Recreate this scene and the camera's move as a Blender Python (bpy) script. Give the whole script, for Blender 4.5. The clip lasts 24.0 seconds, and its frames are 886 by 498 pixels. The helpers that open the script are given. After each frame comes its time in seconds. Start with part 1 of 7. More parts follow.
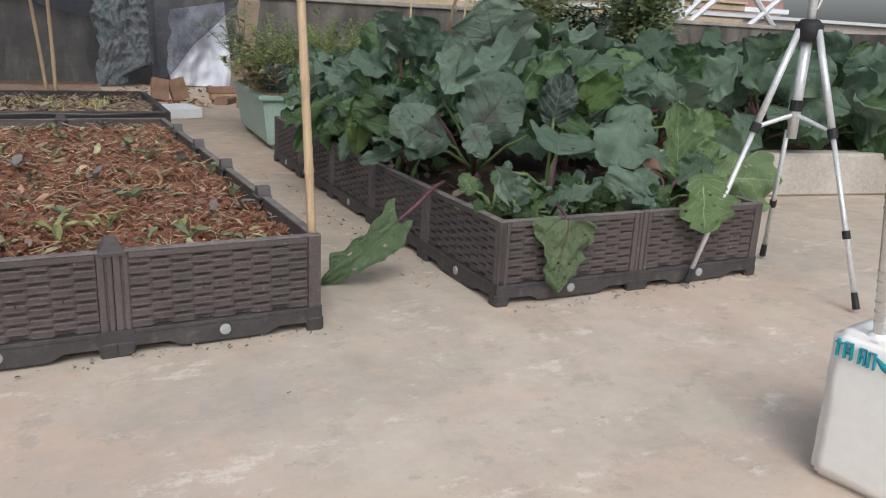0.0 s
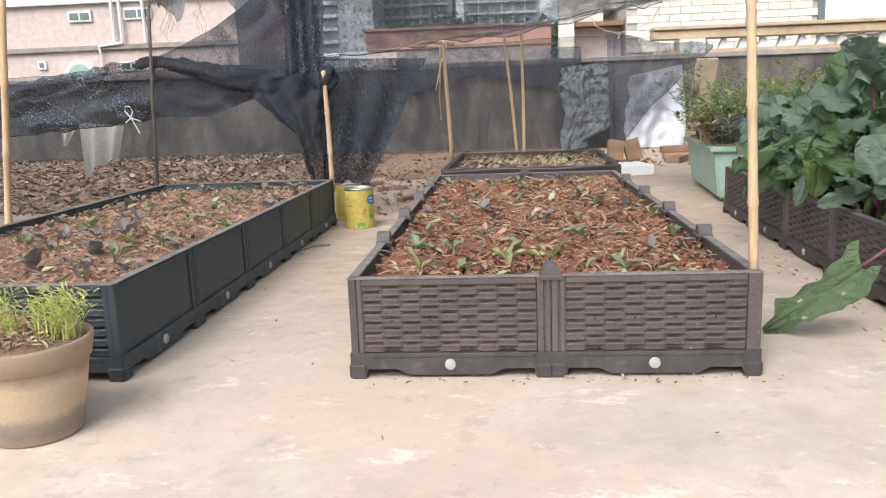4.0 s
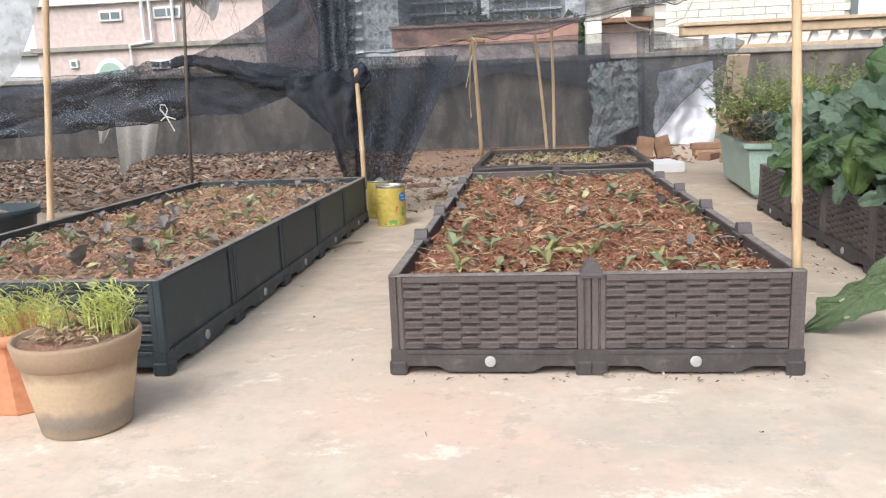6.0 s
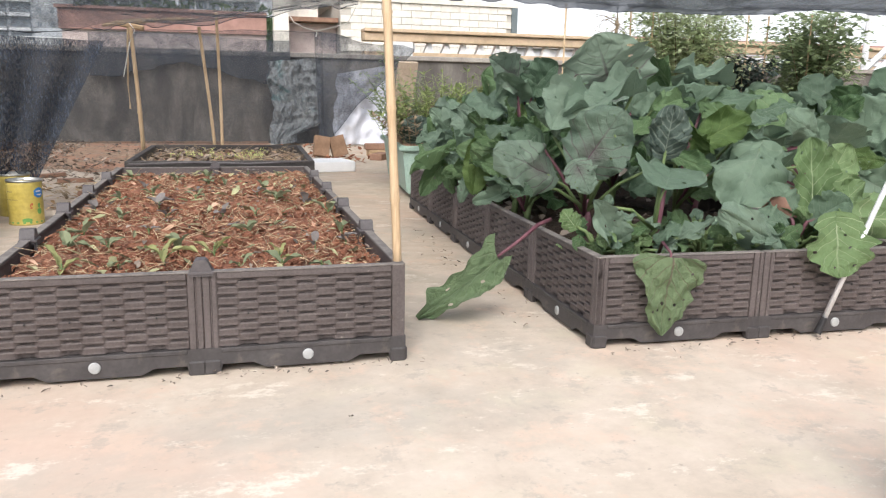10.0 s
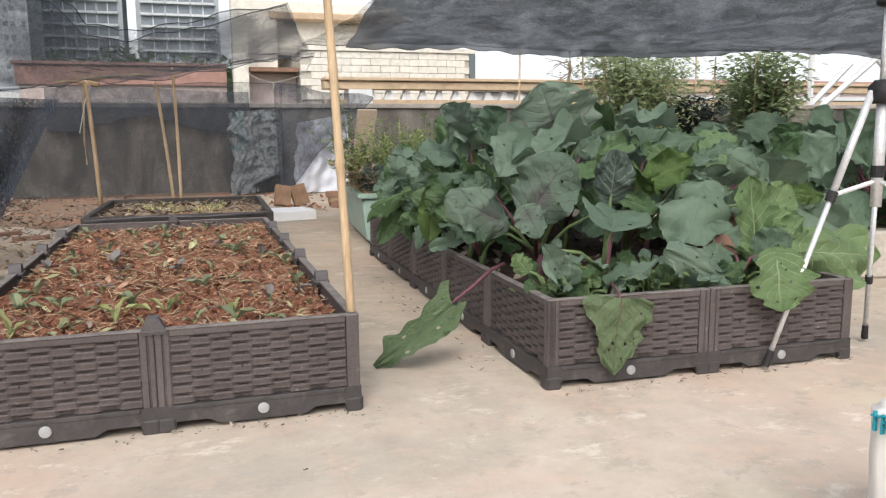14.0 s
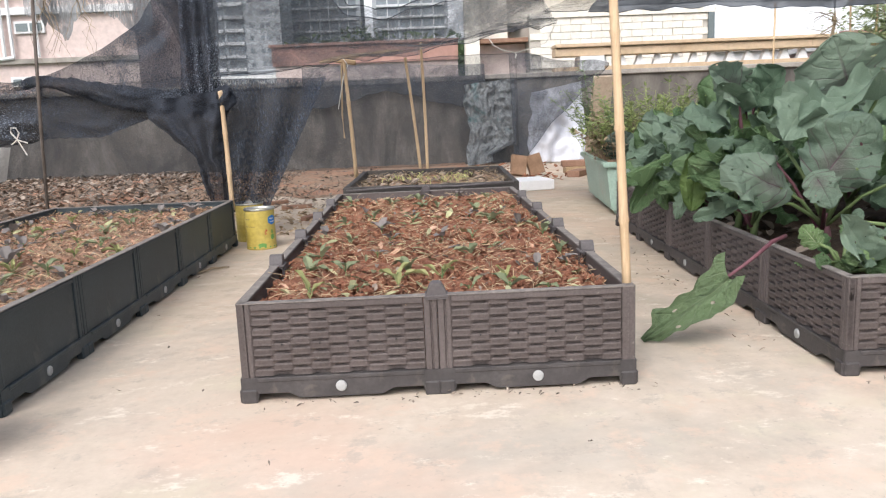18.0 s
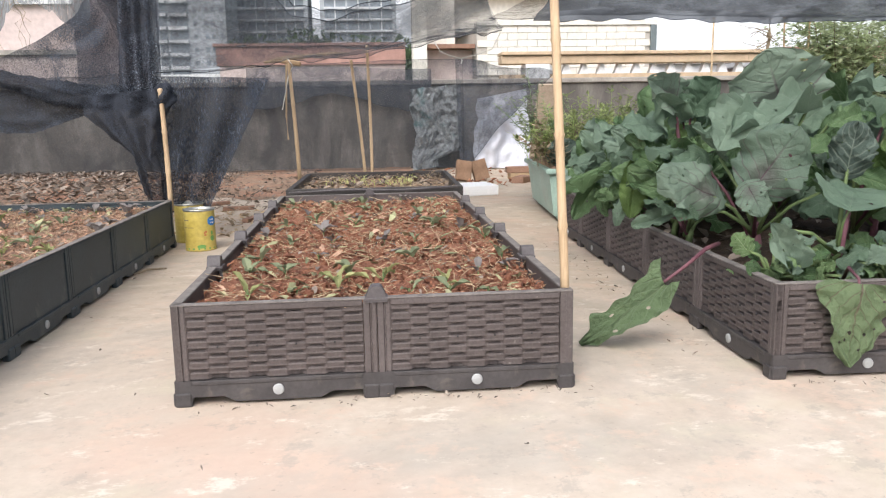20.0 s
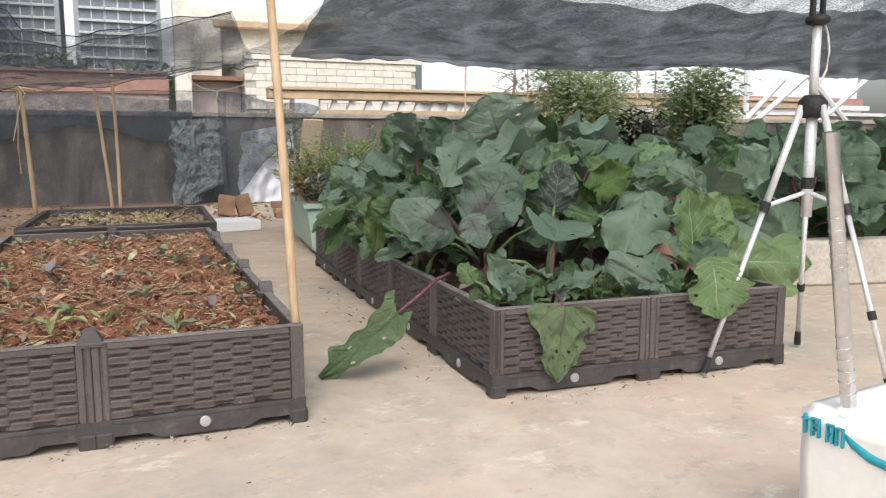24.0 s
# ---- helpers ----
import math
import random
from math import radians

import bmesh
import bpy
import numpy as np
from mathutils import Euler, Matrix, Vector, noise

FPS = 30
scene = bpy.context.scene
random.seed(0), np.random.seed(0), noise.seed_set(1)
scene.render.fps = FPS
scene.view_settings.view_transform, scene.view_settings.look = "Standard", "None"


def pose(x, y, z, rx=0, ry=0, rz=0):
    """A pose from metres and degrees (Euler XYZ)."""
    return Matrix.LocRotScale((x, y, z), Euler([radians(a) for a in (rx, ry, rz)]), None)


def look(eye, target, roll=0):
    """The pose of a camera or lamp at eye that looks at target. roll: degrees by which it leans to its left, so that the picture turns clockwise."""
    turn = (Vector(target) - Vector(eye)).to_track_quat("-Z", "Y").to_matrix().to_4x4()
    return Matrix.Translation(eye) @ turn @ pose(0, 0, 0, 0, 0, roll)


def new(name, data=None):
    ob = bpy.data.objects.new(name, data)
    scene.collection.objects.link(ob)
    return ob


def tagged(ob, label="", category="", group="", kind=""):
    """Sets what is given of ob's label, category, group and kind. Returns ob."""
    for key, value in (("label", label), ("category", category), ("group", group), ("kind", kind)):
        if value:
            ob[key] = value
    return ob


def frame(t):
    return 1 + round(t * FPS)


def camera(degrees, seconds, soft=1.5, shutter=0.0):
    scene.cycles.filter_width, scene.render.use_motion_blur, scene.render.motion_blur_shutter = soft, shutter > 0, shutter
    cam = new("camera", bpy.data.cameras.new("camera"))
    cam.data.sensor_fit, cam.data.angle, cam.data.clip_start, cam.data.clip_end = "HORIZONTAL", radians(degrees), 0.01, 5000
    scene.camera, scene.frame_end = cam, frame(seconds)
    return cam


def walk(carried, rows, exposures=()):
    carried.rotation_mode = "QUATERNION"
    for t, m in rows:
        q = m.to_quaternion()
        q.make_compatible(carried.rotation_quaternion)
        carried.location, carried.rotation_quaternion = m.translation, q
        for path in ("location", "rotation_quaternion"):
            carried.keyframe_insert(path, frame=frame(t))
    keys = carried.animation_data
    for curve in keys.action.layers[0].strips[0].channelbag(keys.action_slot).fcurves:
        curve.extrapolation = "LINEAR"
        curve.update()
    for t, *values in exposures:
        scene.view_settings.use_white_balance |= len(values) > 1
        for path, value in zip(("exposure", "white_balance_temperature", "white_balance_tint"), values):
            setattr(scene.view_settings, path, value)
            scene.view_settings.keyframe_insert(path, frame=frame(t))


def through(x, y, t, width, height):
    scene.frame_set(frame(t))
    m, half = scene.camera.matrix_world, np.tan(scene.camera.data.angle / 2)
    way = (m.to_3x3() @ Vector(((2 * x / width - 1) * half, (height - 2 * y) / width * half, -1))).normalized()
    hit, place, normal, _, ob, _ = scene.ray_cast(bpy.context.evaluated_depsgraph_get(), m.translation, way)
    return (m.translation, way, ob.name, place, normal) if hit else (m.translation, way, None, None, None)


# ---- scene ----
cam = camera(59.2, 24.0, soft=1.22)
PATH = [
    (0, (0.312, -1.593, 0.67), (1.222, 0.104, 0.129), 2.7),
    (0.5, (0.297, -1.578, 0.672), (1.096, 0.165, 0.103), 2.1),
    (1, (0.293, -1.569, 0.673), (1.114, 0.178, 0.149), 4.2),
    (1.5, (0.353, -1.559, 0.678), (1.005, 0.269, 0.196), 1.7),
    (2, (0.45, -1.556, 0.636), (0.945, 0.343, 0.248), -0.5),
    (2.5, (0.453, -1.587, 0.607), (0.768, 0.352, 0.232), 0.1),
    (3, (0.415, -1.593, 0.598), (0.556, 0.365, 0.215), -1.2),
    (3.5, (0.373, -1.589, 0.592), (0.319, 0.374, 0.21), -1.5),
    (5.5, (0.31, -1.603, 0.597), (0.056, 0.343, 0.211), -2.7),
    (6, (0.31, -1.603, 0.597), (0.081, 0.346, 0.211), -2.3),
    (6.5, (0.327, -1.609, 0.601), (0.185, 0.346, 0.202), -1.6),
    (7, (0.352, -1.612, 0.605), (0.338, 0.352, 0.23), -1.0),
    (7.5, (0.382, -1.616, 0.605), (0.489, 0.347, 0.238), -0.4),
    (8, (0.407, -1.619, 0.605), (0.614, 0.336, 0.239), 0.1),
    (8.5, (0.428, -1.624, 0.603), (0.717, 0.319, 0.225), 0.7),
    (9, (0.452, -1.625, 0.6), (0.839, 0.298, 0.207), 0.9),
    (9.5, (0.475, -1.631, 0.598), (0.974, 0.264, 0.198), 1.8),
    (11.5, (0.519, -1.657, 0.609), (1.064, 0.233, 0.25), -0.0),
    (12, (0.519, -1.666, 0.61), (1.098, 0.22, 0.281), -0.2),
    (12.5, (0.521, -1.666, 0.611), (1.128, 0.213, 0.287), -0.1),
    (13, (0.525, -1.669, 0.614), (1.148, 0.204, 0.291), -0.4),
    (13.5, (0.526, -1.672, 0.619), (1.145, 0.205, 0.318), -0.6),
    (14, (0.521, -1.673, 0.618), (1.126, 0.21, 0.325), -0.5),
    (14.5, (0.513, -1.666, 0.616), (1.078, 0.228, 0.316), -0.6),
    (15, (0.494, -1.653, 0.611), (0.968, 0.265, 0.305), -1.1),
    (15.5, (0.473, -1.646, 0.611), (0.827, 0.297, 0.296), -1.8),
    (16, (0.442, -1.62, 0.603), (0.638, 0.344, 0.285), -2.1),
    (16.5, (0.427, -1.615, 0.6), (0.52, 0.356, 0.275), -2.5),
    (17, (0.407, -1.615, 0.605), (0.435, 0.354, 0.252), -2.8),
    (17.5, (0.406, -1.62, 0.612), (0.433, 0.348, 0.255), -2.7),
    (19.5, (0.415, -1.633, 0.616), (0.59, 0.331, 0.276), -1.0),
    (20, (0.418, -1.627, 0.611), (0.607, 0.334, 0.264), -1.0),
    (20.5, (0.431, -1.633, 0.613), (0.677, 0.32, 0.258), -0.8),
    (21, (0.443, -1.635, 0.615), (0.764, 0.307, 0.26), -0.2),
    (21.5, (0.45, -1.641, 0.615), (0.821, 0.293, 0.269), 0.0),
    (22, (0.462, -1.648, 0.619), (0.884, 0.278, 0.283), 0.4),
    (22.5, (0.475, -1.649, 0.614), (0.964, 0.259, 0.265), 0.8),
    (23, (0.493, -1.657, 0.617), (1.086, 0.226, 0.296), 1.3),
    (23.5, (0.509, -1.667, 0.616), (1.165, 0.198, 0.314), 1.0),
    (24, (0.523, -1.679, 0.617), (1.257, 0.162, 0.35), -0.1),
]
walk(cam, [(t, look(eye, target, roll)) for t, eye, target, roll in PATH], [
    (0, -0.28, 6200, 10), (1, -0.04, 6350, 10), (2, 0.38, 6350, 10), (3, 0.47, 6360, 11.5), (5.5, 0.5, 6340, 10.5), (9, 0.5, 6400, 11), (12, 0.42, 6470, 10), (13, 0.22, 6500, 10), (14, 0.18, 6500, 10), (15, 0.34, 6500, 10), (17, 0.48, 6390, 11.5), (20, 0.52, 6380, 11.5), (22, 0.52, 6390, 12), (23, 0.5, 6410, 12), (24, 0.19, 6520, 10)])

# ---- world, sun and sky ----
world = bpy.data.worlds.new("overcast_sky")
scene.world = world
world.use_nodes = True
wt = world.node_tree
wt.nodes.clear()
w_out = wt.nodes.new("ShaderNodeOutputWorld")
w_bg = wt.nodes.new("ShaderNodeBackground")
w_sky = wt.nodes.new("ShaderNodeTexSky")
w_sky.sky_type = "NISHITA"
w_sky.sun_disc = False
w_sky.sun_elevation = radians(48)
w_sky.sun_rotation = radians(200)
w_sky.dust_density = 4.0
w_hsv = wt.nodes.new("ShaderNodeHueSaturation")
w_hsv.inputs["Saturation"].default_value = 0.42
w_hsv.inputs["Value"].default_value = 1.0
w_bg.inputs["Strength"].default_value = 0.15
wt.links.new(w_sky.outputs[0], w_hsv.inputs["Color"])
wt.links.new(w_hsv.outputs[0], w_bg.inputs["Color"])
wt.links.new(w_bg.outputs[0], w_out.inputs["Surface"])

sun_data = bpy.data.lights.new("sun", "SUN")
sun_data.energy = 1.5
sun_data.angle = radians(40)
sun_data.color = (1.0, 0.97, 0.93)
sun = new("sun", sun_data)
sun.matrix_world = look((-1.5, -4.0, 5.0), (0.3, 1.0, 0.0))


# ---- materials ----
def mat_new(name):
    m = bpy.data.materials.new(name)
    m.use_nodes = True
    m.node_tree.nodes.clear()
    return m, m.node_tree


def node(nt, kind, **values):
    n = nt.nodes.new(kind)
    for k, v in values.items():
        n.inputs[k.replace("_", " ")].default_value = v
    return n


def ramp(nt, fac, stops):
    r = nt.nodes.new("ShaderNodeValToRGB")
    while len(r.color_ramp.elements) < len(stops):
        r.color_ramp.elements.new(0.5)
    for e, (p, c) in zip(r.color_ramp.elements, stops):
        e.position = p
        e.color = (*c, 1) if len(c) == 3 else c
    nt.links.new(fac, r.inputs["Fac"])
    return r


def surface(name, stops, scale=6.0, detail=8.0, rough=0.8, rough_var=0.1, fine=60.0, bump=0.3, bump_d=0.01, metal=0.0,
            coord="Object", stretch=(1, 1, 1), stain=None, stain_scale=1.2, per_object=0.0, per_island=0.0, spec=0.4, grain=0.15, thin=0.0, rugged=0.62):
    """A principled surface: colour by a coarse noise through a ramp, a second large stain layer, fine bump and uneven gloss."""
    m, nt = mat_new(name)
    lk = nt.links.new
    out = nt.nodes.new("ShaderNodeOutputMaterial")
    bsdf = nt.nodes.new("ShaderNodeBsdfPrincipled")
    tc = nt.nodes.new("ShaderNodeTexCoord")
    mp = nt.nodes.new("ShaderNodeMapping")
    mp.inputs["Scale"].default_value = stretch
    if coord == "World":
        geo = nt.nodes.new("ShaderNodeNewGeometry")
        lk(geo.outputs["Position"], mp.inputs["Vector"])
    else:
        lk(tc.outputs[coord], mp.inputs["Vector"])
    n1 = node(nt, "ShaderNodeTexNoise", Scale=scale, Detail=detail, Roughness=rugged)
    n2 = node(nt, "ShaderNodeTexNoise", Scale=fine, Detail=4.0, Roughness=0.6)
    lk(mp.outputs[0], n1.inputs["Vector"])
    lk(mp.outputs[0], n2.inputs["Vector"])
    r = ramp(nt, n1.outputs["Fac"], stops)
    col = r.outputs["Color"]
    if stain:
        n3 = node(nt, "ShaderNodeTexNoise", Scale=stain_scale, Detail=6.0, Roughness=0.6, Distortion=0.6)
        lk(mp.outputs[0], n3.inputs["Vector"])
        for colour, lo, hi, amount in stain:
            mr = node(nt, "ShaderNodeMapRange", From_Min=lo, From_Max=hi, To_Max=amount)
            lk(n3.outputs["Fac"], mr.inputs["Value"])
            mx = nt.nodes.new("ShaderNodeMix")
            mx.data_type = "RGBA"
            mx.inputs[7].default_value = (*colour, 1)
            lk(mr.outputs[0], mx.inputs[0])
            lk(col, mx.inputs[6])
            col = mx.outputs[2]
    fm = node(nt, "ShaderNodeMapRange", From_Min=0.3, From_Max=0.7, To_Min=1 - grain, To_Max=1 + 0.7 * grain)
    lk(n2.outputs["Fac"], fm.inputs["Value"])
    hs = nt.nodes.new("ShaderNodeHueSaturation")
    lk(fm.outputs[0], hs.inputs["Value"])
    lk(col, hs.inputs["Color"])
    col = hs.outputs[0]
    for amount, kind in ((per_object, "ShaderNodeObjectInfo"), (per_island, "ShaderNodeNewGeometry")):
        if amount:
            oi = nt.nodes.new(kind)
            mr = node(nt, "ShaderNodeMapRange", To_Min=1 - amount, To_Max=1 + amount)
            lk(oi.outputs["Random" if kind.endswith("Info") else "Random Per Island"], mr.inputs["Value"])
            h2 = nt.nodes.new("ShaderNodeHueSaturation")
            lk(mr.outputs[0], h2.inputs["Value"])
            lk(col, h2.inputs["Color"])
            col = h2.outputs[0]
    lk(col, bsdf.inputs["Base Color"])
    rr = node(nt, "ShaderNodeMapRange", To_Min=rough - rough_var, To_Max=min(1, rough + rough_var))
    lk(n1.outputs["Fac"], rr.inputs["Value"])
    lk(rr.outputs[0], bsdf.inputs["Roughness"])
    bsdf.inputs["Metallic"].default_value = metal
    bsdf.inputs["Specular IOR Level"].default_value = spec
    bp = node(nt, "ShaderNodeBump", Strength=bump, Distance=bump_d)
    lk(n2.outputs["Fac"], bp.inputs["Height"])
    lk(bp.outputs[0], bsdf.inputs["Normal"])
    if thin:
        tl = nt.nodes.new("ShaderNodeBsdfTranslucent")
        lk(col, tl.inputs["Color"])
        mixs = nt.nodes.new("ShaderNodeMixShader")
        mixs.inputs[0].default_value = thin
        lk(bsdf.outputs[0], mixs.inputs[1])
        lk(tl.outputs[0], mixs.inputs[2])
        lk(mixs.outputs[0], out.inputs["Surface"])
    else:
        lk(bsdf.outputs[0], out.inputs["Surface"])
    return m


def leaf_material(name, dark, light, vein, vein_amount, gloss=0.5, relief=0.005, reach=0.95, blush=0.0, ribs=0.43):
    """Leaf: blade colour by noise and plant, pale or purple midrib and side veins laid out along the leaf's own u and v."""
    m, nt = mat_new(name)
    lk = nt.links.new
    out = nt.nodes.new("ShaderNodeOutputMaterial")
    bsdf = nt.nodes.new("ShaderNodeBsdfPrincipled")
    uv = nt.nodes.new("ShaderNodeUVMap")
    uv.uv_map = "leaf"
    sep = nt.nodes.new("ShaderNodeSeparateXYZ")
    lk(uv.outputs[0], sep.inputs[0])

    def calc(op, a, b=None):
        n = nt.nodes.new("ShaderNodeMath")
        n.operation = op
        for k, v in enumerate((a, b)):
            if v is None:
                continue
            if isinstance(v, (int, float)):
                n.inputs[k].default_value = v
            else:
                lk(v, n.inputs[k])
        return n.outputs[0]

    u, v = sep.outputs[0], sep.outputs[1]
    av = calc("ABSOLUTE", calc("SUBTRACT", v, 0.5))
    mid = node(nt, "ShaderNodeMapRange", From_Min=0.006, From_Max=0.022, To_Min=1.0, To_Max=0.0)
    lk(av, mid.inputs["Value"])
    bend = node(nt, "ShaderNodeTexNoise", Scale=2.6, Detail=2.0)
    lk(uv.outputs[0], bend.inputs["Vector"])
    ph = calc("FRACT", calc("MULTIPLY", calc("ADD", calc("SUBTRACT", u, calc("MULTIPLY", av, 0.9)), calc("MULTIPLY", bend.outputs["Fac"], 0.22)), 5.5))
    tri = calc("ABSOLUTE", calc("SUBTRACT", ph, 0.5))
    side = node(nt, "ShaderNodeMapRange", From_Min=ribs, From_Max=0.5, To_Min=0.0, To_Max=0.8)
    lk(tri, side.inputs["Value"])
    veins = calc("MAXIMUM", mid.outputs[0], side.outputs[0])
    fade = node(nt, "ShaderNodeMapRange", From_Min=0.1, From_Max=reach, To_Min=1.0, To_Max=0.12)
    lk(u, fade.inputs["Value"])
    veins = calc("MULTIPLY", calc("MULTIPLY", veins, fade.outputs[0]), vein_amount)
    tc = nt.nodes.new("ShaderNodeTexCoord")
    n1 = node(nt, "ShaderNodeTexNoise", Scale=3.0, Detail=5.0)
    lk(tc.outputs["Object"], n1.inputs["Vector"])
    oi = nt.nodes.new("ShaderNodeObjectInfo")
    mixf = calc("ADD", calc("ADD", calc("MULTIPLY", n1.outputs["Fac"], 0.34), 0.18), calc("MULTIPLY", oi.outputs["Random"], 0.45))
    base = ramp(nt, mixf, [(0.3, dark), (0.85, light)])
    mx = nt.nodes.new("ShaderNodeMix")
    mx.data_type = "RGBA"
    mx.inputs[7].default_value = (*vein, 1)
    if blush:
        far = calc("SQRT", calc("ADD", calc("POWER", calc("SUBTRACT", u, 0.16), 2.0), calc("POWER", av, 2.0)))
        red = node(nt, "ShaderNodeMapRange", From_Min=0.04, From_Max=0.32, To_Min=blush, To_Max=0.0)
        lk(far, red.inputs["Value"])
        veins = calc("MAXIMUM", veins, calc("MULTIPLY", red.outputs[0], calc("ADD", n1.outputs["Fac"], 0.45)))
    lk(veins, mx.inputs[0])
    lk(base.outputs[0], mx.inputs[6])
    lk(mx.outputs[2], bsdf.inputs["Base Color"])
    bsdf.inputs["Roughness"].default_value = gloss
    bsdf.inputs["Specular IOR Level"].default_value = 0.3
    n2 = node(nt, "ShaderNodeTexNoise", Scale=20.0, Detail=4.0, Roughness=0.65)
    lk(tc.outputs["Object"], n2.inputs["Vector"])
    hh = calc("ADD", calc("MULTIPLY", n2.outputs["Fac"], 1.6), calc("MULTIPLY", calc("MAXIMUM", mid.outputs[0], side.outputs[0]), -0.6))
    bp = node(nt, "ShaderNodeBump", Strength=0.6, Distance=relief)
    lk(hh, bp.inputs["Height"])
    lk(bp.outputs[0], bsdf.inputs["Normal"])
    tr = nt.nodes.new("ShaderNodeBsdfTranslucent")
    lk(mx.outputs[2], tr.inputs["Color"])
    ms = nt.nodes.new("ShaderNodeMixShader")
    ms.inputs[0].default_value = 0.25
    lk(bsdf.outputs[0], ms.inputs[1])
    lk(tr.outputs[0], ms.inputs[2])
    lk(ms.outputs[0], out.inputs["Surface"])
    return m


def net_material(name, colour, cover, scale=55.0, streak=(1, 1, 1), contrast=0.5, glint=0.0, pale=(0.30, 0.34, 0.40), patch=0.15, relief=0.5, through=0.0):
    """Knitted shade net: dark plastic tape with open meshes between, and pale specks that put sky glints into its
    colour.
    """
    m, nt = mat_new(name)
    lk = nt.links.new
    out = nt.nodes.new("ShaderNodeOutputMaterial")
    tc = nt.nodes.new("ShaderNodeTexCoord")
    mp = nt.nodes.new("ShaderNodeMapping")
    mp.inputs["Scale"].default_value = streak
    lk(tc.outputs["Object"], mp.inputs["Vector"])
    n1 = node(nt, "ShaderNodeTexNoise", Scale=scale, Detail=2.0, Roughness=0.6)
    lk(mp.outputs[0], n1.inputs["Vector"])
    n2 = node(nt, "ShaderNodeTexNoise", Scale=3.5, Detail=5.0, Roughness=0.6, Distortion=1.2)
    lk(tc.outputs["Object"], n2.inputs["Vector"])
    a = node(nt, "ShaderNodeMapRange", From_Min=0.38, From_Max=0.62, To_Min=cover - contrast * 0.5, To_Max=cover + contrast * 0.5)
    lk(n1.outputs["Fac"], a.inputs["Value"])
    b = node(nt, "ShaderNodeMapRange", From_Min=0.35, From_Max=0.65, To_Min=-patch, To_Max=patch)
    lk(n2.outputs["Fac"], b.inputs["Value"])
    s = nt.nodes.new("ShaderNodeMath")
    s.use_clamp = True
    lk(a.outputs[0], s.inputs[0])
    lk(b.outputs[0], s.inputs[1])
    bsdf = node(nt, "ShaderNodeBsdfPrincipled", Roughness=0.95)
    bsdf.inputs["Specular IOR Level"].default_value = 0.15
    # speck colour painted in for sky light glinting off the glossy tape
    n3 = node(nt, "ShaderNodeTexNoise", Scale=scale * 0.8, Detail=1.0, Roughness=0.5)
    mp2 = nt.nodes.new("ShaderNodeMapping")
    mp2.inputs["Location"].default_value = (3.1, 1.7, 5.3)
    mp2.inputs["Scale"].default_value = streak
    lk(tc.outputs["Object"], mp2.inputs["Vector"])
    lk(mp2.outputs[0], n3.inputs["Vector"])
    g1 = node(nt, "ShaderNodeMapRange", From_Min=0.56, From_Max=0.64, To_Max=1.0)
    lk(n3.outputs["Fac"], g1.inputs["Value"])
    g2 = node(nt, "ShaderNodeMapRange", From_Min=0.42, From_Max=0.58, To_Min=0.12 * glint, To_Max=glint)
    lk(n2.outputs["Fac"], g2.inputs["Value"])
    gm = nt.nodes.new("ShaderNodeMath")
    gm.operation = "MULTIPLY"
    lk(g1.outputs[0], gm.inputs[0])
    lk(g2.outputs[0], gm.inputs[1])
    mx = nt.nodes.new("ShaderNodeMix")
    mx.data_type = "RGBA"
    mx.inputs[6].default_value = (*colour, 1)
    mx.inputs[7].default_value = (*pale, 1)
    lk(gm.outputs[0], mx.inputs[0])
    lk(mx.outputs[2], bsdf.inputs["Base Color"])
    bp = node(nt, "ShaderNodeBump", Strength=relief, Distance=0.004)
    lk(n1.outputs["Fac"], bp.inputs["Height"])
    lk(bp.outputs[0], bsdf.inputs["Normal"])
    tr = nt.nodes.new("ShaderNodeBsdfTransparent")
    ms = nt.nodes.new("ShaderNodeMixShader")
    lk(s.outputs[0], ms.inputs[0])
    lk(tr.outputs[0], ms.inputs[1])
    tl = node(nt, "ShaderNodeBsdfTranslucent")
    tl.inputs["Color"].default_value = (0.30, 0.33, 0.37, 1)
    mt = nt.nodes.new("ShaderNodeMixShader")
    mt.inputs[0].default_value = through
    lk(bsdf.outputs[0], mt.inputs[1])
    lk(tl.outputs[0], mt.inputs[2])
    lk(mt.outputs[0], ms.inputs[2])
    lk(ms.outputs[0], out.inputs["Surface"])
    return m


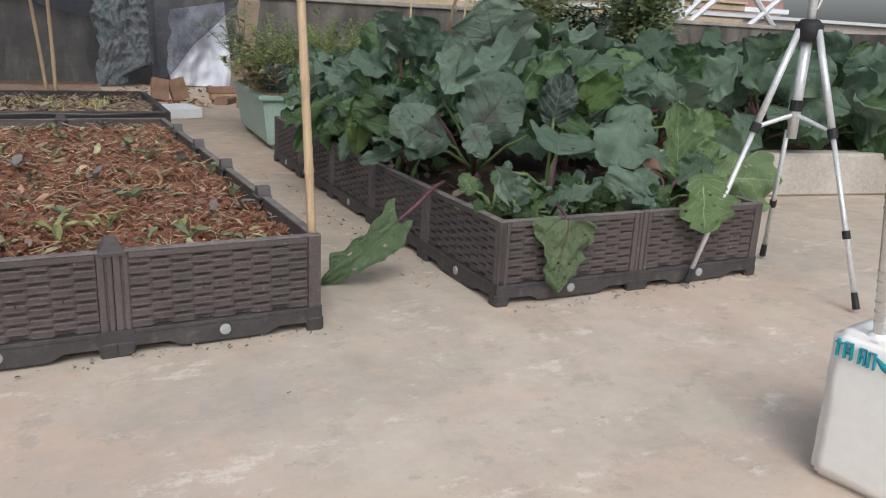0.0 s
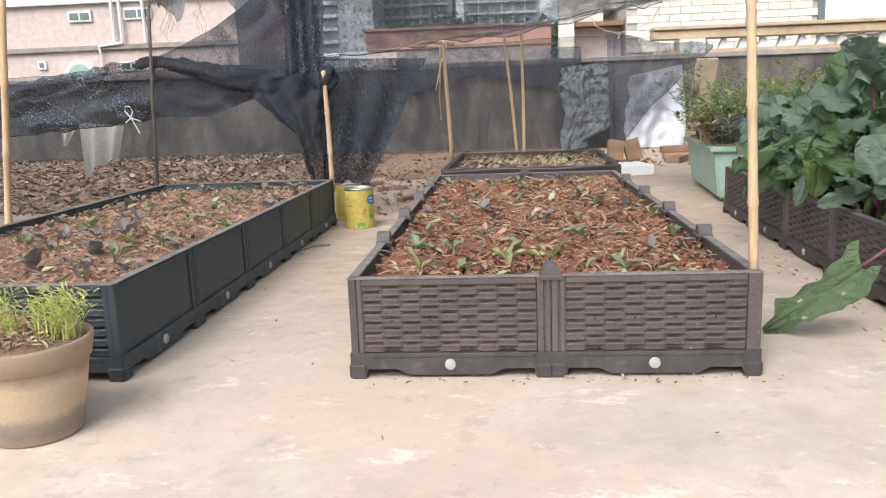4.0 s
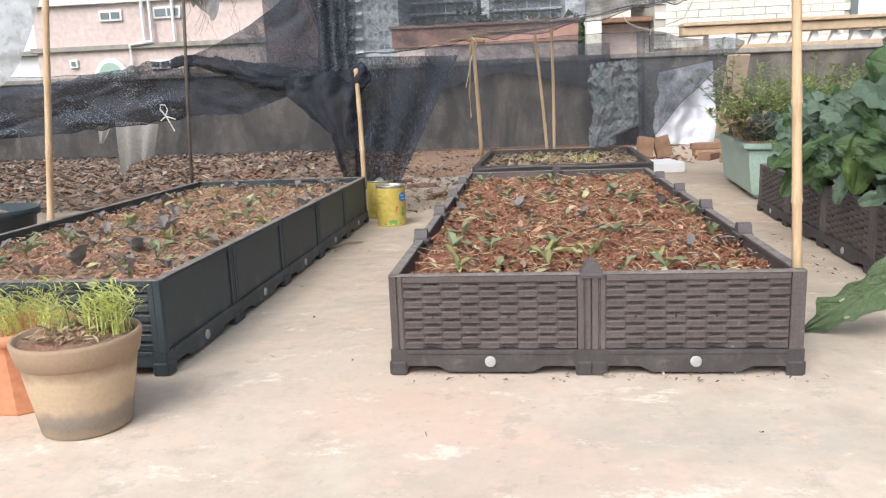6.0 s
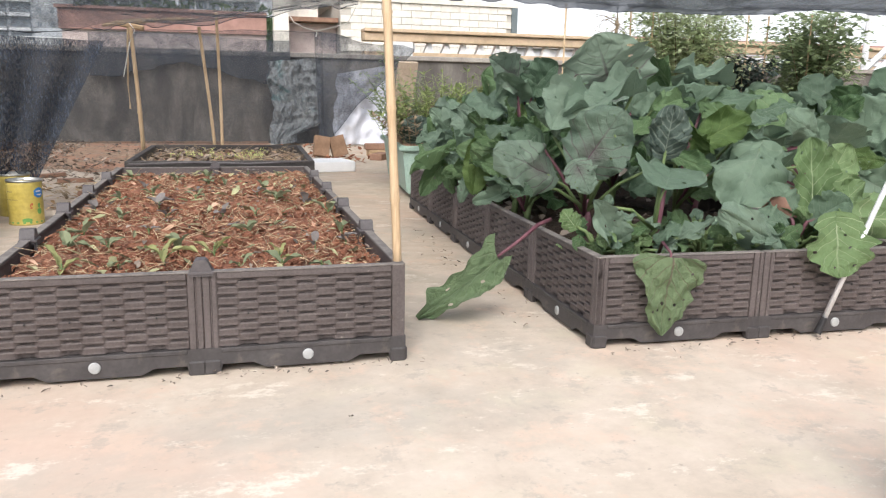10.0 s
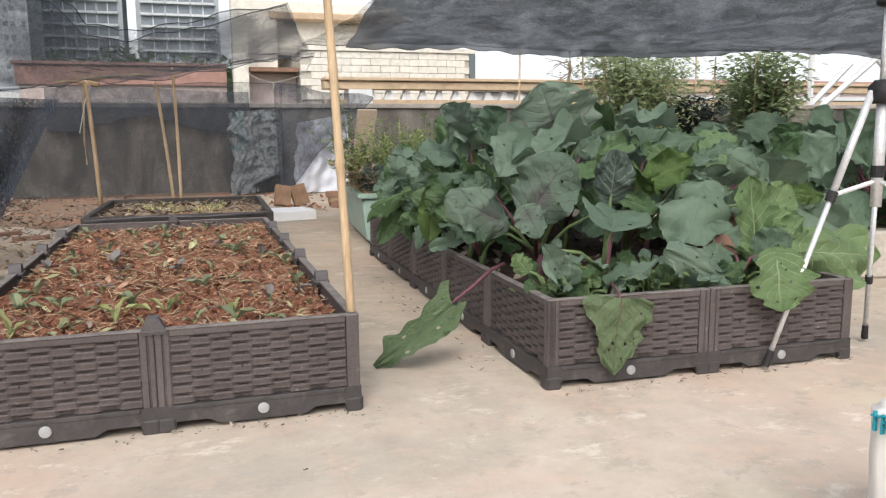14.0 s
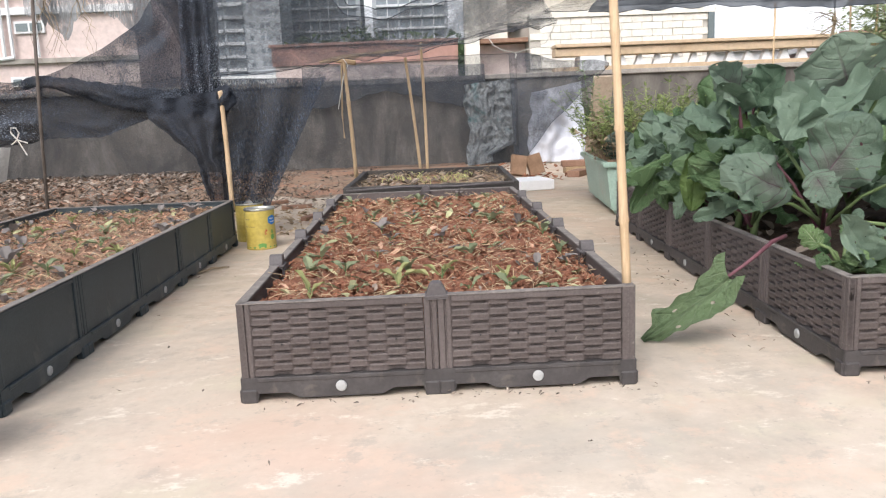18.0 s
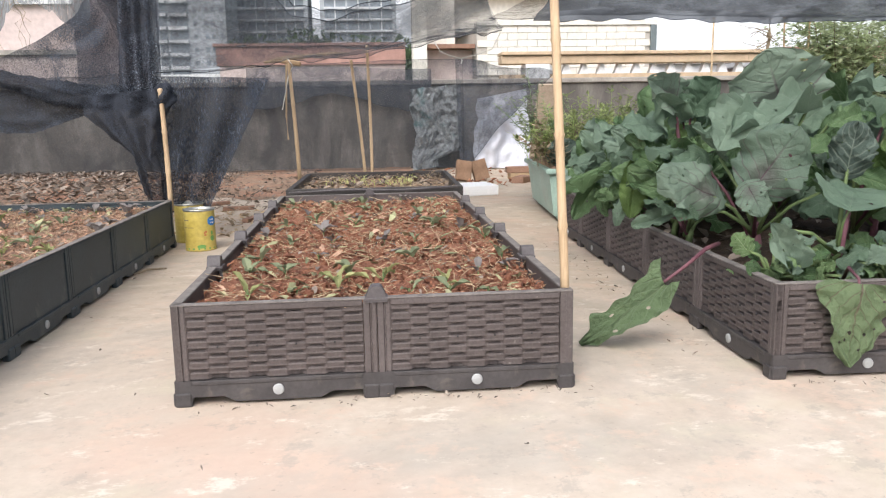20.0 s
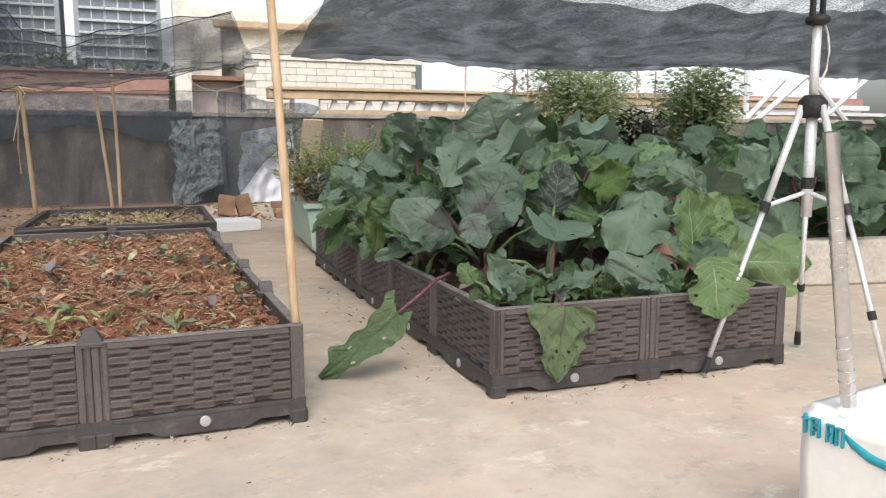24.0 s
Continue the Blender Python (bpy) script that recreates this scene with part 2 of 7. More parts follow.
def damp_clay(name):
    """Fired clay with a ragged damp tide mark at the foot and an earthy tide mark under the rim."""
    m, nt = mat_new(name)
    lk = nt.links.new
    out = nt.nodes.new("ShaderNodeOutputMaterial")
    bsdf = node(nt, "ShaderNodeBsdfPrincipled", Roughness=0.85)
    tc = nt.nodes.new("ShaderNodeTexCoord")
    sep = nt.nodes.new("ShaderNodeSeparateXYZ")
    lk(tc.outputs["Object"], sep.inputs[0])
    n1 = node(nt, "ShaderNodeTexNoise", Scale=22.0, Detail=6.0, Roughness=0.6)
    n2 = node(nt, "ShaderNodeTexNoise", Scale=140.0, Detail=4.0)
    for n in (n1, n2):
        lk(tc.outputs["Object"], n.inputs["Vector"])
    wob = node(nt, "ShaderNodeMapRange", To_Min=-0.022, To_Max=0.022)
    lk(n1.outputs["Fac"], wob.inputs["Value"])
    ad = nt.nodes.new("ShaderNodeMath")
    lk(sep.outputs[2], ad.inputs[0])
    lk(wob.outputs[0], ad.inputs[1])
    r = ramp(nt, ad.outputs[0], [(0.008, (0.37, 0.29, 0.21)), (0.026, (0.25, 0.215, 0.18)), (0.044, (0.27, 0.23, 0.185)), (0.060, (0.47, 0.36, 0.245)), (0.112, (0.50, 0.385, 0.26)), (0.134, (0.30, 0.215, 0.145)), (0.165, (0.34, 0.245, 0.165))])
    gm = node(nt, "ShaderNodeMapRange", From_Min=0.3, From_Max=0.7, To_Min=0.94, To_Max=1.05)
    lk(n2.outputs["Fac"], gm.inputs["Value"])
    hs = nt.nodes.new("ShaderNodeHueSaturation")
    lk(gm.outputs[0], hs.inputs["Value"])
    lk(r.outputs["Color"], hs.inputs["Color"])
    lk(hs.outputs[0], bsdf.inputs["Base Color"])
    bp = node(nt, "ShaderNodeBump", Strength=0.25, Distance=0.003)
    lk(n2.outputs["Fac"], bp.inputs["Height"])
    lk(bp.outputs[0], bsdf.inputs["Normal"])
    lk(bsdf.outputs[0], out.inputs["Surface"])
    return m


def concrete(name):
    """Old screeded concrete: broad pink, grey and yellow stains, ragged mid-size mottling, pale scuffs and fine dark specks."""
    m, nt = mat_new(name)
    lk = nt.links.new
    out = nt.nodes.new("ShaderNodeOutputMaterial")
    bsdf = node(nt, "ShaderNodeBsdfPrincipled", Roughness=0.78)
    bsdf.inputs["Specular IOR Level"].default_value = 0.35
    geo = nt.nodes.new("ShaderNodeNewGeometry")

    def tex(scale, detail, rough, shift, stretch=(1, 1, 1), warp=0.0):
        mp = nt.nodes.new("ShaderNodeMapping")
        mp.inputs["Location"].default_value = (shift, shift * 0.7, 0)
        mp.inputs["Scale"].default_value = stretch
        lk(geo.outputs["Position"], mp.inputs["Vector"])
        n = node(nt, "ShaderNodeTexNoise", Scale=scale, Detail=detail, Roughness=rough, Distortion=warp)
        lk(mp.outputs[0], n.inputs["Vector"])
        return n.outputs["Fac"]

    col = ramp(nt, tex(3.4, 14.0, 0.74, 0.0), [(0.32, (0.47, 0.40, 0.325)), (0.5, (0.60, 0.515, 0.425)), (0.68, (0.70, 0.612, 0.52))]).outputs["Color"]
    for fac, lo, hi, amount, colour in (
            (tex(0.9, 6.0, 0.6, 5.0, warp=0.6), 0.50, 0.66, 0.55, (0.66, 0.47, 0.37)),
            (tex(1.3, 8.0, 0.62, 11.0, warp=0.5), 0.50, 0.64, 0.60, (0.44, 0.41, 0.355)),
            (tex(2.1, 8.0, 0.66, 17.0), 0.54, 0.66, 0.45, (0.66, 0.62, 0.46)),
            (tex(7.0, 10.0, 0.72, 23.0), 0.53, 0.61, 0.52, (0.69, 0.53, 0.42)),
            (tex(9.0, 12.0, 0.76, 31.0), 0.55, 0.61, 0.50, (0.41, 0.365, 0.31)),
            (tex(5.0, 12.0, 0.78, 41.0, (1, 1.6, 1)), 0.56, 0.62, 0.66, (0.80, 0.74, 0.65)),
            (tex(70.0, 3.0, 0.6, 47.0), 0.66, 0.72, 0.45, (0.30, 0.25, 0.20))):
        mr = node(nt, "ShaderNodeMapRange", From_Min=lo, From_Max=hi, To_Max=amount)
        lk(fac, mr.inputs["Value"])
        mx = nt.nodes.new("ShaderNodeMix")
        mx.data_type = "RGBA"
        mx.inputs[7].default_value = (*colour, 1)
        lk(mr.outputs[0], mx.inputs[0])
        lk(col, mx.inputs[6])
        col = mx.outputs[2]
    lk(col, bsdf.inputs["Base Color"])
    bp = node(nt, "ShaderNodeBump", Strength=0.22, Distance=0.004)
    lk(tex(26.0, 8.0, 0.7, 3.0), bp.inputs["Height"])
    lk(bp.outputs[0], bsdf.inputs["Normal"])
    lk(bsdf.outputs[0], out.inputs["Surface"])
    return m


M = {}
M["concrete"] = concrete("concrete_floor")
M["wall"] = surface("weathered_concrete_wall", [(0.3, (0.088, 0.080, 0.072)), (0.55, (0.160, 0.147, 0.132)), (0.75, (0.245, 0.228, 0.205))], scale=2.2, rough=0.9,
                    fine=40, bump=0.4, bump_d=0.01, coord="World", stretch=(1.6, 1, 0.7), stain_scale=1.8,
                    stain=[((0.055, 0.052, 0.050), 0.50, 0.62, 0.7), ((0.31, 0.29, 0.26), 0.44, 0.34, 0.4)])
M["coping"] = surface("wall_coping", [(0.3, (0.24, 0.22, 0.20)), (0.7, (0.42, 0.39, 0.35))], scale=4, rough=0.9, coord="World")
M["brown"] = surface("brown_plastic", [(0.3, (0.090, 0.0755, 0.0725)), (0.7, (0.133, 0.112, 0.108))], scale=7, rough=0.62, fine=170, bump=0.2, bump_d=0.002, coord="World",
                     stain=[((0.36, 0.32, 0.29), 0.65, 0.73, 0.6), ((0.07, 0.053, 0.050), 0.45, 0.3, 0.4)], stain_scale=38, per_object=0.05, spec=0.3, grain=0.20)
M["brown_dark"] = surface("dark_plastic_base", [(0.3, (0.044, 0.040, 0.041)), (0.7, (0.084, 0.077, 0.077))], scale=12, rough=0.6, fine=120, bump=0.2, bump_d=0.002,
                          stain=[((0.22, 0.19, 0.15), 0.58, 0.72, 0.3)], stain_scale=22)
M["black"] = surface("black_green_plastic", [(0.3, (0.030, 0.043, 0.050)), (0.7, (0.058, 0.076, 0.086))], scale=7, rough=0.5, fine=160, bump=0.25, bump_d=0.0015,
                     stain=[((0.17, 0.165, 0.155), 0.57, 0.74, 0.45)], stain_scale=9, per_object=0.12)
M["rim"] = surface("weathered_plastic_rim", [(0.3, (0.070, 0.062, 0.064)), (0.7, (0.130, 0.118, 0.120))], scale=14, rough=0.6, fine=100, bump=0.2, bump_d=0.002)
M["rim_dust"] = surface("dusty_plastic_edge", [(0.3, (0.13, 0.115, 0.108)), (0.7, (0.27, 0.245, 0.225))], scale=30, rough=0.85, fine=140, bump=0.3, bump_d=0.001, coord="World")
M["plug"] = surface("grey_plug", [(0.3, (0.36, 0.37, 0.37)), (0.7, (0.46, 0.47, 0.47))], scale=20, rough=0.6)
M["soil"] = surface("red_soil", [(0.25, (0.16, 0.062, 0.036)), (0.5, (0.32, 0.135, 0.080)), (0.75, (0.46, 0.235, 0.145))], scale=22, rough=0.95, fine=170, bump=0.9, bump_d=0.02,
                    coord="World", stain_scale=5, stain=[((0.12, 0.07, 0.045), 0.55, 0.72, 0.6)])
M["soil_dry"] = surface("dry_brown_soil", [(0.25, (0.20, 0.13, 0.088)), (0.5, (0.33, 0.225, 0.155)), (0.75, (0.45, 0.33, 0.24))], scale=18, rough=0.95, fine=140, bump=0.9, bump_d=0.02,
                        coord="World", stain_scale=3, stain=[((0.42, 0.22, 0.14), 0.48, 0.62, 0.85)])
# soil colour darkened to carry the shade beneath the cabbage leaves
M["soil_shaded"] = surface("shade_dark_soil", [(0.25, (0.035, 0.022, 0.015)), (0.5, (0.07, 0.045, 0.03)), (0.75, (0.13, 0.09, 0.06))], scale=14, rough=0.95, fine=140, bump=0.9, bump_d=0.02, coord="World")
M["chip"] = surface("mulch_chips", [(0.28, (0.17, 0.068, 0.038)), (0.52, (0.34, 0.150, 0.088)), (0.82, (0.56, 0.37, 0.25))], scale=5, rough=0.95, fine=80, per_island=0.32, coord="World", spec=0.15)
M["chip_dry"] = surface("dry_crumbs", [(0.3, (0.30, 0.15, 0.095)), (0.55, (0.47, 0.29, 0.20)), (0.8, (0.62, 0.48, 0.37))], scale=3, rough=0.95, fine=80, per_island=0.4, coord="World", spec=0.15)
M["straw"] = surface("dry_straw", [(0.3, (0.30, 0.21, 0.125)), (0.7, (0.54, 0.42, 0.27))], scale=6, rough=0.85, fine=80, per_island=0.45, coord="World")
M["litter"] = surface("dead_leaves", [(0.3, (0.11, 0.084, 0.066)), (0.55, (0.24, 0.195, 0.158)), (0.8, (0.44, 0.385, 0.330))], scale=2.5, rough=0.85, fine=60, per_island=0.65, coord="World")
M["scrap_green"] = surface("wilted_leaf_scraps", [(0.3, (0.20, 0.19, 0.10)), (0.55, (0.34, 0.34, 0.19)), (0.8, (0.46, 0.45, 0.29))], scale=3, rough=0.9, fine=60, per_island=0.45, coord="World")
M["bamboo"] = surface("bamboo", [(0.3, (0.50, 0.355, 0.215)), (0.7, (0.64, 0.485, 0.315))], scale=5, rough=0.5, fine=40, stretch=(6, 6, 0.6), bump=0.15, bump_d=0.002,
                      stain=[((0.34, 0.235, 0.14), 0.56, 0.72, 0.55)], stain_scale=3, per_object=0.12)
M["wood"] = surface("old_wood", [(0.3, (0.30, 0.20, 0.11)), (0.7, (0.48, 0.35, 0.22))], scale=5, rough=0.8, stretch=(1, 8, 8))
M["dark_board"] = surface("dark_wet_board", [(0.3, (0.030, 0.027, 0.026)), (0.7, (0.065, 0.058, 0.054))], scale=5, rough=0.6, stretch=(1, 6, 6), stain=[((0.16, 0.14, 0.12), 0.58, 0.75, 0.5)])
M["steel"] = surface("rusty_rod", [(0.3, (0.085, 0.068, 0.058)), (0.7, (0.15, 0.125, 0.108))], scale=20, rough=0.8, metal=0.1)
M["alu"] = surface("aluminium", [(0.3, (0.66, 0.67, 0.68)), (0.7, (0.78, 0.79, 0.80))], scale=4, rough=0.38, metal=0.35, bump=0.03, fine=100)
M["chrome"] = surface("stainless_pipe", [(0.3, (0.66, 0.66, 0.67)), (0.7, (0.78, 0.78, 0.79))], scale=4, rough=0.24, rough_var=0.05, metal=0.9, bump=0.03, fine=60)
M["rubber"] = surface("black_rubber", [(0.3, (0.015, 0.015, 0.016)), (0.7, (0.03, 0.03, 0.032))], scale=20, rough=0.6)
M["white"] = surface("white_plaster", [(0.3, (0.87, 0.86, 0.82)), (0.7, (0.91, 0.90, 0.87))], scale=8, rough=0.6, fine=60, bump=0.04, grain=0.03,
                     stain=[((0.60, 0.50, 0.36), 0.64, 0.76, 0.6)], stain_scale=9)
M["foam"] = surface("white_foam", [(0.3, (0.78, 0.79, 0.80)), (0.7, (0.84, 0.85, 0.86))], scale=30, rough=0.75, fine=200, bump=0.2, bump_d=0.002)
M["teal_paint"] = surface("teal_lettering", [(0.3, (0.02, 0.28, 0.36)), (0.7, (0.03, 0.36, 0.45))], scale=20, rough=0.6)
M["tub"] = surface("pale_teal_plastic", [(0.3, (0.31, 0.44, 0.37)), (0.7, (0.41, 0.54, 0.47))], scale=4, rough=0.5, fine=80, bump=0.1, stain=[((0.42, 0.42, 0.35), 0.56, 0.72, 0.6)], stain_scale=5)
M["terracotta"] = surface("orange_plastic_pot", [(0.3, (0.55, 0.22, 0.12)), (0.7, (0.66, 0.30, 0.17))], scale=4, rough=0.55, bump=0.1)
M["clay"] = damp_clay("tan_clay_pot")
M["tin"] = surface("yellow_tin", [(0.3, (0.44, 0.34, 0.07)), (0.7, (0.56, 0.45, 0.13))], scale=12, rough=0.4, bump=0.05)
M["tin_metal"] = surface("tin_rim", [(0.3, (0.45, 0.45, 0.42)), (0.7, (0.6, 0.6, 0.58))], scale=9, rough=0.35, metal=0.9)
M["blue"] = surface("blue_print", [(0.3, (0.03, 0.16, 0.45)), (0.7, (0.05, 0.22, 0.55))], scale=9, rough=0.4)
M["green_print"] = surface("green_print", [(0.3, (0.10, 0.26, 0.06)), (0.7, (0.16, 0.36, 0.10))], scale=9, rough=0.4)
M["red_print"] = surface("red_print", [(0.3, (0.42, 0.08, 0.04)), (0.7, (0.52, 0.12, 0.06))], scale=9, rough=0.4)
M["brick_red"] = surface("red_brick", [(0.3, (0.22, 0.125, 0.085)), (0.7, (0.33, 0.20, 0.14))], scale=12, rough=0.9, fine=90, bump=0.4, bump_d=0.004)
M["rag"] = surface("grey_cloth", [(0.3, (0.55, 0.54, 0.51)), (0.7, (0.66, 0.65, 0.62))], scale=6, rough=0.95, thin=0.4)
M["sheet"] = surface("silver_plastic_sheet", [(0.3, (0.19, 0.205, 0.215)), (0.5, (0.24, 0.26, 0.27)), (0.68, (0.31, 0.33, 0.335))], scale=16, rough=0.5, bump=0.35, bump_d=0.03, fine=26, rugged=0.7,
                     stain=[((0.04, 0.17, 0.17), 0.58, 0.68, 0.6)], stain_scale=2.5, grain=0.3)
M["white_sheet"] = surface("white_plastic_sheet", [(0.3, (0.46, 0.48, 0.54)), (0.7, (0.64, 0.66, 0.72))], scale=4, rough=0.35, bump=0.6, bump_d=0.02, fine=10)
M["string"] = surface("white_string", [(0.3, (0.62, 0.60, 0.55)), (0.7, (0.74, 0.72, 0.68))], scale=9, rough=0.8)
M["block"] = surface("pale_concrete_block", [(0.3, (0.42, 0.38, 0.33)), (0.7, (0.58, 0.53, 0.47))], scale=4, rough=0.9, coord="World", stain=[((0.28, 0.25, 0.21), 0.56, 0.7, 0.6)])
M["pink"] = surface("pink_render", [(0.3, (0.60, 0.49, 0.46)), (0.7, (0.68, 0.57, 0.54))], scale=0.6, rough=0.9, coord="World", fine=8, bump=0.1, stain=[((0.45, 0.32, 0.27), 0.58, 0.75, 0.5)], stain_scale=0.5)
M["pink_red"] = surface("faded_red_parapet", [(0.3, (0.34, 0.19, 0.16)), (0.7, (0.44, 0.27, 0.23))], scale=0.8, rough=0.9, coord="World", fine=8, bump=0.1)
M["cream"] = surface("cream_wall_tile", [(0.3, (0.76, 0.72, 0.64)), (0.7, (0.82, 0.785, 0.71))], scale=1.5, rough=0.7, coord="World", fine=9, bump=0.1, per_object=0.05)
M["mortar"] = surface("mortar", [(0.3, (0.48, 0.45, 0.40)), (0.7, (0.54, 0.51, 0.46))], scale=3, rough=0.9, coord="World")
M["ochre"] = surface("ochre_ledge", [(0.3, (0.52, 0.38, 0.25)), (0.7, (0.62, 0.48, 0.34))], scale=1.5, rough=0.85, coord="World", fine=9)
M["tower"] = surface("grey_tower_wall", [(0.3, (0.40, 0.43, 0.46)), (0.7, (0.48, 0.51, 0.54))], scale=0.1, rough=0.9, coord="World", fine=2)
M["tower_ledge"] = surface("pale_balcony_wall", [(0.3, (0.62, 0.64, 0.66)), (0.7, (0.72, 0.74, 0.76))], scale=0.2, rough=0.9, coord="World", fine=2)
M["tower_glass"] = surface("tower_window", [(0.3, (0.20, 0.23, 0.26)), (0.7, (0.29, 0.33, 0.37))], scale=0.3, rough=0.25, coord="World", fine=2)
M["white_paint"] = surface("white_paint", [(0.3, (0.72, 0.73, 0.74)), (0.7, (0.80, 0.81, 0.82))], scale=2, rough=0.5, coord="World")
M["window"] = surface("window_glass", [(0.3, (0.12, 0.15, 0.16)), (0.7, (0.22, 0.26, 0.27))], scale=1, rough=0.15, coord="World", bump=0.0)
M["far_green"] = surface("far_trees", [(0.3, (0.06, 0.10, 0.05)), (0.7, (0.15, 0.21, 0.10))], scale=2, rough=0.9, per_island=0.35, coord="World", thin=0.4)
M["net"] = net_material("shade_net", (0.038, 0.045, 0.060), 0.80, scale=150, streak=(1, 1, 1.6), contrast=0.85, glint=0.9)
M["net_thin"] = net_material("shade_net_single", (0.045, 0.050, 0.058), 0.36, scale=110, streak=(1, 1, 1.6), contrast=0.3, glint=0.1, patch=0.08)
M["net_light"] = net_material("shade_net_worn", (0.085, 0.092, 0.102), 0.50, scale=150, streak=(0.3, 1, 2.0), contrast=0.4, patch=0.2)
M["net_grey"] = net_material("grey_shade_net", (0.34, 0.36, 0.37), 0.78, scale=40, contrast=0.25, glint=0.5, pale=(0.14, 0.15, 0.16))
M["net_tatter"] = net_material("torn_grey_net", (0.22, 0.235, 0.245), 0.66, scale=60, streak=(2.2, 1, 0.4), contrast=0.5, glint=0.2, patch=0.25)
M["net_dense"] = net_material("shade_net_folded", (0.032, 0.037, 0.048), 0.90, scale=170, streak=(0.8, 1, 1.6), contrast=0.3, glint=0.12, pale=(0.13, 0.15, 0.18))
M["net_open"] = net_material("open_shade_net", (0.034, 0.040, 0.052), 0.80, scale=190, streak=(1, 1, 1.5), contrast=0.36, glint=0.22)
M["net_fold"] = net_material("overhead_net_fold", (0.088, 0.098, 0.116), 0.88, scale=130, streak=(0.22, 1, 1.4), contrast=0.16, glint=0.0, patch=0.06, relief=0.1, through=0.42)
M["net_canopy"] = net_material("overhead_net_single", (0.074, 0.082, 0.096), 0.46, scale=190, streak=(0.5, 1, 1.6), contrast=0.34, glint=0.25, pale=(0.3, 0.32, 0.34), patch=0.14, relief=0.1, through=0.22)
M["net_curtain"] = net_material("net_curtain", (0.030, 0.037, 0.050), 0.78, scale=110, streak=(1.8, 1, 0.5), contrast=0.4, glint=0.2, patch=0.10)
M["net_veil"] = net_material("net_veil", (0.060, 0.068, 0.083), 0.60, scale=60, streak=(1, 1, 1.2), contrast=0.14, glint=0.0, patch=0.16, relief=0.1)
M["leaf_blue"] = leaf_material("blue_green_leaf", (0.082, 0.138, 0.086), (0.190, 0.267, 0.191), (0.27, 0.33, 0.25), 0.45, 0.5)
M["leaf_green"] = leaf_material("green_leaf", (0.051, 0.105, 0.042), (0.153, 0.240, 0.115), (0.30, 0.38, 0.20), 0.6, 0.42)
M["leaf_light"] = leaf_material("light_green_leaf", (0.12, 0.195, 0.080), (0.215, 0.315, 0.145), (0.48, 0.55, 0.36), 0.85, 0.5, 0.006, 1.1, 0.0, 0.43)
M["leaf_purple"] = leaf_material("purple_veined_leaf", (0.107, 0.159, 0.115), (0.205, 0.276, 0.211), (0.105, 0.060, 0.080), 1.0, 0.5, 0.005, 0.75, 0.55, 0.40)
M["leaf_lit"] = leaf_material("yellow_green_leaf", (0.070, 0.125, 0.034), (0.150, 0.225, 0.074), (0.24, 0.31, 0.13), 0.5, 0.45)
M["leaf_curly"] = leaf_material("curled_dark_leaf", (0.056, 0.086, 0.070), (0.105, 0.145, 0.122), (0.24, 0.29, 0.24), 1.0, 0.5, 0.010, 2.2, 0.0, 0.30)
M["leaf_droop"] = leaf_material("drooping_leaf", (0.108, 0.170, 0.088), (0.205, 0.280, 0.150), (0.33, 0.40, 0.26), 0.5, 0.5, 0.03)
M["leaf_pale"] = leaf_material("pale_blue_green_leaf", (0.110, 0.170, 0.118), (0.205, 0.281, 0.211), (0.29, 0.355, 0.27), 0.35, 0.5)
M["leaf_hang"] = leaf_material("purple_ribbed_leaf", (0.115, 0.168, 0.085), (0.210, 0.280, 0.150), (0.17, 0.115, 0.095), 0.8, 0.45, 0.012)
M["leaf_seedling"] = leaf_material("seedling_leaf", (0.165, 0.200, 0.115), (0.29, 0.325, 0.195), (0.36, 0.39, 0.26), 0.4, 0.65, 0.0006)
M["leaf_lime"] = leaf_material("pale_seedling_leaf", (0.25, 0.27, 0.11), (0.42, 0.43, 0.20), (0.50, 0.52, 0.30), 0.4, 0.65, 0.0006)
M["leaf_grey"] = leaf_material("purple_grey_seedling_leaf", (0.165, 0.150, 0.142), (0.285, 0.262, 0.250), (0.24, 0.20, 0.20), 0.5, 0.65, 0.0006)
M["leaf_dark"] = leaf_material("dark_leaf", (0.035, 0.052, 0.045), (0.065, 0.092, 0.080), (0.05, 0.05, 0.05), 0.3, 0.5)
M["stalk"] = surface("green_stalk", [(0.3, (0.10, 0.155, 0.055)), (0.7, (0.20, 0.265, 0.115))], scale=8, rough=0.6)
M["stalk_purple"] = surface("purple_stalk", [(0.3, (0.105, 0.038, 0.055)), (0.7, (0.185, 0.080, 0.095))], scale=8, rough=0.6)
M["dead"] = surface("dead_red_leaf", [(0.3, (0.20, 0.11, 0.08)), (0.7, (0.34, 0.20, 0.15))], scale=9, rough=0.8, thin=0.2)
M["blade"] = surface("grass_blade", [(0.3, (0.52, 0.58, 0.17)), (0.7, (0.78, 0.81, 0.40))], scale=5, rough=0.6, per_island=0.25, coord="World", thin=0.45)
M["sprig"] = surface("dull_green_sprigs", [(0.3, (0.17, 0.23, 0.13)), (0.7, (0.34, 0.41, 0.26))], scale=5, rough=0.6, per_island=0.4, coord="World", thin=0.4)
M["fern"] = surface("feathery_green", [(0.3, (0.22, 0.29, 0.10)), (0.7, (0.42, 0.49, 0.21))], scale=5, rough=0.6, per_island=0.4, coord="World", thin=0.5)
M["shrub_light"] = surface("yellow_green_shrub", [(0.3, (0.34, 0.41, 0.23)), (0.7, (0.58, 0.63, 0.42))], scale=5, rough=0.6, per_island=0.35, coord="World", thin=0.7)
M["carton"] = surface("brown_carton", [(0.3, (0.17, 0.10, 0.06)), (0.7, (0.27, 0.17, 0.11))], scale=10, rough=0.9)
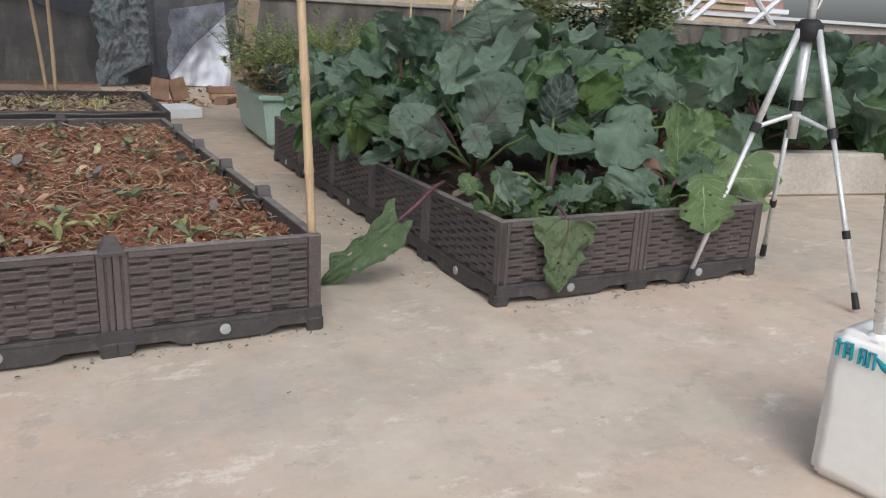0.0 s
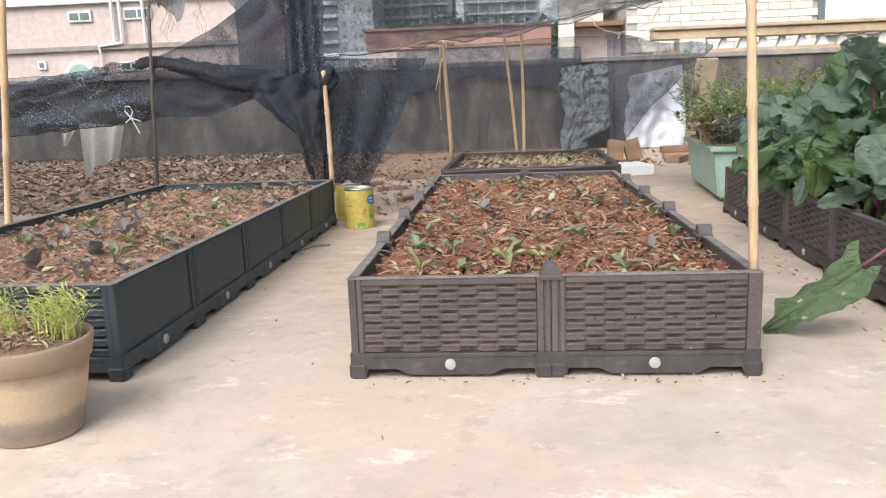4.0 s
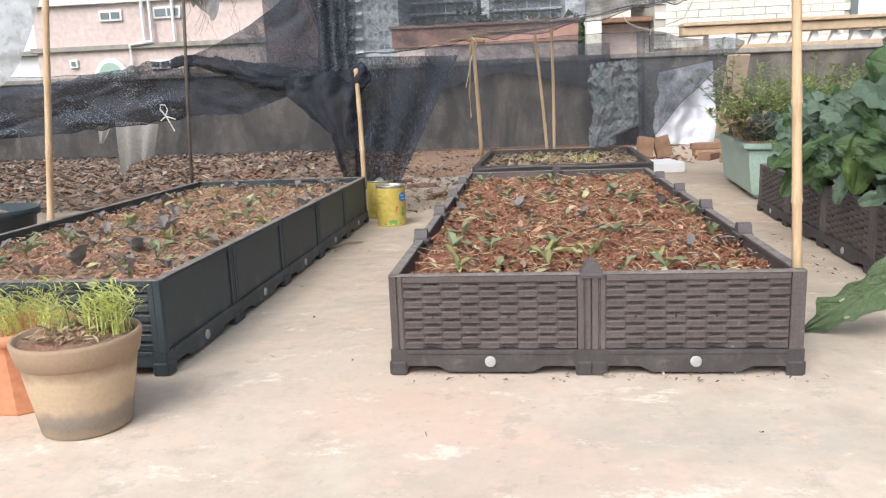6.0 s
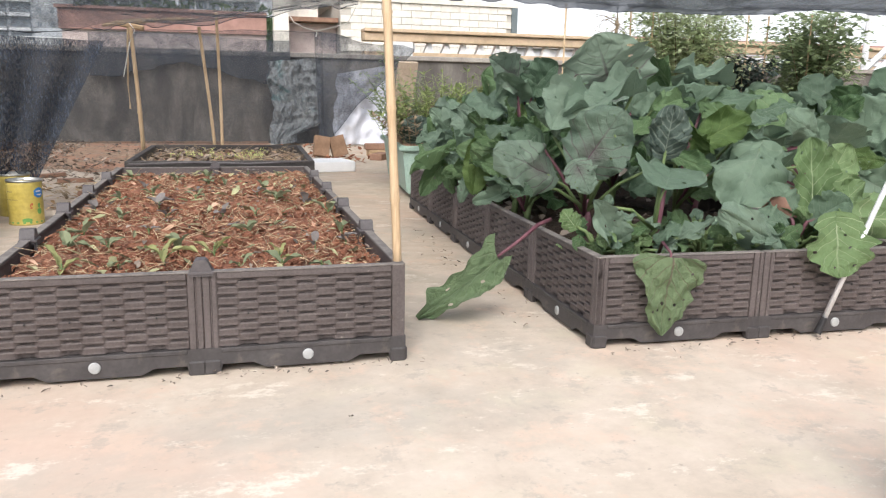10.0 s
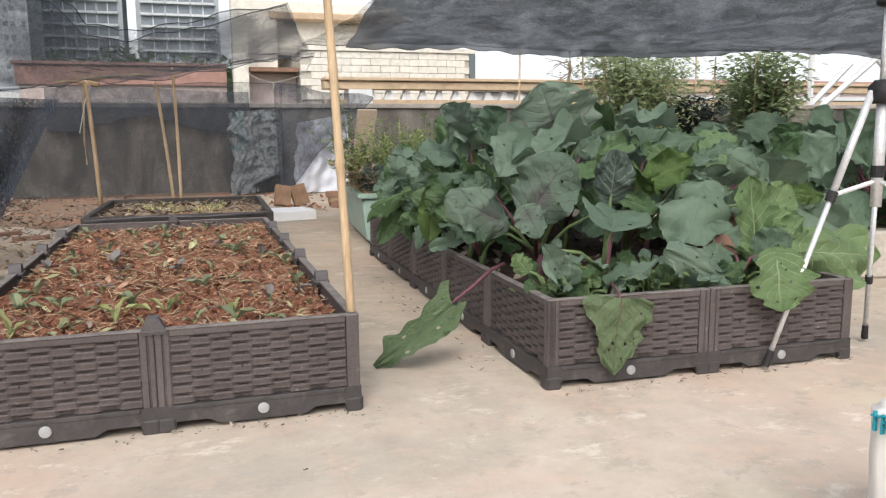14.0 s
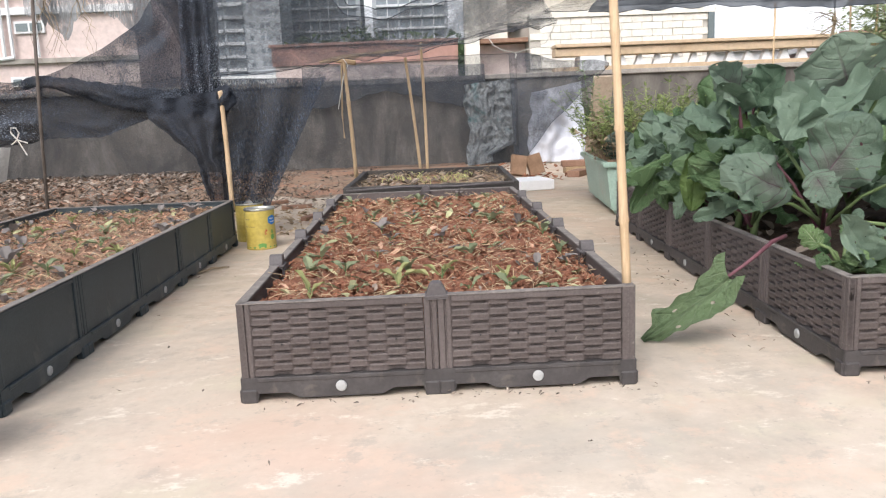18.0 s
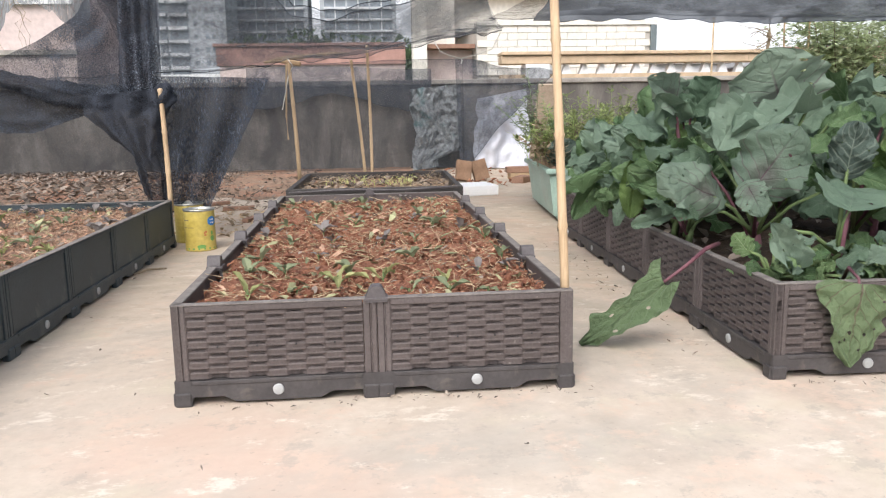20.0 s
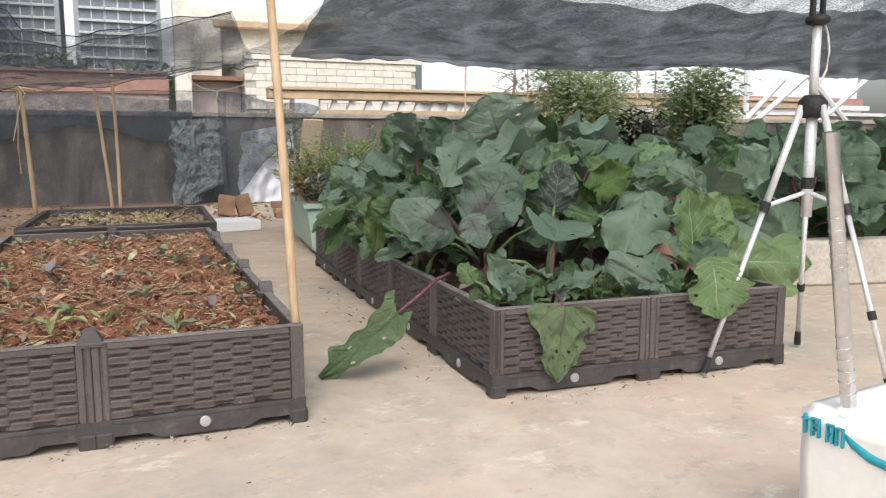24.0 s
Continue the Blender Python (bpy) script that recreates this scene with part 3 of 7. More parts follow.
M["pale_board"] = surface("pale_board", [(0.3, (0.36, 0.28, 0.21)), (0.7, (0.48, 0.39, 0.30))], scale=5, rough=0.85, stretch=(1, 8, 1))
M["mid_green"] = surface("climber_green", [(0.3, (0.22, 0.29, 0.16)), (0.7, (0.40, 0.47, 0.27))], scale=5, rough=0.6, per_island=0.4, coord="World", thin=0.5)
M["brownfern"] = surface("dried_stems", [(0.3, (0.22, 0.165, 0.105)), (0.7, (0.38, 0.30, 0.20))], scale=5, rough=0.8, per_island=0.4, coord="World")


# concrete multiplied browner and darker with growing y, along a noise-ragged edge
cnt = M["concrete"].node_tree
c_bsdf = next(n for n in cnt.nodes if n.type == "BSDF_PRINCIPLED")
c_from = c_bsdf.inputs["Base Color"].links[0].from_socket
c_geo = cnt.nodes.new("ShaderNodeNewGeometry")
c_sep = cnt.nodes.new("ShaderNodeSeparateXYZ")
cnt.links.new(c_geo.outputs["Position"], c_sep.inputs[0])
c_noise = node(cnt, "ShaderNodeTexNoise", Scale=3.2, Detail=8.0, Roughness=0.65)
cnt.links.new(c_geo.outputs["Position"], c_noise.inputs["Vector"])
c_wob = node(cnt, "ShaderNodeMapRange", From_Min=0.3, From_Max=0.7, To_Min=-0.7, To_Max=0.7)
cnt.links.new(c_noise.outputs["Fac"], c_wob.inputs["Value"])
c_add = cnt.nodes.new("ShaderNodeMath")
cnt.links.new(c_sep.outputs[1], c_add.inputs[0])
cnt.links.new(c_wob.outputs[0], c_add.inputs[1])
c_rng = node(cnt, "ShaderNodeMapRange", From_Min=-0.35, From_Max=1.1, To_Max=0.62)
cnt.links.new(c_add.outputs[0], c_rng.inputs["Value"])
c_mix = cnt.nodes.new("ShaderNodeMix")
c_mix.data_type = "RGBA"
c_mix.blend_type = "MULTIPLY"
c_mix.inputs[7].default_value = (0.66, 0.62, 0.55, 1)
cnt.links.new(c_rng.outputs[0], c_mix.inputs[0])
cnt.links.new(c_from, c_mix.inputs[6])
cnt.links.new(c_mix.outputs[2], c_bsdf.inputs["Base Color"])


# ---- mesh helpers ----
def link_mesh(name, bm, material, smooth=False):
    me = bpy.data.meshes.new(name)
    bm.normal_update()
    bm.to_mesh(me)
    bm.free()
    me.materials.append(material)
    if smooth:
        for p in me.polygons:
            p.use_smooth = True
    return me


def part(name, bm, material, parent, label="", smooth=False, m=None):
    me = bm if isinstance(bm, bpy.types.Mesh) else link_mesh(name, bm, material, smooth)
    ob = new(name, me)
    ob.parent = parent
    if m is not None:
        ob.matrix_basis = m
    if label:
        ob["label"] = label
    return ob


def thing(name, m, label, category, group="", kind=""):
    ob = new(name)
    ob.empty_display_size = 0.05
    ob.matrix_basis = m
    return tagged(ob, label, category, group, kind)


def solid(name, bm, material, label, category="", kind="", smooth=False, m=None, group=""):
    ob = new(name, link_mesh(name, bm, material, smooth))
    if m is not None:
        ob.matrix_basis = m
    return tagged(ob, label, category, group, kind)


def box(bm, x0, x1, y0, y1, z0, z1, bevel=0.0, m=None):
    r = bmesh.ops.create_cube(bm, size=1)
    vs = r["verts"]
    for v in vs:
        v.co = Vector((x0 + (v.co.x + 0.5) * (x1 - x0), y0 + (v.co.y + 0.5) * (y1 - y0), z0 + (v.co.z + 0.5) * (z1 - z0)))
    if bevel:
        es = list({e for v in vs for e in v.link_edges})
        r = bmesh.ops.bevel(bm, geom=es, offset=bevel, segments=1, affect="EDGES")
        vs = list({v for f in r["faces"] for v in f.verts} | {v for v in vs if v.is_valid})
    if m is not None:
        bmesh.ops.transform(bm, matrix=m, verts=[v for v in vs if v.is_valid])
    return bm


def boxed(*a, **k):
    return box(bmesh.new(), *a, **k)


def prism(outline, axis, lo, hi, bm=None):
    """Extrudes a flat outline along an axis from lo to hi."""
    bm = bm or bmesh.new()

    def at(p, h):
        return {"x": (h, p[0], p[1]), "y": (p[0], h, p[1]), "z": (p[0], p[1], h)}[axis]

    a = [bm.verts.new(at(p, lo)) for p in outline]
    b = [bm.verts.new(at(p, hi)) for p in outline]
    n = len(outline)
    bm.faces.new(a)
    bm.faces.new(list(reversed(b)))
    for i in range(n):
        bm.faces.new((a[i], b[i], b[(i + 1) % n], a[(i + 1) % n]))
    bmesh.ops.recalc_face_normals(bm, faces=bm.faces[:])
    return bm


def lathe(profile, seg=32, bm=None):
    """Turns a profile of (radius, height) round z."""
    bm = bm or bmesh.new()
    rings = []
    for r, z in profile:
        rings.append([bm.verts.new((r * math.cos(2 * math.pi * k / seg), r * math.sin(2 * math.pi * k / seg), z)) for k in range(seg)])
    for a, b in zip(rings, rings[1:]):
        for k in range(seg):
            bm.faces.new((a[k], a[(k + 1) % seg], b[(k + 1) % seg], b[k]))
    return bm


def tube(points, radii, seg=8, bm=None, caps=True):
    """A tube through points with a radius at each."""
    bm = bm or bmesh.new()
    pts = [Vector(p) for p in points]
    if isinstance(radii, (int, float)):
        radii = [radii] * len(pts)
    rings = []
    for i, p in enumerate(pts):
        d = (pts[min(i + 1, len(pts) - 1)] - pts[max(i - 1, 0)]).normalized()
        q = d.to_track_quat("Z", "Y")
        rings.append([bm.verts.new(p + q @ Vector((radii[i] * math.cos(2 * math.pi * k / seg), radii[i] * math.sin(2 * math.pi * k / seg), 0))) for k in range(seg)])
    for a, b in zip(rings, rings[1:]):
        for k in range(seg):
            bm.faces.new((a[k], a[(k + 1) % seg], b[(k + 1) % seg], b[k]))
    if caps:
        bm.faces.new(list(reversed(rings[0])))
        bm.faces.new(rings[-1])
    return bm


def sheet(fn, nu, nv, bm=None):
    """A sheet from fn(u, v) with u, v in 0..1, with a UV map."""
    bm = bm or bmesh.new()
    uvl = bm.loops.layers.uv.verify()
    g = [[bm.verts.new(fn(i / nu, j / nv)) for j in range(nv + 1)] for i in range(nu + 1)]
    for i in range(nu):
        for j in range(nv):
            f = bm.faces.new((g[i][j], g[i + 1][j], g[i + 1][j + 1], g[i][j + 1]))
            for lp, (a, b) in zip(f.loops, ((i, j), (i + 1, j), (i + 1, j + 1), (i, j + 1))):
                lp[uvl].uv = (a / nu, b / nv)
    return bm


def nz(x, y=0.0, z=0.0, s=1.0):
    return noise.noise(Vector((x * s, y * s, z * s)))


# ---- setting ----
glow, gnt = mat_new("white_sky")
g_out = gnt.nodes.new("ShaderNodeOutputMaterial")
g_em = node(gnt, "ShaderNodeEmission", Strength=1.0)
g_em.inputs["Color"].default_value = (0.93, 0.96, 1.0, 1)
gnt.links.new(g_em.outputs[0], g_out.inputs["Surface"])
sky_bm = boxed(-700, 700, 600, 602, -40, 160)
solid("backdrop", sky_bm, glow, "white overcast sky near the horizon", "sky", "structure")

bm = boxed(-14, 12, -8, 7.0, -0.12, 0.0)
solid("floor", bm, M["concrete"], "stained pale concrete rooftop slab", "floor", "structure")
ground = bmesh.new()
bmesh.ops.create_grid(ground, x_segments=2, y_segments=2, size=2500)
solid("ground", ground, M["far_green"], "distant ground far below the roof", "ground", "structure", m=pose(0, 0, -14))

wall = bmesh.new()
box(wall, -14, 12, 7.004, 7.2, -0.12, 0.90)
solid("wall_north", wall, M["wall"], "dark weathered concrete block parapet wall", "wall", "structure")
cop = bmesh.new()
box(cop, -14, 12, 6.97, 7.24, 0.902, 0.955, 0.008)
solid("trim", cop, M["coping"], "weathered concrete coping on the parapet", "coping", "structure")
box_e = boxed(12.004, 12.2, -8, 7.2, -0.12, 0.9)
solid("wall_east", box_e, M["wall"], "concrete parapet at the roof's far edge", "wall", "structure")
box_w = boxed(-14.2, -14.004, -8, 7.2, -0.12, 0.9)
solid("wall_west", box_w, M["wall"], "concrete parapet at the roof's far edge", "wall", "structure")
box_s = boxed(-14.2, 12.2, -8.2, -8.004, -0.12, 0.9)
solid("wall_south", box_s, M["wall"], "concrete parapet behind the walkway", "wall", "structure")


# ---- planter boxes ----
H_BOX = 0.212


def strip_mesh(w, phase, h, material):
    """One woven strip of the basket pattern: nine cells, every second one a bulging bar that slopes out from the top and breaks off sharply below, the others sunk. Its face looks to -y."""
    half = w / 9
    n = 9 * 10
    bar = [(0.99, 0.0), (0.96, 0.40), (0.86, 0.72), (0.60, 0.86), (0.55, 0.79), (0.22, 0.95), (0.16, 0.88), (-0.18, 1.0), (-0.36, 1.0), (-0.45, 0.82), (-0.50, 0.30), (-0.54, 0.0)]
    verts, faces = [], []
    for i in range(n + 1):
        x = w * i / n
        s = math.sin(math.pi * x / half + phase * math.pi)
        t = min(1.0, max(0.0, 0.78 + 0.85 * s))
        t = t * t * (3 - 2 * t)
        for a, b in bar:
            up = (0.54 + 0.46 * t) if a > 0 else (0.66 + 0.34 * t)
            verts.append((x, 0.0088 - 0.0102 * t * b, h * a * up))
    k = len(bar)
    for i in range(n):
        for j in range(k - 1):
            a = i * k + j
            faces.append((a, a + k, a + k + 1, a + 1))
    me = bpy.data.meshes.new("woven_strip")
    me.from_pydata(verts, [], faces)
    me.materials.append(material)
    for p in me.polygons:
        p.use_smooth = True
    return me


def post_outline(w):
    d = 0.006
    return [(0.0012, 0.016), (0.0012, 0.001), (0.0025, 0), (w * 0.46, 0), (w * 0.52, d * 0.7), (w * 0.60, d * 0.7), (w * 0.66, 0.0008), (w * 0.90, 0.0008), (w, 0.003), (w, 0.016)]


PARTS = {}


def panel_parts(w, key, mat_body, mat_base, woven):
    """Meshes for one module of a planter side, w long along x, its outer face to -y at y = 0."""
    if (w, key) in PARTS:
        return PARTS[(w, key)]
    pw = 0.030
    bm = bmesh.new()
    if woven:
        box(bm, pw, w - pw, 0.0160, 0.020, 0.046, H_BOX - 0.008)
        box(bm, pw, w - pw, 0.000, 0.020, H_BOX - 0.014, H_BOX, 0.002)
    else:
        box(bm, pw, w - pw, 0.004, 0.020, 0.046, H_BOX, 0.002)
        box(bm, pw, w - pw, 0.001, 0.004, H_BOX - 0.012, H_BOX - 0.002, 0.001)
    body = link_mesh("panel", bm, mat_body)
    bm = prism([(x, y) for x, y in post_outline(pw)], "z", 0.040, H_BOX + 0.002)
    post = link_mesh("edge_post", bm, mat_body)
    z = [(0.0, 0.050), (0.0, -0.007), (0.030, -0.007), (0.036, 0.014), (0.10, 0.014), (0.125, 0.001), (w - 0.125, 0.001), (w - 0.10, 0.014), (w - 0.036, 0.014), (w - 0.030, -0.007), (w, -0.007), (w, 0.050)]
    bm = prism(z, "y", -0.002, 0.014)
    box(bm, -0.001, 0.033, -0.006, 0.010, -0.007, 0.024, 0.003)
    box(bm, w - 0.033, w + 0.001, -0.006, 0.010, -0.007, 0.024, 0.003)
    box(bm, 0.034, w - 0.034, -0.004, 0.002, 0.040, 0.050, 0.0015)
    base = link_mesh("base_rail", bm, mat_base)
    bm = lathe([(0.0, 0.0030), (0.0088, 0.0030), (0.0116, 0.0022), (0.0122, 0.0), (0.0122, -0.003)], 20)
    bmesh.ops.transform(bm, matrix=pose(w / 2, -0.003, 0.024, 90, 0, 0), verts=bm.verts)
    plug = link_mesh("drain_plug", bm, M["plug"], True)
    strips = []
    if woven:
        rows = 13
        h = (H_BOX - 0.014 - 0.050) / rows
        ms = [strip_mesh(w - 2 * pw, ph, h, mat_body) for ph in (0, 1)]
        strips = [(ms[r % 2], 0.050 + h * (r + 0.5)) for r in range(rows)]
    bm = prism([(0.002, 0.0), (0.048, 0.0), (0.046, 0.014), (0.038, 0.031), (0.033, 0.035), (0.017, 0.035), (0.012, 0.031), (0.004, 0.014)], "y", -0.004, 0.030)
    box(bm, 0.000, 0.050, -0.006, 0.036, 0.004, 0.010, 0.001)
    box(bm, 0.010, 0.040, 0.026, 0.034, -0.050, 0.004, 0.001)
    bmesh.ops.transform(bm, matrix=pose(-0.025, 0, H_BOX - 0.006), verts=bm.verts)
    clip = link_mesh("clip", bm, M["rim"])
    edge = link_mesh("rim_strip", boxed(0.004, w - 0.004, -0.001, 0.021, H_BOX + 0.0005, H_BOX + 0.0035, 0.001), M["rim_dust"])
    bm = lathe([(0.0, 0.0010), (0.0014, 0.0010), (0.0020, 0.0), (0.0020, -0.004)], 8)
    bmesh.ops.transform(bm, matrix=pose(0, 0.0022, 0.121, 90, 0, 0), verts=bm.verts)
    hole = link_mesh("vent_hole", bm, M["rubber"])
    PARTS[(w, key)] = (body, post, base, plug, strips, clip, edge, hole)
    return PARTS[(w, key)]


def planter(m, label, nx, ny, wx, wy, key, mat_body, woven_x, woven_y, clips):
    """A modular planter bed, its front left corner at the origin of m, nx modules along x and ny along y."""
    t = thing("planter_bed", m, label, "planter", "modular planter beds")
    W, D = nx * wx, ny * wy
    sides = [(pose(0, 0, 0), nx, wx, woven_x), (pose(W, 0, 0, 0, 0, 90), ny, wy, woven_y), (pose(W, D, 0, 0, 0, 180), nx, wx, woven_x), (pose(0, D, 0, 0, 0, -90), ny, wy, woven_y)]
    for frame_m, n, w, woven in sides:
        body, post, base, plug, strips, clip, edge, hole = panel_parts(w, key + str(woven), mat_body, M["brown_dark"] if key == "brown" else M["black"], woven)
        for k in range(n):
            a = frame_m @ pose(k * w, 0, 0)
            p = part("panel", body, None, t, m=a)
            part("edge_post", post, None, t, m=a)
            part("edge_post", post, None, t, m=a @ pose(w - 0.030, 0, 0))
            part("base_rail", base, None, t, m=a)
            part("rim_strip", edge, None, t, "dusty top edge", m=a)
            part("drain_plug", plug, None, t, "round grey drain plug", m=a)
            for me, z in strips:
                part("woven_strip", me, None, p, m=pose(0.030, 0.004, z))
            if woven and key == "brown":
                for q in (1.5, 3.5, 5.5, 7.5):
                    part("vent_hole", hole, None, p, m=pose(0.030 + (w - 0.060) * q / 9, 0, 0))
            if clips and k > 0:
                part("clip", clip, None, t, "weathered grey joining clip", m=a)
    return t


def soil(m, W, D, z, material, label, lump=0.018, seed=0.0):
    nx, ny = int(W / 0.022), int(D / 0.022)

    def f(u, v):
        x, y = u * W, v * D
        e = min(u, 1 - u, v, 1 - v)
        return (x, y, z + lump * (nz(x + seed, y, 0, 5) + 0.7 * nz(x + seed, y, 3, 14) + 0.45 * nz(x, y + seed, 7, 38)) - (0.012 if e < 0.02 else 0))

    bm = sheet(f, nx, ny)
    return solid("soil", bm, material, label, "soil", "stuff", True, m)


def scatter(name, m, region, z, count, kind, material, label, seed, size=(0.02, 0.06), category="mulch"):
    """Many loose flakes or straws lying about in a region (x0, x1, y0, y1): flat curled flakes, or thin bent straws."""
    rng = random.Random(seed)
    verts, faces = [], []
    x0, x1, y0, y1 = region
    for _ in range(count):
        x, y, a = rng.uniform(x0, x1), rng.uniform(y0, y1), rng.uniform(0, 6.283)
        L = rng.uniform(*size)
        lift, tilt = rng.uniform(0.0, 0.014), rng.uniform(-1.0, 1.0)
        ca, sa = math.cos(a), math.sin(a)
        zz = z(x, y) if callable(z) else z
        n = len(verts)
        if kind == "straw":
            w = rng.uniform(0.0004, 0.0010)
            bend = rng.uniform(-0.07, 0.07)
            for k in range(4):
                s = (k / 3 - 0.5) * L
                off = bend * L * (1 - (2 * k / 3 - 1) ** 2)
                h = zz + lift * 0.8 + max(-0.010, tilt * s * 0.6)
                for dx, dz in ((-w, 0), (0, w * 1.5), (w, 0)):
                    verts.append((x + ca * s - sa * (off + dx), y + sa * s + ca * (off + dx), h + dz))
            for k in range(3):
                b = n + 3 * k
                faces += [(b, b + 3, b + 4, b + 1), (b + 1, b + 4, b + 5, b + 2)]
        else:
            w = L * rng.uniform(0.25, 0.6)
            curl = rng.uniform(0.1, 0.8) * L
            for i, (s, ww) in enumerate(((-0.5, 0.25), (-0.2, 0.85), (0.15, 1.0), (0.42, 0.5), (0.56, 0.05))):
                for j in (-1, 0, 1):
                    dx = j * w * 0.5 * ww * rng.uniform(0.5, 1.3)
                    h = zz + lift + max(-0.008, tilt * s * L * 0.6 + tilt * 0.5 * dx) + curl * abs(j) * 0.5 * ww * rng.uniform(0.4, 1.2) * 0.6
                    verts.append((x + ca * s * L - sa * dx, y + sa * s * L + ca * dx, h))
            for i in range(4):
                for j in range(2):
                    b = n + 3 * i + j
                    faces.append((b, b + 3, b + 4, b + 1))
    me = bpy.data.meshes.new(name)
    me.from_pydata(verts, [], faces)
    me.materials.append(material)
    ob = new(name, me)
    ob.matrix_basis = m
    return tagged(ob, label, category, "", "stuff")


WX, WY = 0.43, 0.440
BX, BY = 0.446, 0.450
CY = 0.430
mA = pose(0.0, 0.0, 0.007)
mB = pose(1.316, -0.018, 0.007, 0, 0, -1.7)
mC = pose(-0.512 - 2 * WX, -0.004, 0.007, 0, 0, -0.4)
planter(mA, "brown woven-look plastic planter bed of red soil and small seedlings", 2, 5, WX, WY, "brown", M["brown"], True, True, True)
planter(mB, "brown woven-look plastic planter bed full of big leafy cabbages", 2, 5, BX, BY, "brown", M["brown"], True, True, False)
planter(mC, "black-green plastic planter bed of dry soil and seedlings", 2, 5, WX, CY, "black", M["black"], True, False, False)

soil(mA @ pose(0.02, 0.02, 0), 2 * WX - 0.04, 5 * WY - 0.04, 0.182, M["soil"], "crumbly red-brown soil in the planter bed", 0.024)
# this bed's soil has the leaf shade in its colour
soil(mB @ pose(0.02, 0.02, 0), 2 * BX - 0.04, 5 * BY - 0.04, 0.175, M["soil_shaded"], "dark soil under the cabbages, shade put into its colour", 0.016, 9.0)
soil(mC @ pose(0.02, 0.02, 0), 2 * WX - 0.04, 5 * CY - 0.04, 0.180, M["soil_dry"], "dry brown soil in the black planter bed", 0.016, 4.0)

# the low bed of dark boards behind the brown planter
mK = pose(0.03, 2.36, 0.0, 0, 0, -1.5)
bed = thing("board_bed", mK, "low bed of dark weathered boards with dry grass", "garden bed")
part("front_board", boxed(-0.02, 0.88, 0.0, 0.03, 0.0, 0.235, 0.003), M["dark_board"], bed)
part("back_board", boxed(0.0, 0.86, 1.08, 1.11, 0.0, 0.235, 0.003), M["dark_board"], bed)
part("side_board", boxed(-0.02, 0.01, 0.031, 1.079, 0.0, 0.235, 0.003), M["dark_board"], bed)
part("side_board", boxed(0.85, 0.88, 0.031, 1.079, 0.0, 0.235, 0.003), M["dark_board"], bed)
soil(mK @ pose(0.01, 0.03, 0), 0.84, 1.05, 0.195, M["soil_dry"], "dry soil in the board bed", 0.014, 2.0)
cab = tube([(-0.0, -0.03, 0.222), (0.3, -0.028, 0.232), (0.55, -0.03, 0.224), (0.85, -0.03, 0.236)], 0.006, 6)
solid("plastic_pipe", cab, M["rim"], "thin grey plastic pipe lying on the soil edge", "pipe", smooth=True, m=mK)


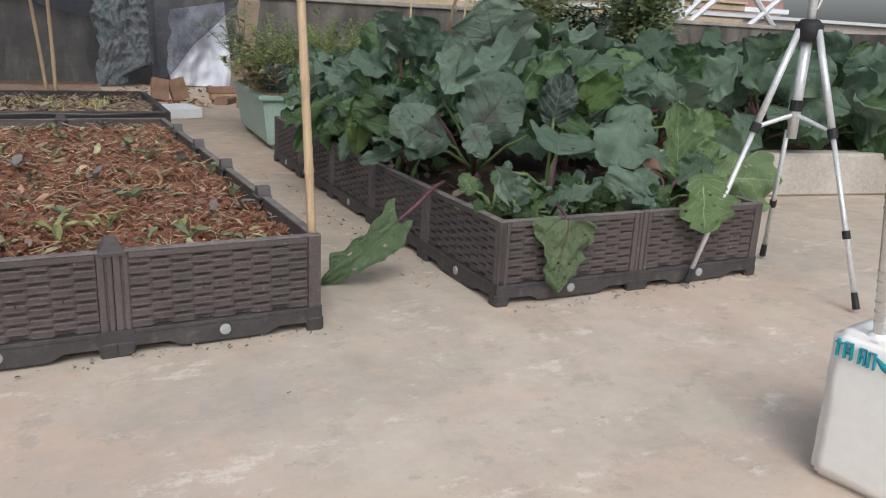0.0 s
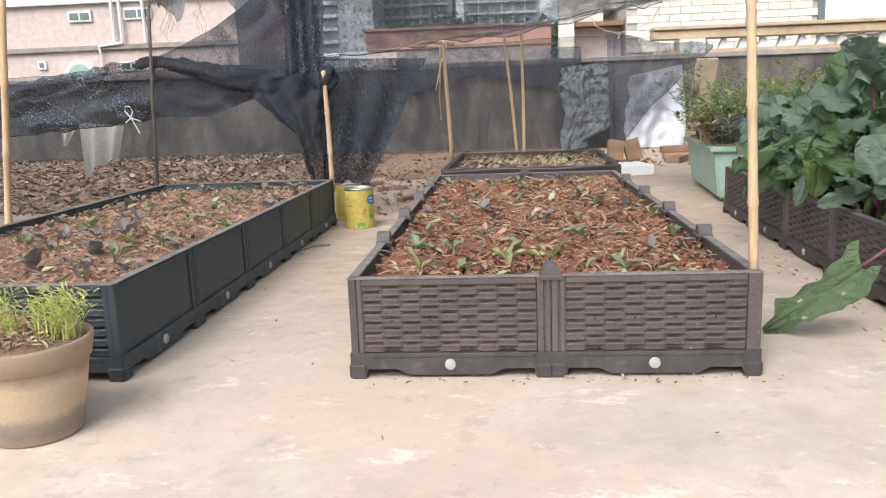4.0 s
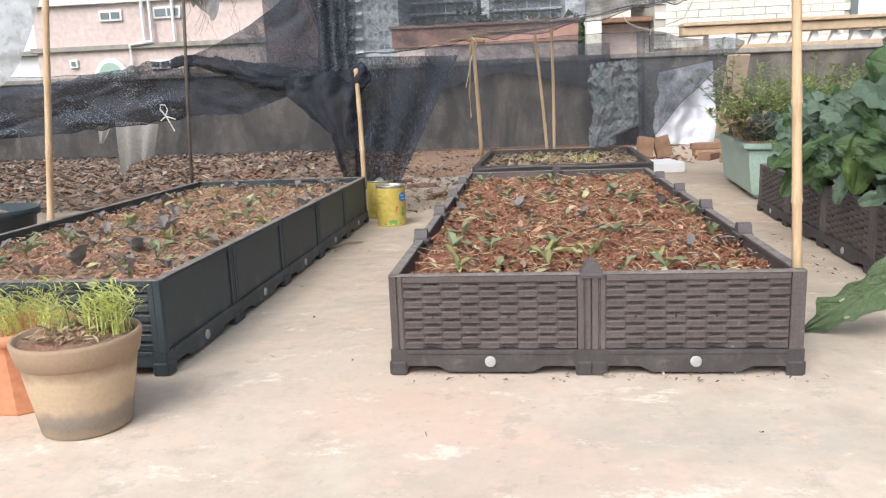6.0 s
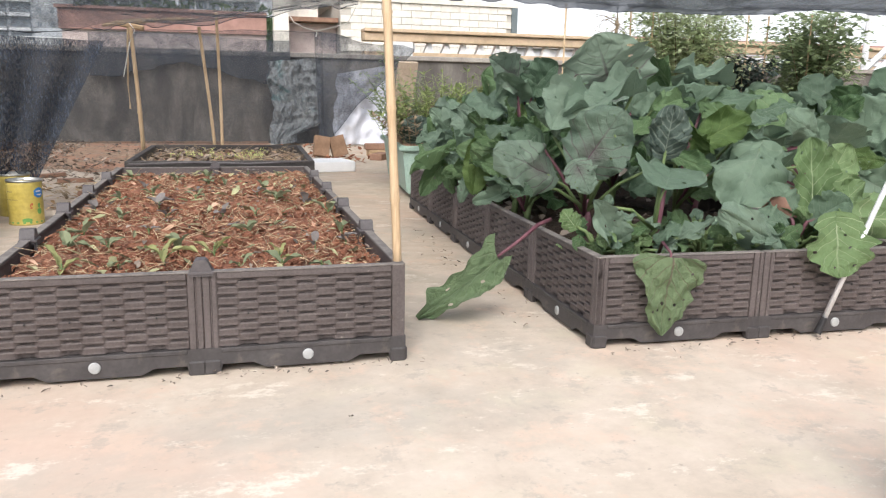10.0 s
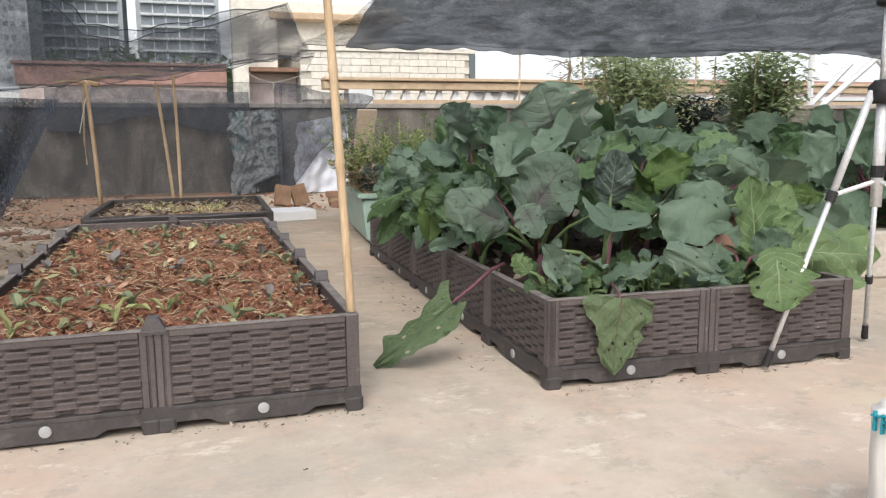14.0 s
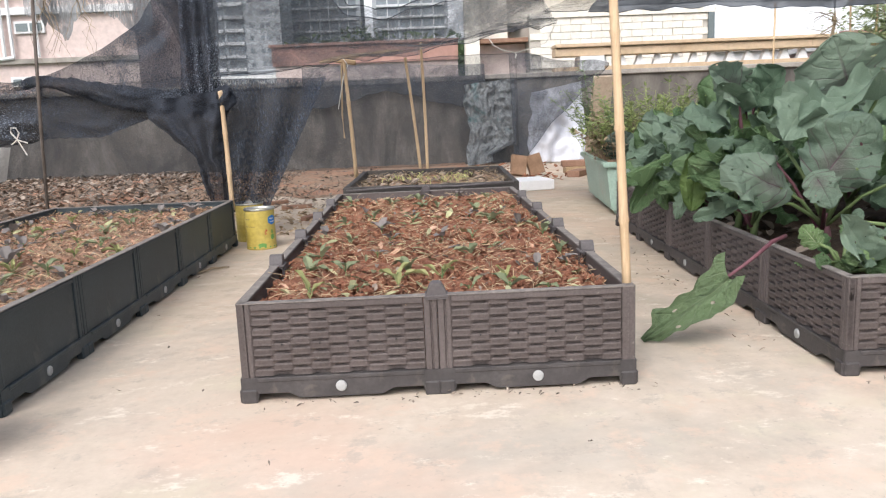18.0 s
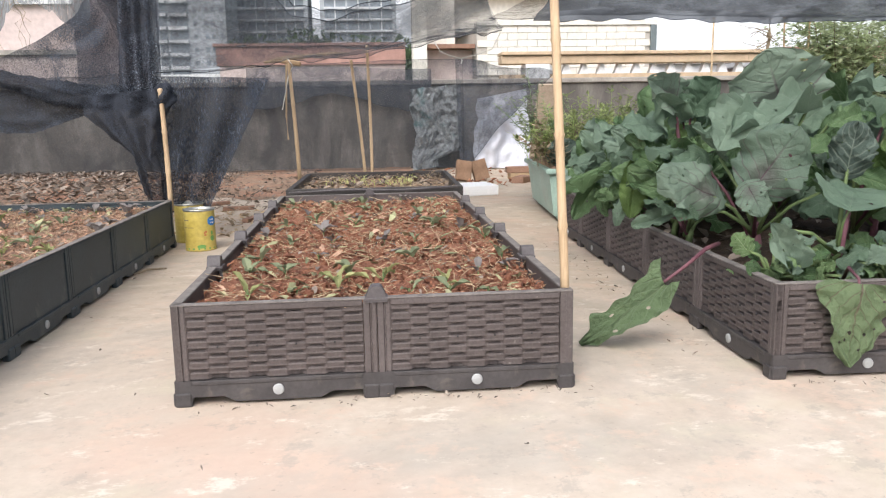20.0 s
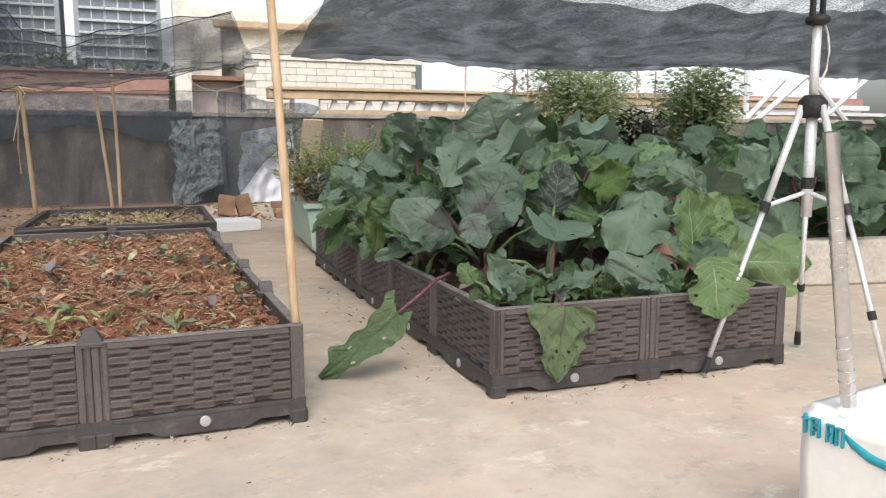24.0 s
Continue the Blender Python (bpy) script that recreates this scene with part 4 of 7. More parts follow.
# ---- leaves ----
def leaf_mesh(name, material, seed, lobed=0.15, bend=0.2, cup=0.12, wave=0.08, holes=3, nu=32, nv=22, shape=0.75, heart=0.16, crinkle=1.0, ripple=1.0, sides=None):
    """A leaf blade of unit length along x and unit width along y: heart-shaped at the stalk, wavy at the edge, puckered between the veins, with gnawed holes."""
    rng = random.Random(seed)
    bm = bmesh.new()
    uvl = bm.loops.layers.uv.new("leaf")
    g = []
    ph = rng.uniform(0, 6)
    for i in range(nu + 1):
        u = i / nu
        hw = 0.5 * max(0.0, 4 * u * (1 - u)) ** 0.46 * (1 + 1.6 * (0.75 - shape) * (1 - 2 * u)) * (1 - 0.35 * u ** 6)
        row = []
        for j in range(nv + 1):
            v = 2 * j / nv - 1
            av = abs(v)
            side = 3.0 if v > 0 else 0.0
            if sides:
                k = sides[0 if v > 0 else 1]
                hw = float(np.interp(u, [p[0] for p in k], [p[1] for p in k]))
            bite = max(0.0, nz(u * 11 + seed * 2.3, side, seed + 5, 1.0) - 0.18)
            ww = hw * (1 + av * lobed * (1.3 * nz(u * 4.5 + seed, side, seed, 1.0) + 0.7 * nz(u * 12 + seed, side, seed + 2, 1.0) - 2.0 * bite) + 0.22 * ripple * lobed * math.sin(29 * u + ph + v) * av ** 2)
            x = u - heart * av ** 1.5 * (1 - u) ** 2 * 1.3
            vein = math.sin(math.pi * 6 * (u - 0.37 * av))
            z = bend * (u - u * u) * 1.6 + cup * (av ** 1.6) * hw * 1.4 + wave * av ** 2 * math.sin(9 * u + ph + 2.2 * v) * hw * 1.6
            z += crinkle * (0.045 * nz(u * 3.5, v * 1.8, seed, 1.2) + 0.020 * nz(u * 9, v * 4.5, seed + 4, 1.5) + 0.008 * abs(vein) ** 0.7 * (av * (1 - 0.6 * av)) ** 0.5)
            z += ripple * 0.055 * av ** 3 * math.sin(27 * u + ph + v + 3 * nz(u * 4, v, seed, 1)) * hw * 2 - 0.02 * math.exp(-(v * 9) ** 2)
            row.append(bm.verts.new((x, v * ww, z)))
        g.append(row)
    gone = set()
    for _ in range(holes):
        i, j = rng.randrange(4, nu - 3), rng.choice([k for k in range(3, nv - 2) if abs(k - nv / 2) > 1.5])
        if any((i + a, j + c) in gone for a in (-2, -1, 0, 1) for c in (-2, -1, 0, 1)):
            continue
        gone |= {(i, j), (i - 1, j), (i, j - 1), (i - 1, j - 1)}
        r = rng.uniform(0.35, 0.85)
        c = g[i][j].co.copy()
        for a in (-1, 0, 1):
            for b in (-1, 0, 1):
                if a or b:
                    w = g[i + a][j + b]
                    k = r * (0.72 if a and b else 1.0) * rng.uniform(0.85, 1.15)
                    w.co = c + (w.co - c) * k
    for i in range(nu):
        for j in range(nv):
            if (i, j) in gone:
                continue
            f = bm.faces.new((g[i][j], g[i + 1][j], g[i + 1][j + 1], g[i][j + 1]))
            f.smooth = True
            for lp, (a, b) in zip(f.loops, ((i, j), (i + 1, j), (i + 1, j + 1), (i, j + 1))):
                lp[uvl].uv = (a / nu, b / nv)
    bmesh.ops.remove_doubles(bm, verts=bm.verts, dist=0.0008)
    return link_mesh(name, bm, material)


KINDS = ["leaf_blue", "leaf_green", "leaf_light", "leaf_purple", "leaf_lit", "leaf_curly", "leaf_pale"]
LIB = {}
for ki, kn in enumerate(KINDS):
    LIB[ki] = [leaf_mesh("leaf", M[kn], 10 * ki + s + 1, lobed=0.28 if ki == 2 else 0.07 if ki == 4 else 0.15, bend=[0.06, 0.12, -0.10, 0.20, 0.02, 0.14][s], cup=[0.22, -0.18, 0.10, -0.05, 0.30, -0.28][s], wave=0.12 + 0.05 * (s % 3),
                         holes=[3, 5, 1, 6, 2, 4][s] + (4 if ki == 2 else 0), shape=[0.75, 0.66, 0.80, 0.60, 0.70, 0.84][s], crinkle=1.7 if ki == 5 else 1.15) for s in range(6)]
SEED_LIB = [[leaf_mesh("leaf", M[k], 70 + s + 5 * i, lobed=0.10, bend=0.25, cup=0.22, wave=0.08, holes=0, nu=12, nv=8, shape=0.76, crinkle=0.7, ripple=0.0) for s in range(3)] for i, k in enumerate(("leaf_seedling", "leaf_lime", "leaf_grey"))]


def leaf_pose(b, t, w, hint):
    b, t = Vector(b), Vector(t)
    x = t - b
    L = x.length
    x.normalize()
    z = Vector(hint) - x * Vector(hint).dot(x)
    if z.length < 0.05:
        z = Vector((0.3, -0.8, 0.2)) - x * Vector((0.3, -0.8, 0.2)).dot(x)
    z.normalize()
    y = z.cross(x)
    r = Matrix((x, y, z)).transposed().to_4x4()
    return Matrix.Translation(b) @ r @ Matrix.Diagonal((L, w, L, 1))


FACE = {"front": (-0.35, -0.90, 0.32), "up": (-0.15, -0.45, 0.90), "side": (-0.9, -0.35, 0.25), "away": (0.5, -0.5, 0.7)}


def cabbage(root, leaves, label, purple=False, group="cabbage plants", top=None, rng=None, thick=0.011):
    """A plant with a stem, a stalk to each leaf and the leaves, each (base, tip, width, kind, facing)."""
    rng = rng or random.Random(int(root[0] * 1000) + int(root[1] * 100))
    t = thing("cabbage_plant", Matrix.Translation(root), label, "cabbage", group)
    inv = Matrix.Translation(root).inverted()
    top = Vector(top or (root[0], root[1], root[2] + 0.12))
    st = M["stalk_purple"] if purple else M["stalk"]
    r0 = Vector(root)
    part("stem", tube([Vector((0, 0, -0.02)), (top - r0) * 0.5 + Vector((0.01, 0, 0)), top - r0], [thick * 1.2, thick, thick * 0.8], 7), st, t, smooth=True)
    for b, tip, w, kind, face in leaves:
        b, tip = Vector(b), Vector(tip)
        hint = Vector(FACE[face]) + Vector((rng.uniform(-0.2, 0.2), rng.uniform(-0.1, 0.1), rng.uniform(-0.2, 0.2)))
        me = LIB[kind][rng.randrange(6)]
        lp = leaf_pose(b, tip, w, hint)
        part("leaf", me, None, t, m=inv @ lp)
        b = b - lp.col[2].to_3d().normalized() * 0.005
        h = max(0.15, min(1.0, (b.z - 0.05 - r0.z) / max(0.05, top.z - r0.z))) * rng.uniform(0.45, 1.0)
        start = r0.lerp(top, h)
        mid = start.lerp(b, 0.5) + Vector((0, 0, 0.02))
        s0, s1 = start - r0, b - r0
        part("leaf_stalk", tube([s0, mid - r0, s1, s1 + (tip - b) * 0.004], [0.006, 0.005, 0.004, 0.002], 6), M["stalk_purple"] if kind in (0, 3) and rng.random() < 0.5 else M["stalk"], t, smooth=True)
    return t


LB = "tall leafy cabbage with broad blue-green leaves growing in the brown planter"
cabbage((1.50, 0.45, 0.17), [
    ((1.598, 0.520, 0.611), (1.508, 0.460, 0.761), 0.282, 3, "front"), ((1.438, 0.440, 0.602), (1.349, 0.380, 0.496), 0.142, 6, "front"),
    ((1.640, 0.460, 0.600), (1.387, 0.380, 0.540), 0.109, 6, "up"), ((1.403, 0.260, 0.417), (1.485, 0.220, 0.560), 0.182, 3, "front"),
    ((1.374, 0.440, 0.368), (1.195, 0.400, 0.442), 0.147, 3, "front"), ((1.374, 0.250, 0.411), (1.402, 0.220, 0.338), 0.084, 3, "front"),
    ((1.846, 0.600, 0.617), (1.717, 0.560, 0.736), 0.081, 1, "side"), ((1.648, 0.340, 0.390), (1.588, 0.340, 0.457), 0.059, 1, "side"),
    ((1.356, 0.500, 0.474), (1.262, 0.460, 0.397), 0.098, 0, "front"), ((1.572, 0.360, 0.476), (1.644, 0.360, 0.536), 0.082, 1, "side"),
    ((1.321, 0.440, 0.339), (1.241, 0.400, 0.326), 0.064, 0, "front"), ((1.440, 0.550, 0.469), (1.329, 0.500, 0.557), 0.101, 0, "up"),
    ((1.529, 0.420, 0.531), (1.631, 0.420, 0.496), 0.101, 1, "away"),
], "tall cabbage with purple-veined blue-green leaves in the brown planter", True, thick=0.014)
cabbage((1.86, 0.55, 0.17), [
    ((2.064, 0.640, 0.634), (1.855, 0.600, 0.671), 0.089, 6, "up"), ((1.933, 0.550, 0.562), (2.115, 0.500, 0.596), 0.087, 0, "up"),
    ((1.973, 0.550, 0.623), (1.735, 0.500, 0.606), 0.048, 0, "up"), ((1.809, 0.500, 0.581), (1.697, 0.450, 0.553), 0.074, 1, "front"),
    ((1.846, 0.360, 0.448), (1.752, 0.340, 0.531), 0.058, 4, "side"), ((1.826, 0.360, 0.474), (1.952, 0.340, 0.544), 0.108, 4, "front"),
    ((1.948, 0.340, 0.514), (2.021, 0.300, 0.531), 0.049, 6, "up"), ((1.953, 0.280, 0.453), (1.814, 0.160, 0.311), 0.194, 0, "front"),
    ((2.095, 0.360, 0.441), (1.941, 0.320, 0.495), 0.093, 0, "up"), ((2.319, 0.460, 0.466), (2.148, 0.420, 0.540), 0.113, 0, "front"),
    ((1.980, 0.460, 0.527), (1.843, 0.440, 0.575), 0.072, 1, "front"), ((2.364, 0.380, 0.414), (2.498, 0.380, 0.402), 0.064, 4, "front"),
    ((1.884, 0.400, 0.387), (1.760, 0.360, 0.421), 0.080, 0, "up"), ((2.274, 0.500, 0.450), (2.327, 0.460, 0.521), 0.092, 0, "front"),
    ((1.729, 0.340, 0.423), (1.819, 0.300, 0.390), 0.067, 1, "front"), ((2.201, 0.620, 0.542), (2.307, 0.580, 0.575), 0.090, 0, "up"),
], LB)
cabbage((1.53, 0.14, 0.17), [
    ((1.603, 0.200, 0.450), (1.599, 0.165, 0.572), 0.108, 5, "front"), ((1.540, 0.080, 0.374), (1.604, 0.170, 0.408), 0.185, 6, "up"),
    ((1.399, 0.060, 0.254), (1.320, 0.030, 0.352), 0.075, 6, "front"), ((1.416, 0.080, 0.287), (1.465, 0.080, 0.302), 0.029, 6, "up"),
    ((1.400, 0.050, 0.246), (1.345, 0.030, 0.280), 0.055, 6, "up"), ((1.376, 0.070, 0.328), (1.382, 0.070, 0.358), 0.028, 6, "front"),
    ((1.584, 0.060, 0.245), (1.643, 0.020, 0.301), 0.056, 6, "up"), ((1.521, 0.070, 0.247), (1.564, 0.040, 0.285), 0.055, 0, "up"),
    ((1.532, 0.090, 0.266), (1.492, 0.090, 0.287), 0.029, 0, "up"), ((1.433, 0.050, 0.257), (1.480, 0.050, 0.275), 0.031, 1, "up"),
    ((1.351, 0.040, 0.244), (1.389, 0.040, 0.264), 0.036, 2, "up"), ((1.641, 0.140, 0.258), (1.605, 0.140, 0.306), 0.040, 1, "front"),
], "young cabbage on a purple stem at the planter's front", True, top=(1.54, 0.085, 0.37), thick=0.007)
cabbage((2.02, 0.14, 0.17), [
    ((2.049, 0.160, 0.309), (2.036, 0.180, 0.491), 0.113, 2, "front"), ((2.106, 0.200, 0.318), (2.186, 0.200, 0.470), 0.128, 2, "front"),
    ((2.102, 0.140, 0.293), (2.198, 0.140, 0.370), 0.074, 2, "front"), ((1.943, -0.050, 0.294), (1.938, -0.085, 0.160), 0.158, 2, "front"),
    ((2.139, 0.050, 0.284), (2.435, 0.090, 0.249), 0.175, 2, "front"), ((1.817, 0.020, 0.234), (1.646, -0.000, 0.326), 0.096, 6, "front"),
    ((1.979, 0.140, 0.254), (1.923, 0.140, 0.302), 0.067, 1, "side"), ((1.999, 0.100, 0.259), (1.947, 0.100, 0.306), 0.050, 2, "side"),
    ((2.093, 0.050, 0.274), (2.037, 0.050, 0.311), 0.050, 2, "up"), ((1.756, 0.000, 0.238), (1.819, -0.000, 0.240), 0.040, 6, "up"),
    ((1.893, 0.030, 0.230), (1.843, 0.030, 0.221), 0.047, 0, "up"),
], "light green cabbage with gnawed leaves and pale veins")
cabbage((1.48, 1.15, 0.17), [
    ((1.340, 0.980, 0.408), (1.312, 0.950, 0.239), 0.099, 4, "front"), ((1.340, 1.247, 0.403), (1.162, 1.217, 0.342), 0.051, 1, "up"),
    ((1.360, 1.407, 0.341), (1.182, 1.377, 0.268), 0.054, 1, "up"), ((1.340, 1.461, 0.305), (1.239, 1.431, 0.172), 0.088, 1, "front"),
    ((1.500, 2.561, 0.332), (1.458, 2.531, 0.458), 0.192, 5, "front"), ((1.380, 1.568, 0.405), (1.244, 1.538, 0.375), 0.067, 6, "up"),
    ((1.380, 1.107, 0.473), (1.309, 1.077, 0.348), 0.099, 0, "front"), ((1.460, 1.244, 0.548), (1.516, 1.214, 0.465), 0.083, 1, "front"),
    ((1.460, 0.956, 0.557), (1.479, 0.926, 0.495), 0.071, 4, "front"), ((1.560, 1.135, 0.536), (1.460, 1.105, 0.617), 0.102, 0, "front"),
    ((1.580, 0.934, 0.592), (1.454, 0.904, 0.655), 0.107, 0, "front"), ((1.420, 0.745, 0.477), (1.271, 0.715, 0.489), 0.051, 6, "up"),
    ((1.500, 1.975, 0.454), (1.577, 1.945, 0.513), 0.075, 6, "up"), ((1.400, 1.118, 0.392), (1.457, 1.088, 0.439), 0.063, 6, "up"),
    ((1.380, 0.987, 0.386), (1.386, 0.957, 0.263), 0.068, 0, "front"), ((1.330, 1.353, 0.280), (1.349, 1.323, 0.194), 0.058, 1, "front"),
    ((1.330, 1.072, 0.294), (1.292, 1.042, 0.199), 0.053, 0, "front"), ((1.500, 1.432, 0.489), (1.431, 1.402, 0.560), 0.092, 1, "front"),
    ((1.500, 2.080, 0.489), (1.565, 2.050, 0.554), 0.083, 1, "up"),
], "leafy mustard green leaning over the planter's side", thick=0.011)

t = thing("dead_leaf", pose(1.885, 0.13, 0.30), "curled red-brown dead leaf caught among the cabbages", "leaf")
part("blade", sheet(lambda u, v: (0.085 * u, 0.014 * math.sin(5 * u + 2 * v) + 0.02 * v, 0.045 * (v - 0.5) * (4 * u * (1 - u)) ** 0.4 + 0.012 * math.sin(4 * u) + 0.006 * nz(u * 7, v * 5, 2, 1)), 16, 8), M["dead"], t, smooth=True)

HEART = [(0.0, 0.30), (0.04, 0.42), (0.12, 0.50), (0.25, 0.48), (0.45, 0.40), (0.65, 0.31), (0.85, 0.19), (1.0, 0.02)]
NARROW = [(0.0, 0.30), (0.04, 0.42), (0.12, 0.50), (0.25, 0.44), (0.40, 0.35), (0.60, 0.28), (0.85, 0.18), (1.0, 0.02)]
FRONT = leaf_mesh("leaf", M["leaf_hang"], 93, lobed=0.06, bend=0.05, cup=-0.10, wave=0.12, holes=8, heart=0.02, crinkle=1.8, ripple=1.2, sides=(HEART, NARROW))
t = thing("hanging_leaf", pose(1.51, -0.02, 0.225), "cabbage leaf with purple ribs hanging down the planter's front", "leaf")
part("leaf", FRONT, None, t, m=leaf_pose((-0.020, -0.036, -0.002), (-0.045, -0.046, -0.186), 0.180, (-0.1, -1.0, 0.15)))
part("leaf_stalk", tube([(0.02, 0.10, -0.03), (-0.01, 0.03, 0.022), (-0.018, -0.022, 0.006), (-0.026, -0.040, -0.026)], [0.005, 0.004, 0.0035, 0.003], 6), M["stalk_purple"], t, "purple leaf stalk", smooth=True)

# the leaf that hangs over the planter's side down to the floor
t = thing("fallen_leaf", pose(1.31, 0.26, 0.235), "large drooping cabbage leaf on a purple stalk touching the floor", "leaf")
part("leaf_stalk", tube([(0.05, 0.11, 0.012), (0.0, 0.08, 0.004), (-0.075, 0.03, -0.030), (-0.142, 0.004, -0.064)], [0.006, 0.006, 0.005, 0.004], 7), M["stalk_purple"], t, "purple leaf stalk", smooth=True)
LOWER = [(0.0, 0.07), (0.08, 0.14), (0.23, 0.22), (0.52, 0.22), (0.74, 0.13), (0.88, 0.08), (1.0, 0.02)]
UPPER = [(0.0, 0.21), (0.12, 0.17), (0.37, 0.11), (0.58, 0.12), (0.76, 0.15), (0.83, 0.06), (1.0, 0.02)]
part("leaf", leaf_mesh("leaf", M["leaf_droop"], 91, lobed=0.14, bend=-0.05, cup=0.30, wave=0.20, holes=3, heart=0.10, crinkle=1.6, ripple=2.2, sides=(LOWER, UPPER)), None, t,
     m=leaf_pose((-0.142, 0.0, -0.068), (-0.352, 0.03, -0.228), 0.285, (-0.45, -0.75, 0.45)))


def bush(root, height, spread, n, kinds, size, label, seed, group, low=0.25, purple=False, slim=1.0):
    """A cabbage with n leaves spread round it up to a height."""
    rng = random.Random(seed)
    leaves = []
    top = Vector(root) + Vector((0, 0, height * 0.35))
    for k in range(n):
        a = k * 2.4 + rng.uniform(-0.4, 0.4)
        f = low + (1 - low) * (k + 0.5) / n
        rad = spread * (0.25 + 0.5 * (1 - f) + rng.uniform(0, 0.3))
        b = Vector(root) + Vector((math.cos(a) * rad * 0.6, math.sin(a) * rad * 0.6, height * (0.25 + 0.55 * f)))
        L = rng.uniform(*size)
        el = rng.uniform(-0.5, 0.5) + 0.5 * f
        tip = b + Vector((math.cos(a) * math.cos(el), math.sin(a) * math.cos(el), math.sin(el))) * L
        leaves.append((b, tip, L * slim * rng.uniform(0.75, 1.05), rng.choice(kinds), rng.choice(("front", "front", "up", "side", "away"))))
    return cabbage(root, leaves, label, purple, group, top, rng)


G1 = "cabbage plants in the brown planter"
rows = [(1.50, 0.95, 0.60), (1.86, 0.98, 0.52), (2.06, 0.75, 0.44), (1.55, 1.32, 0.46), (1.98, 1.36, 0.50), (1.60, 1.68, 0.44), (2.00, 1.75, 0.46), (1.62, 2.00, 0.38), (2.05, 2.02, 0.44)]
for k, (x, y, h) in enumerate(rows):
    bush((x, y, 0.17), h, 0.22, 26, [0, 0, 1, 1, 3, 6], (0.10, 0.17), "leafy green cabbage crowded among others in the brown planter", 300 + k, G1, 0.0, purple=k % 2 == 0)
for k, (x, y, h) in enumerate(((1.43, 0.86, 0.42), (1.46, 1.15, 0.40), (1.50, 1.45, 0.40), (1.53, 1.78, 0.36), (1.56, 2.02, 0.34))):
    bush((x, y, 0.17), h, 0.17, 22, [1, 0, 1, 6], (0.09, 0.15), "leafy mustard green leaning over the planter's side", 330 + k, G1, 0.12, slim=0.62)
for k in range(9):
    x, y = 1.42 + 0.012 * k + 0.05 * (k % 3), 0.72 + 0.165 * k
    bush((x, y, 0.17), 0.30 + 0.06 * (k % 3), 0.15, 16, [1, 1, 0, 6], (0.07, 0.13), "small-leaved mustard green at the planter's edge", 360 + k, G1, 0.1, slim=0.60)
for k, (x, y, h) in enumerate(((2.02, 0.42, 0.38), (1.40, 0.16, 0.13), (1.96, 0.10, 0.16), (1.66, 0.10, 0.12), (1.78, 0.09, 0.10), (1.46, 0.10, 0.09), (1.86, 0.12, 0.12), (1.72, 0.17, 0.13), (1.58, 0.17, 0.10))):
    bush((x, y, 0.17), h, 0.15, 7 if h > 0.15 else 12, [1, 0] if h > 0.15 else [2, 1, 2, 6], (0.05, 0.11) if h > 0.15 else (0.03, 0.06), "small cabbage among the tall ones", 350 + k, G1, 0.0)

# ---- bamboo poles and rods ----
def bamboo(a, b, r, label, nodes=5):
    a, b = Vector(a), Vector(b)
    t = thing("bamboo_pole", Matrix.Translation(a), label, "pole", "bamboo poles")
    d = b - a
    pts, rad = [], []
    for k in range(nodes):
        for s, q in ((0.0, 1.0), (0.46, 0.93), (0.92, 0.95), (0.965, 1.16)):
            f = (k + s) / nodes
            pts.append(d * f + Vector((0.004 * math.sin(3 * f + a.x), 0.004 * math.cos(4 * f), 0)))
            rad.append(r * q * (1 - 0.15 * f))
    pts.append(d)
    rad.append(r * 0.85)
    part("cane", tube(pts, rad, 10), M["bamboo"], t, smooth=True)
    return t


bamboo((0.848, 0.028, 0.17), (0.770, 0.028, 1.75), 0.0105, "pale yellow bamboo pole standing in the planter's corner", 8)
bamboo((-0.010, 3.48, 0.19), (-0.046, 3.48, 0.93), 0.014, "weathered bamboo stake with a tied top", 3)
bamboo((0.412, 3.46, 0.19), (0.346, 3.48, 0.94), 0.011, "thin leaning bamboo stake with dark bands", 4)
bamboo((0.454, 3.44, 0.19), (0.449, 3.48, 1.03), 0.011, "upright bamboo stake tied to the net", 4)
bamboo((-0.508, 2.16, 0.17), (-0.519, 2.16, 0.735), 0.013, "bamboo stake at the black planter's corner", 3)
bamboo((-1.398, 0.94, 0.0), (-1.232, 0.94, 1.4), 0.013, "tall bamboo pole beside the black planter", 6)
bk = thing("wood_scrap", pose(-0.045, 3.495, 0.935, 0, 10, 0), "pale wooden scrap tied flat on the stake's top", "wood scrap")
part("block", boxed(-0.085, 0.075, -0.03, 0.03, -0.014, 0.016, 0.006), M["wood"], bk)
part("cord", tube([(-0.01, -0.034, 0.02), (0.03, -0.036, -0.02), (0.01, -0.03, -0.10), (0.0, -0.025, -0.30)], 0.003, 5), M["string"], bk, "pale cord hanging down")
rod = tube([(-1.442, 2.25, 0.0), (-1.415, 2.25, 0.6), (-1.370, 2.25, 1.3)], 0.0085, 8)
solid("steel_rod", rod, M["steel"], "dark rusty steel rod beside the black planter", "rod", smooth=True)


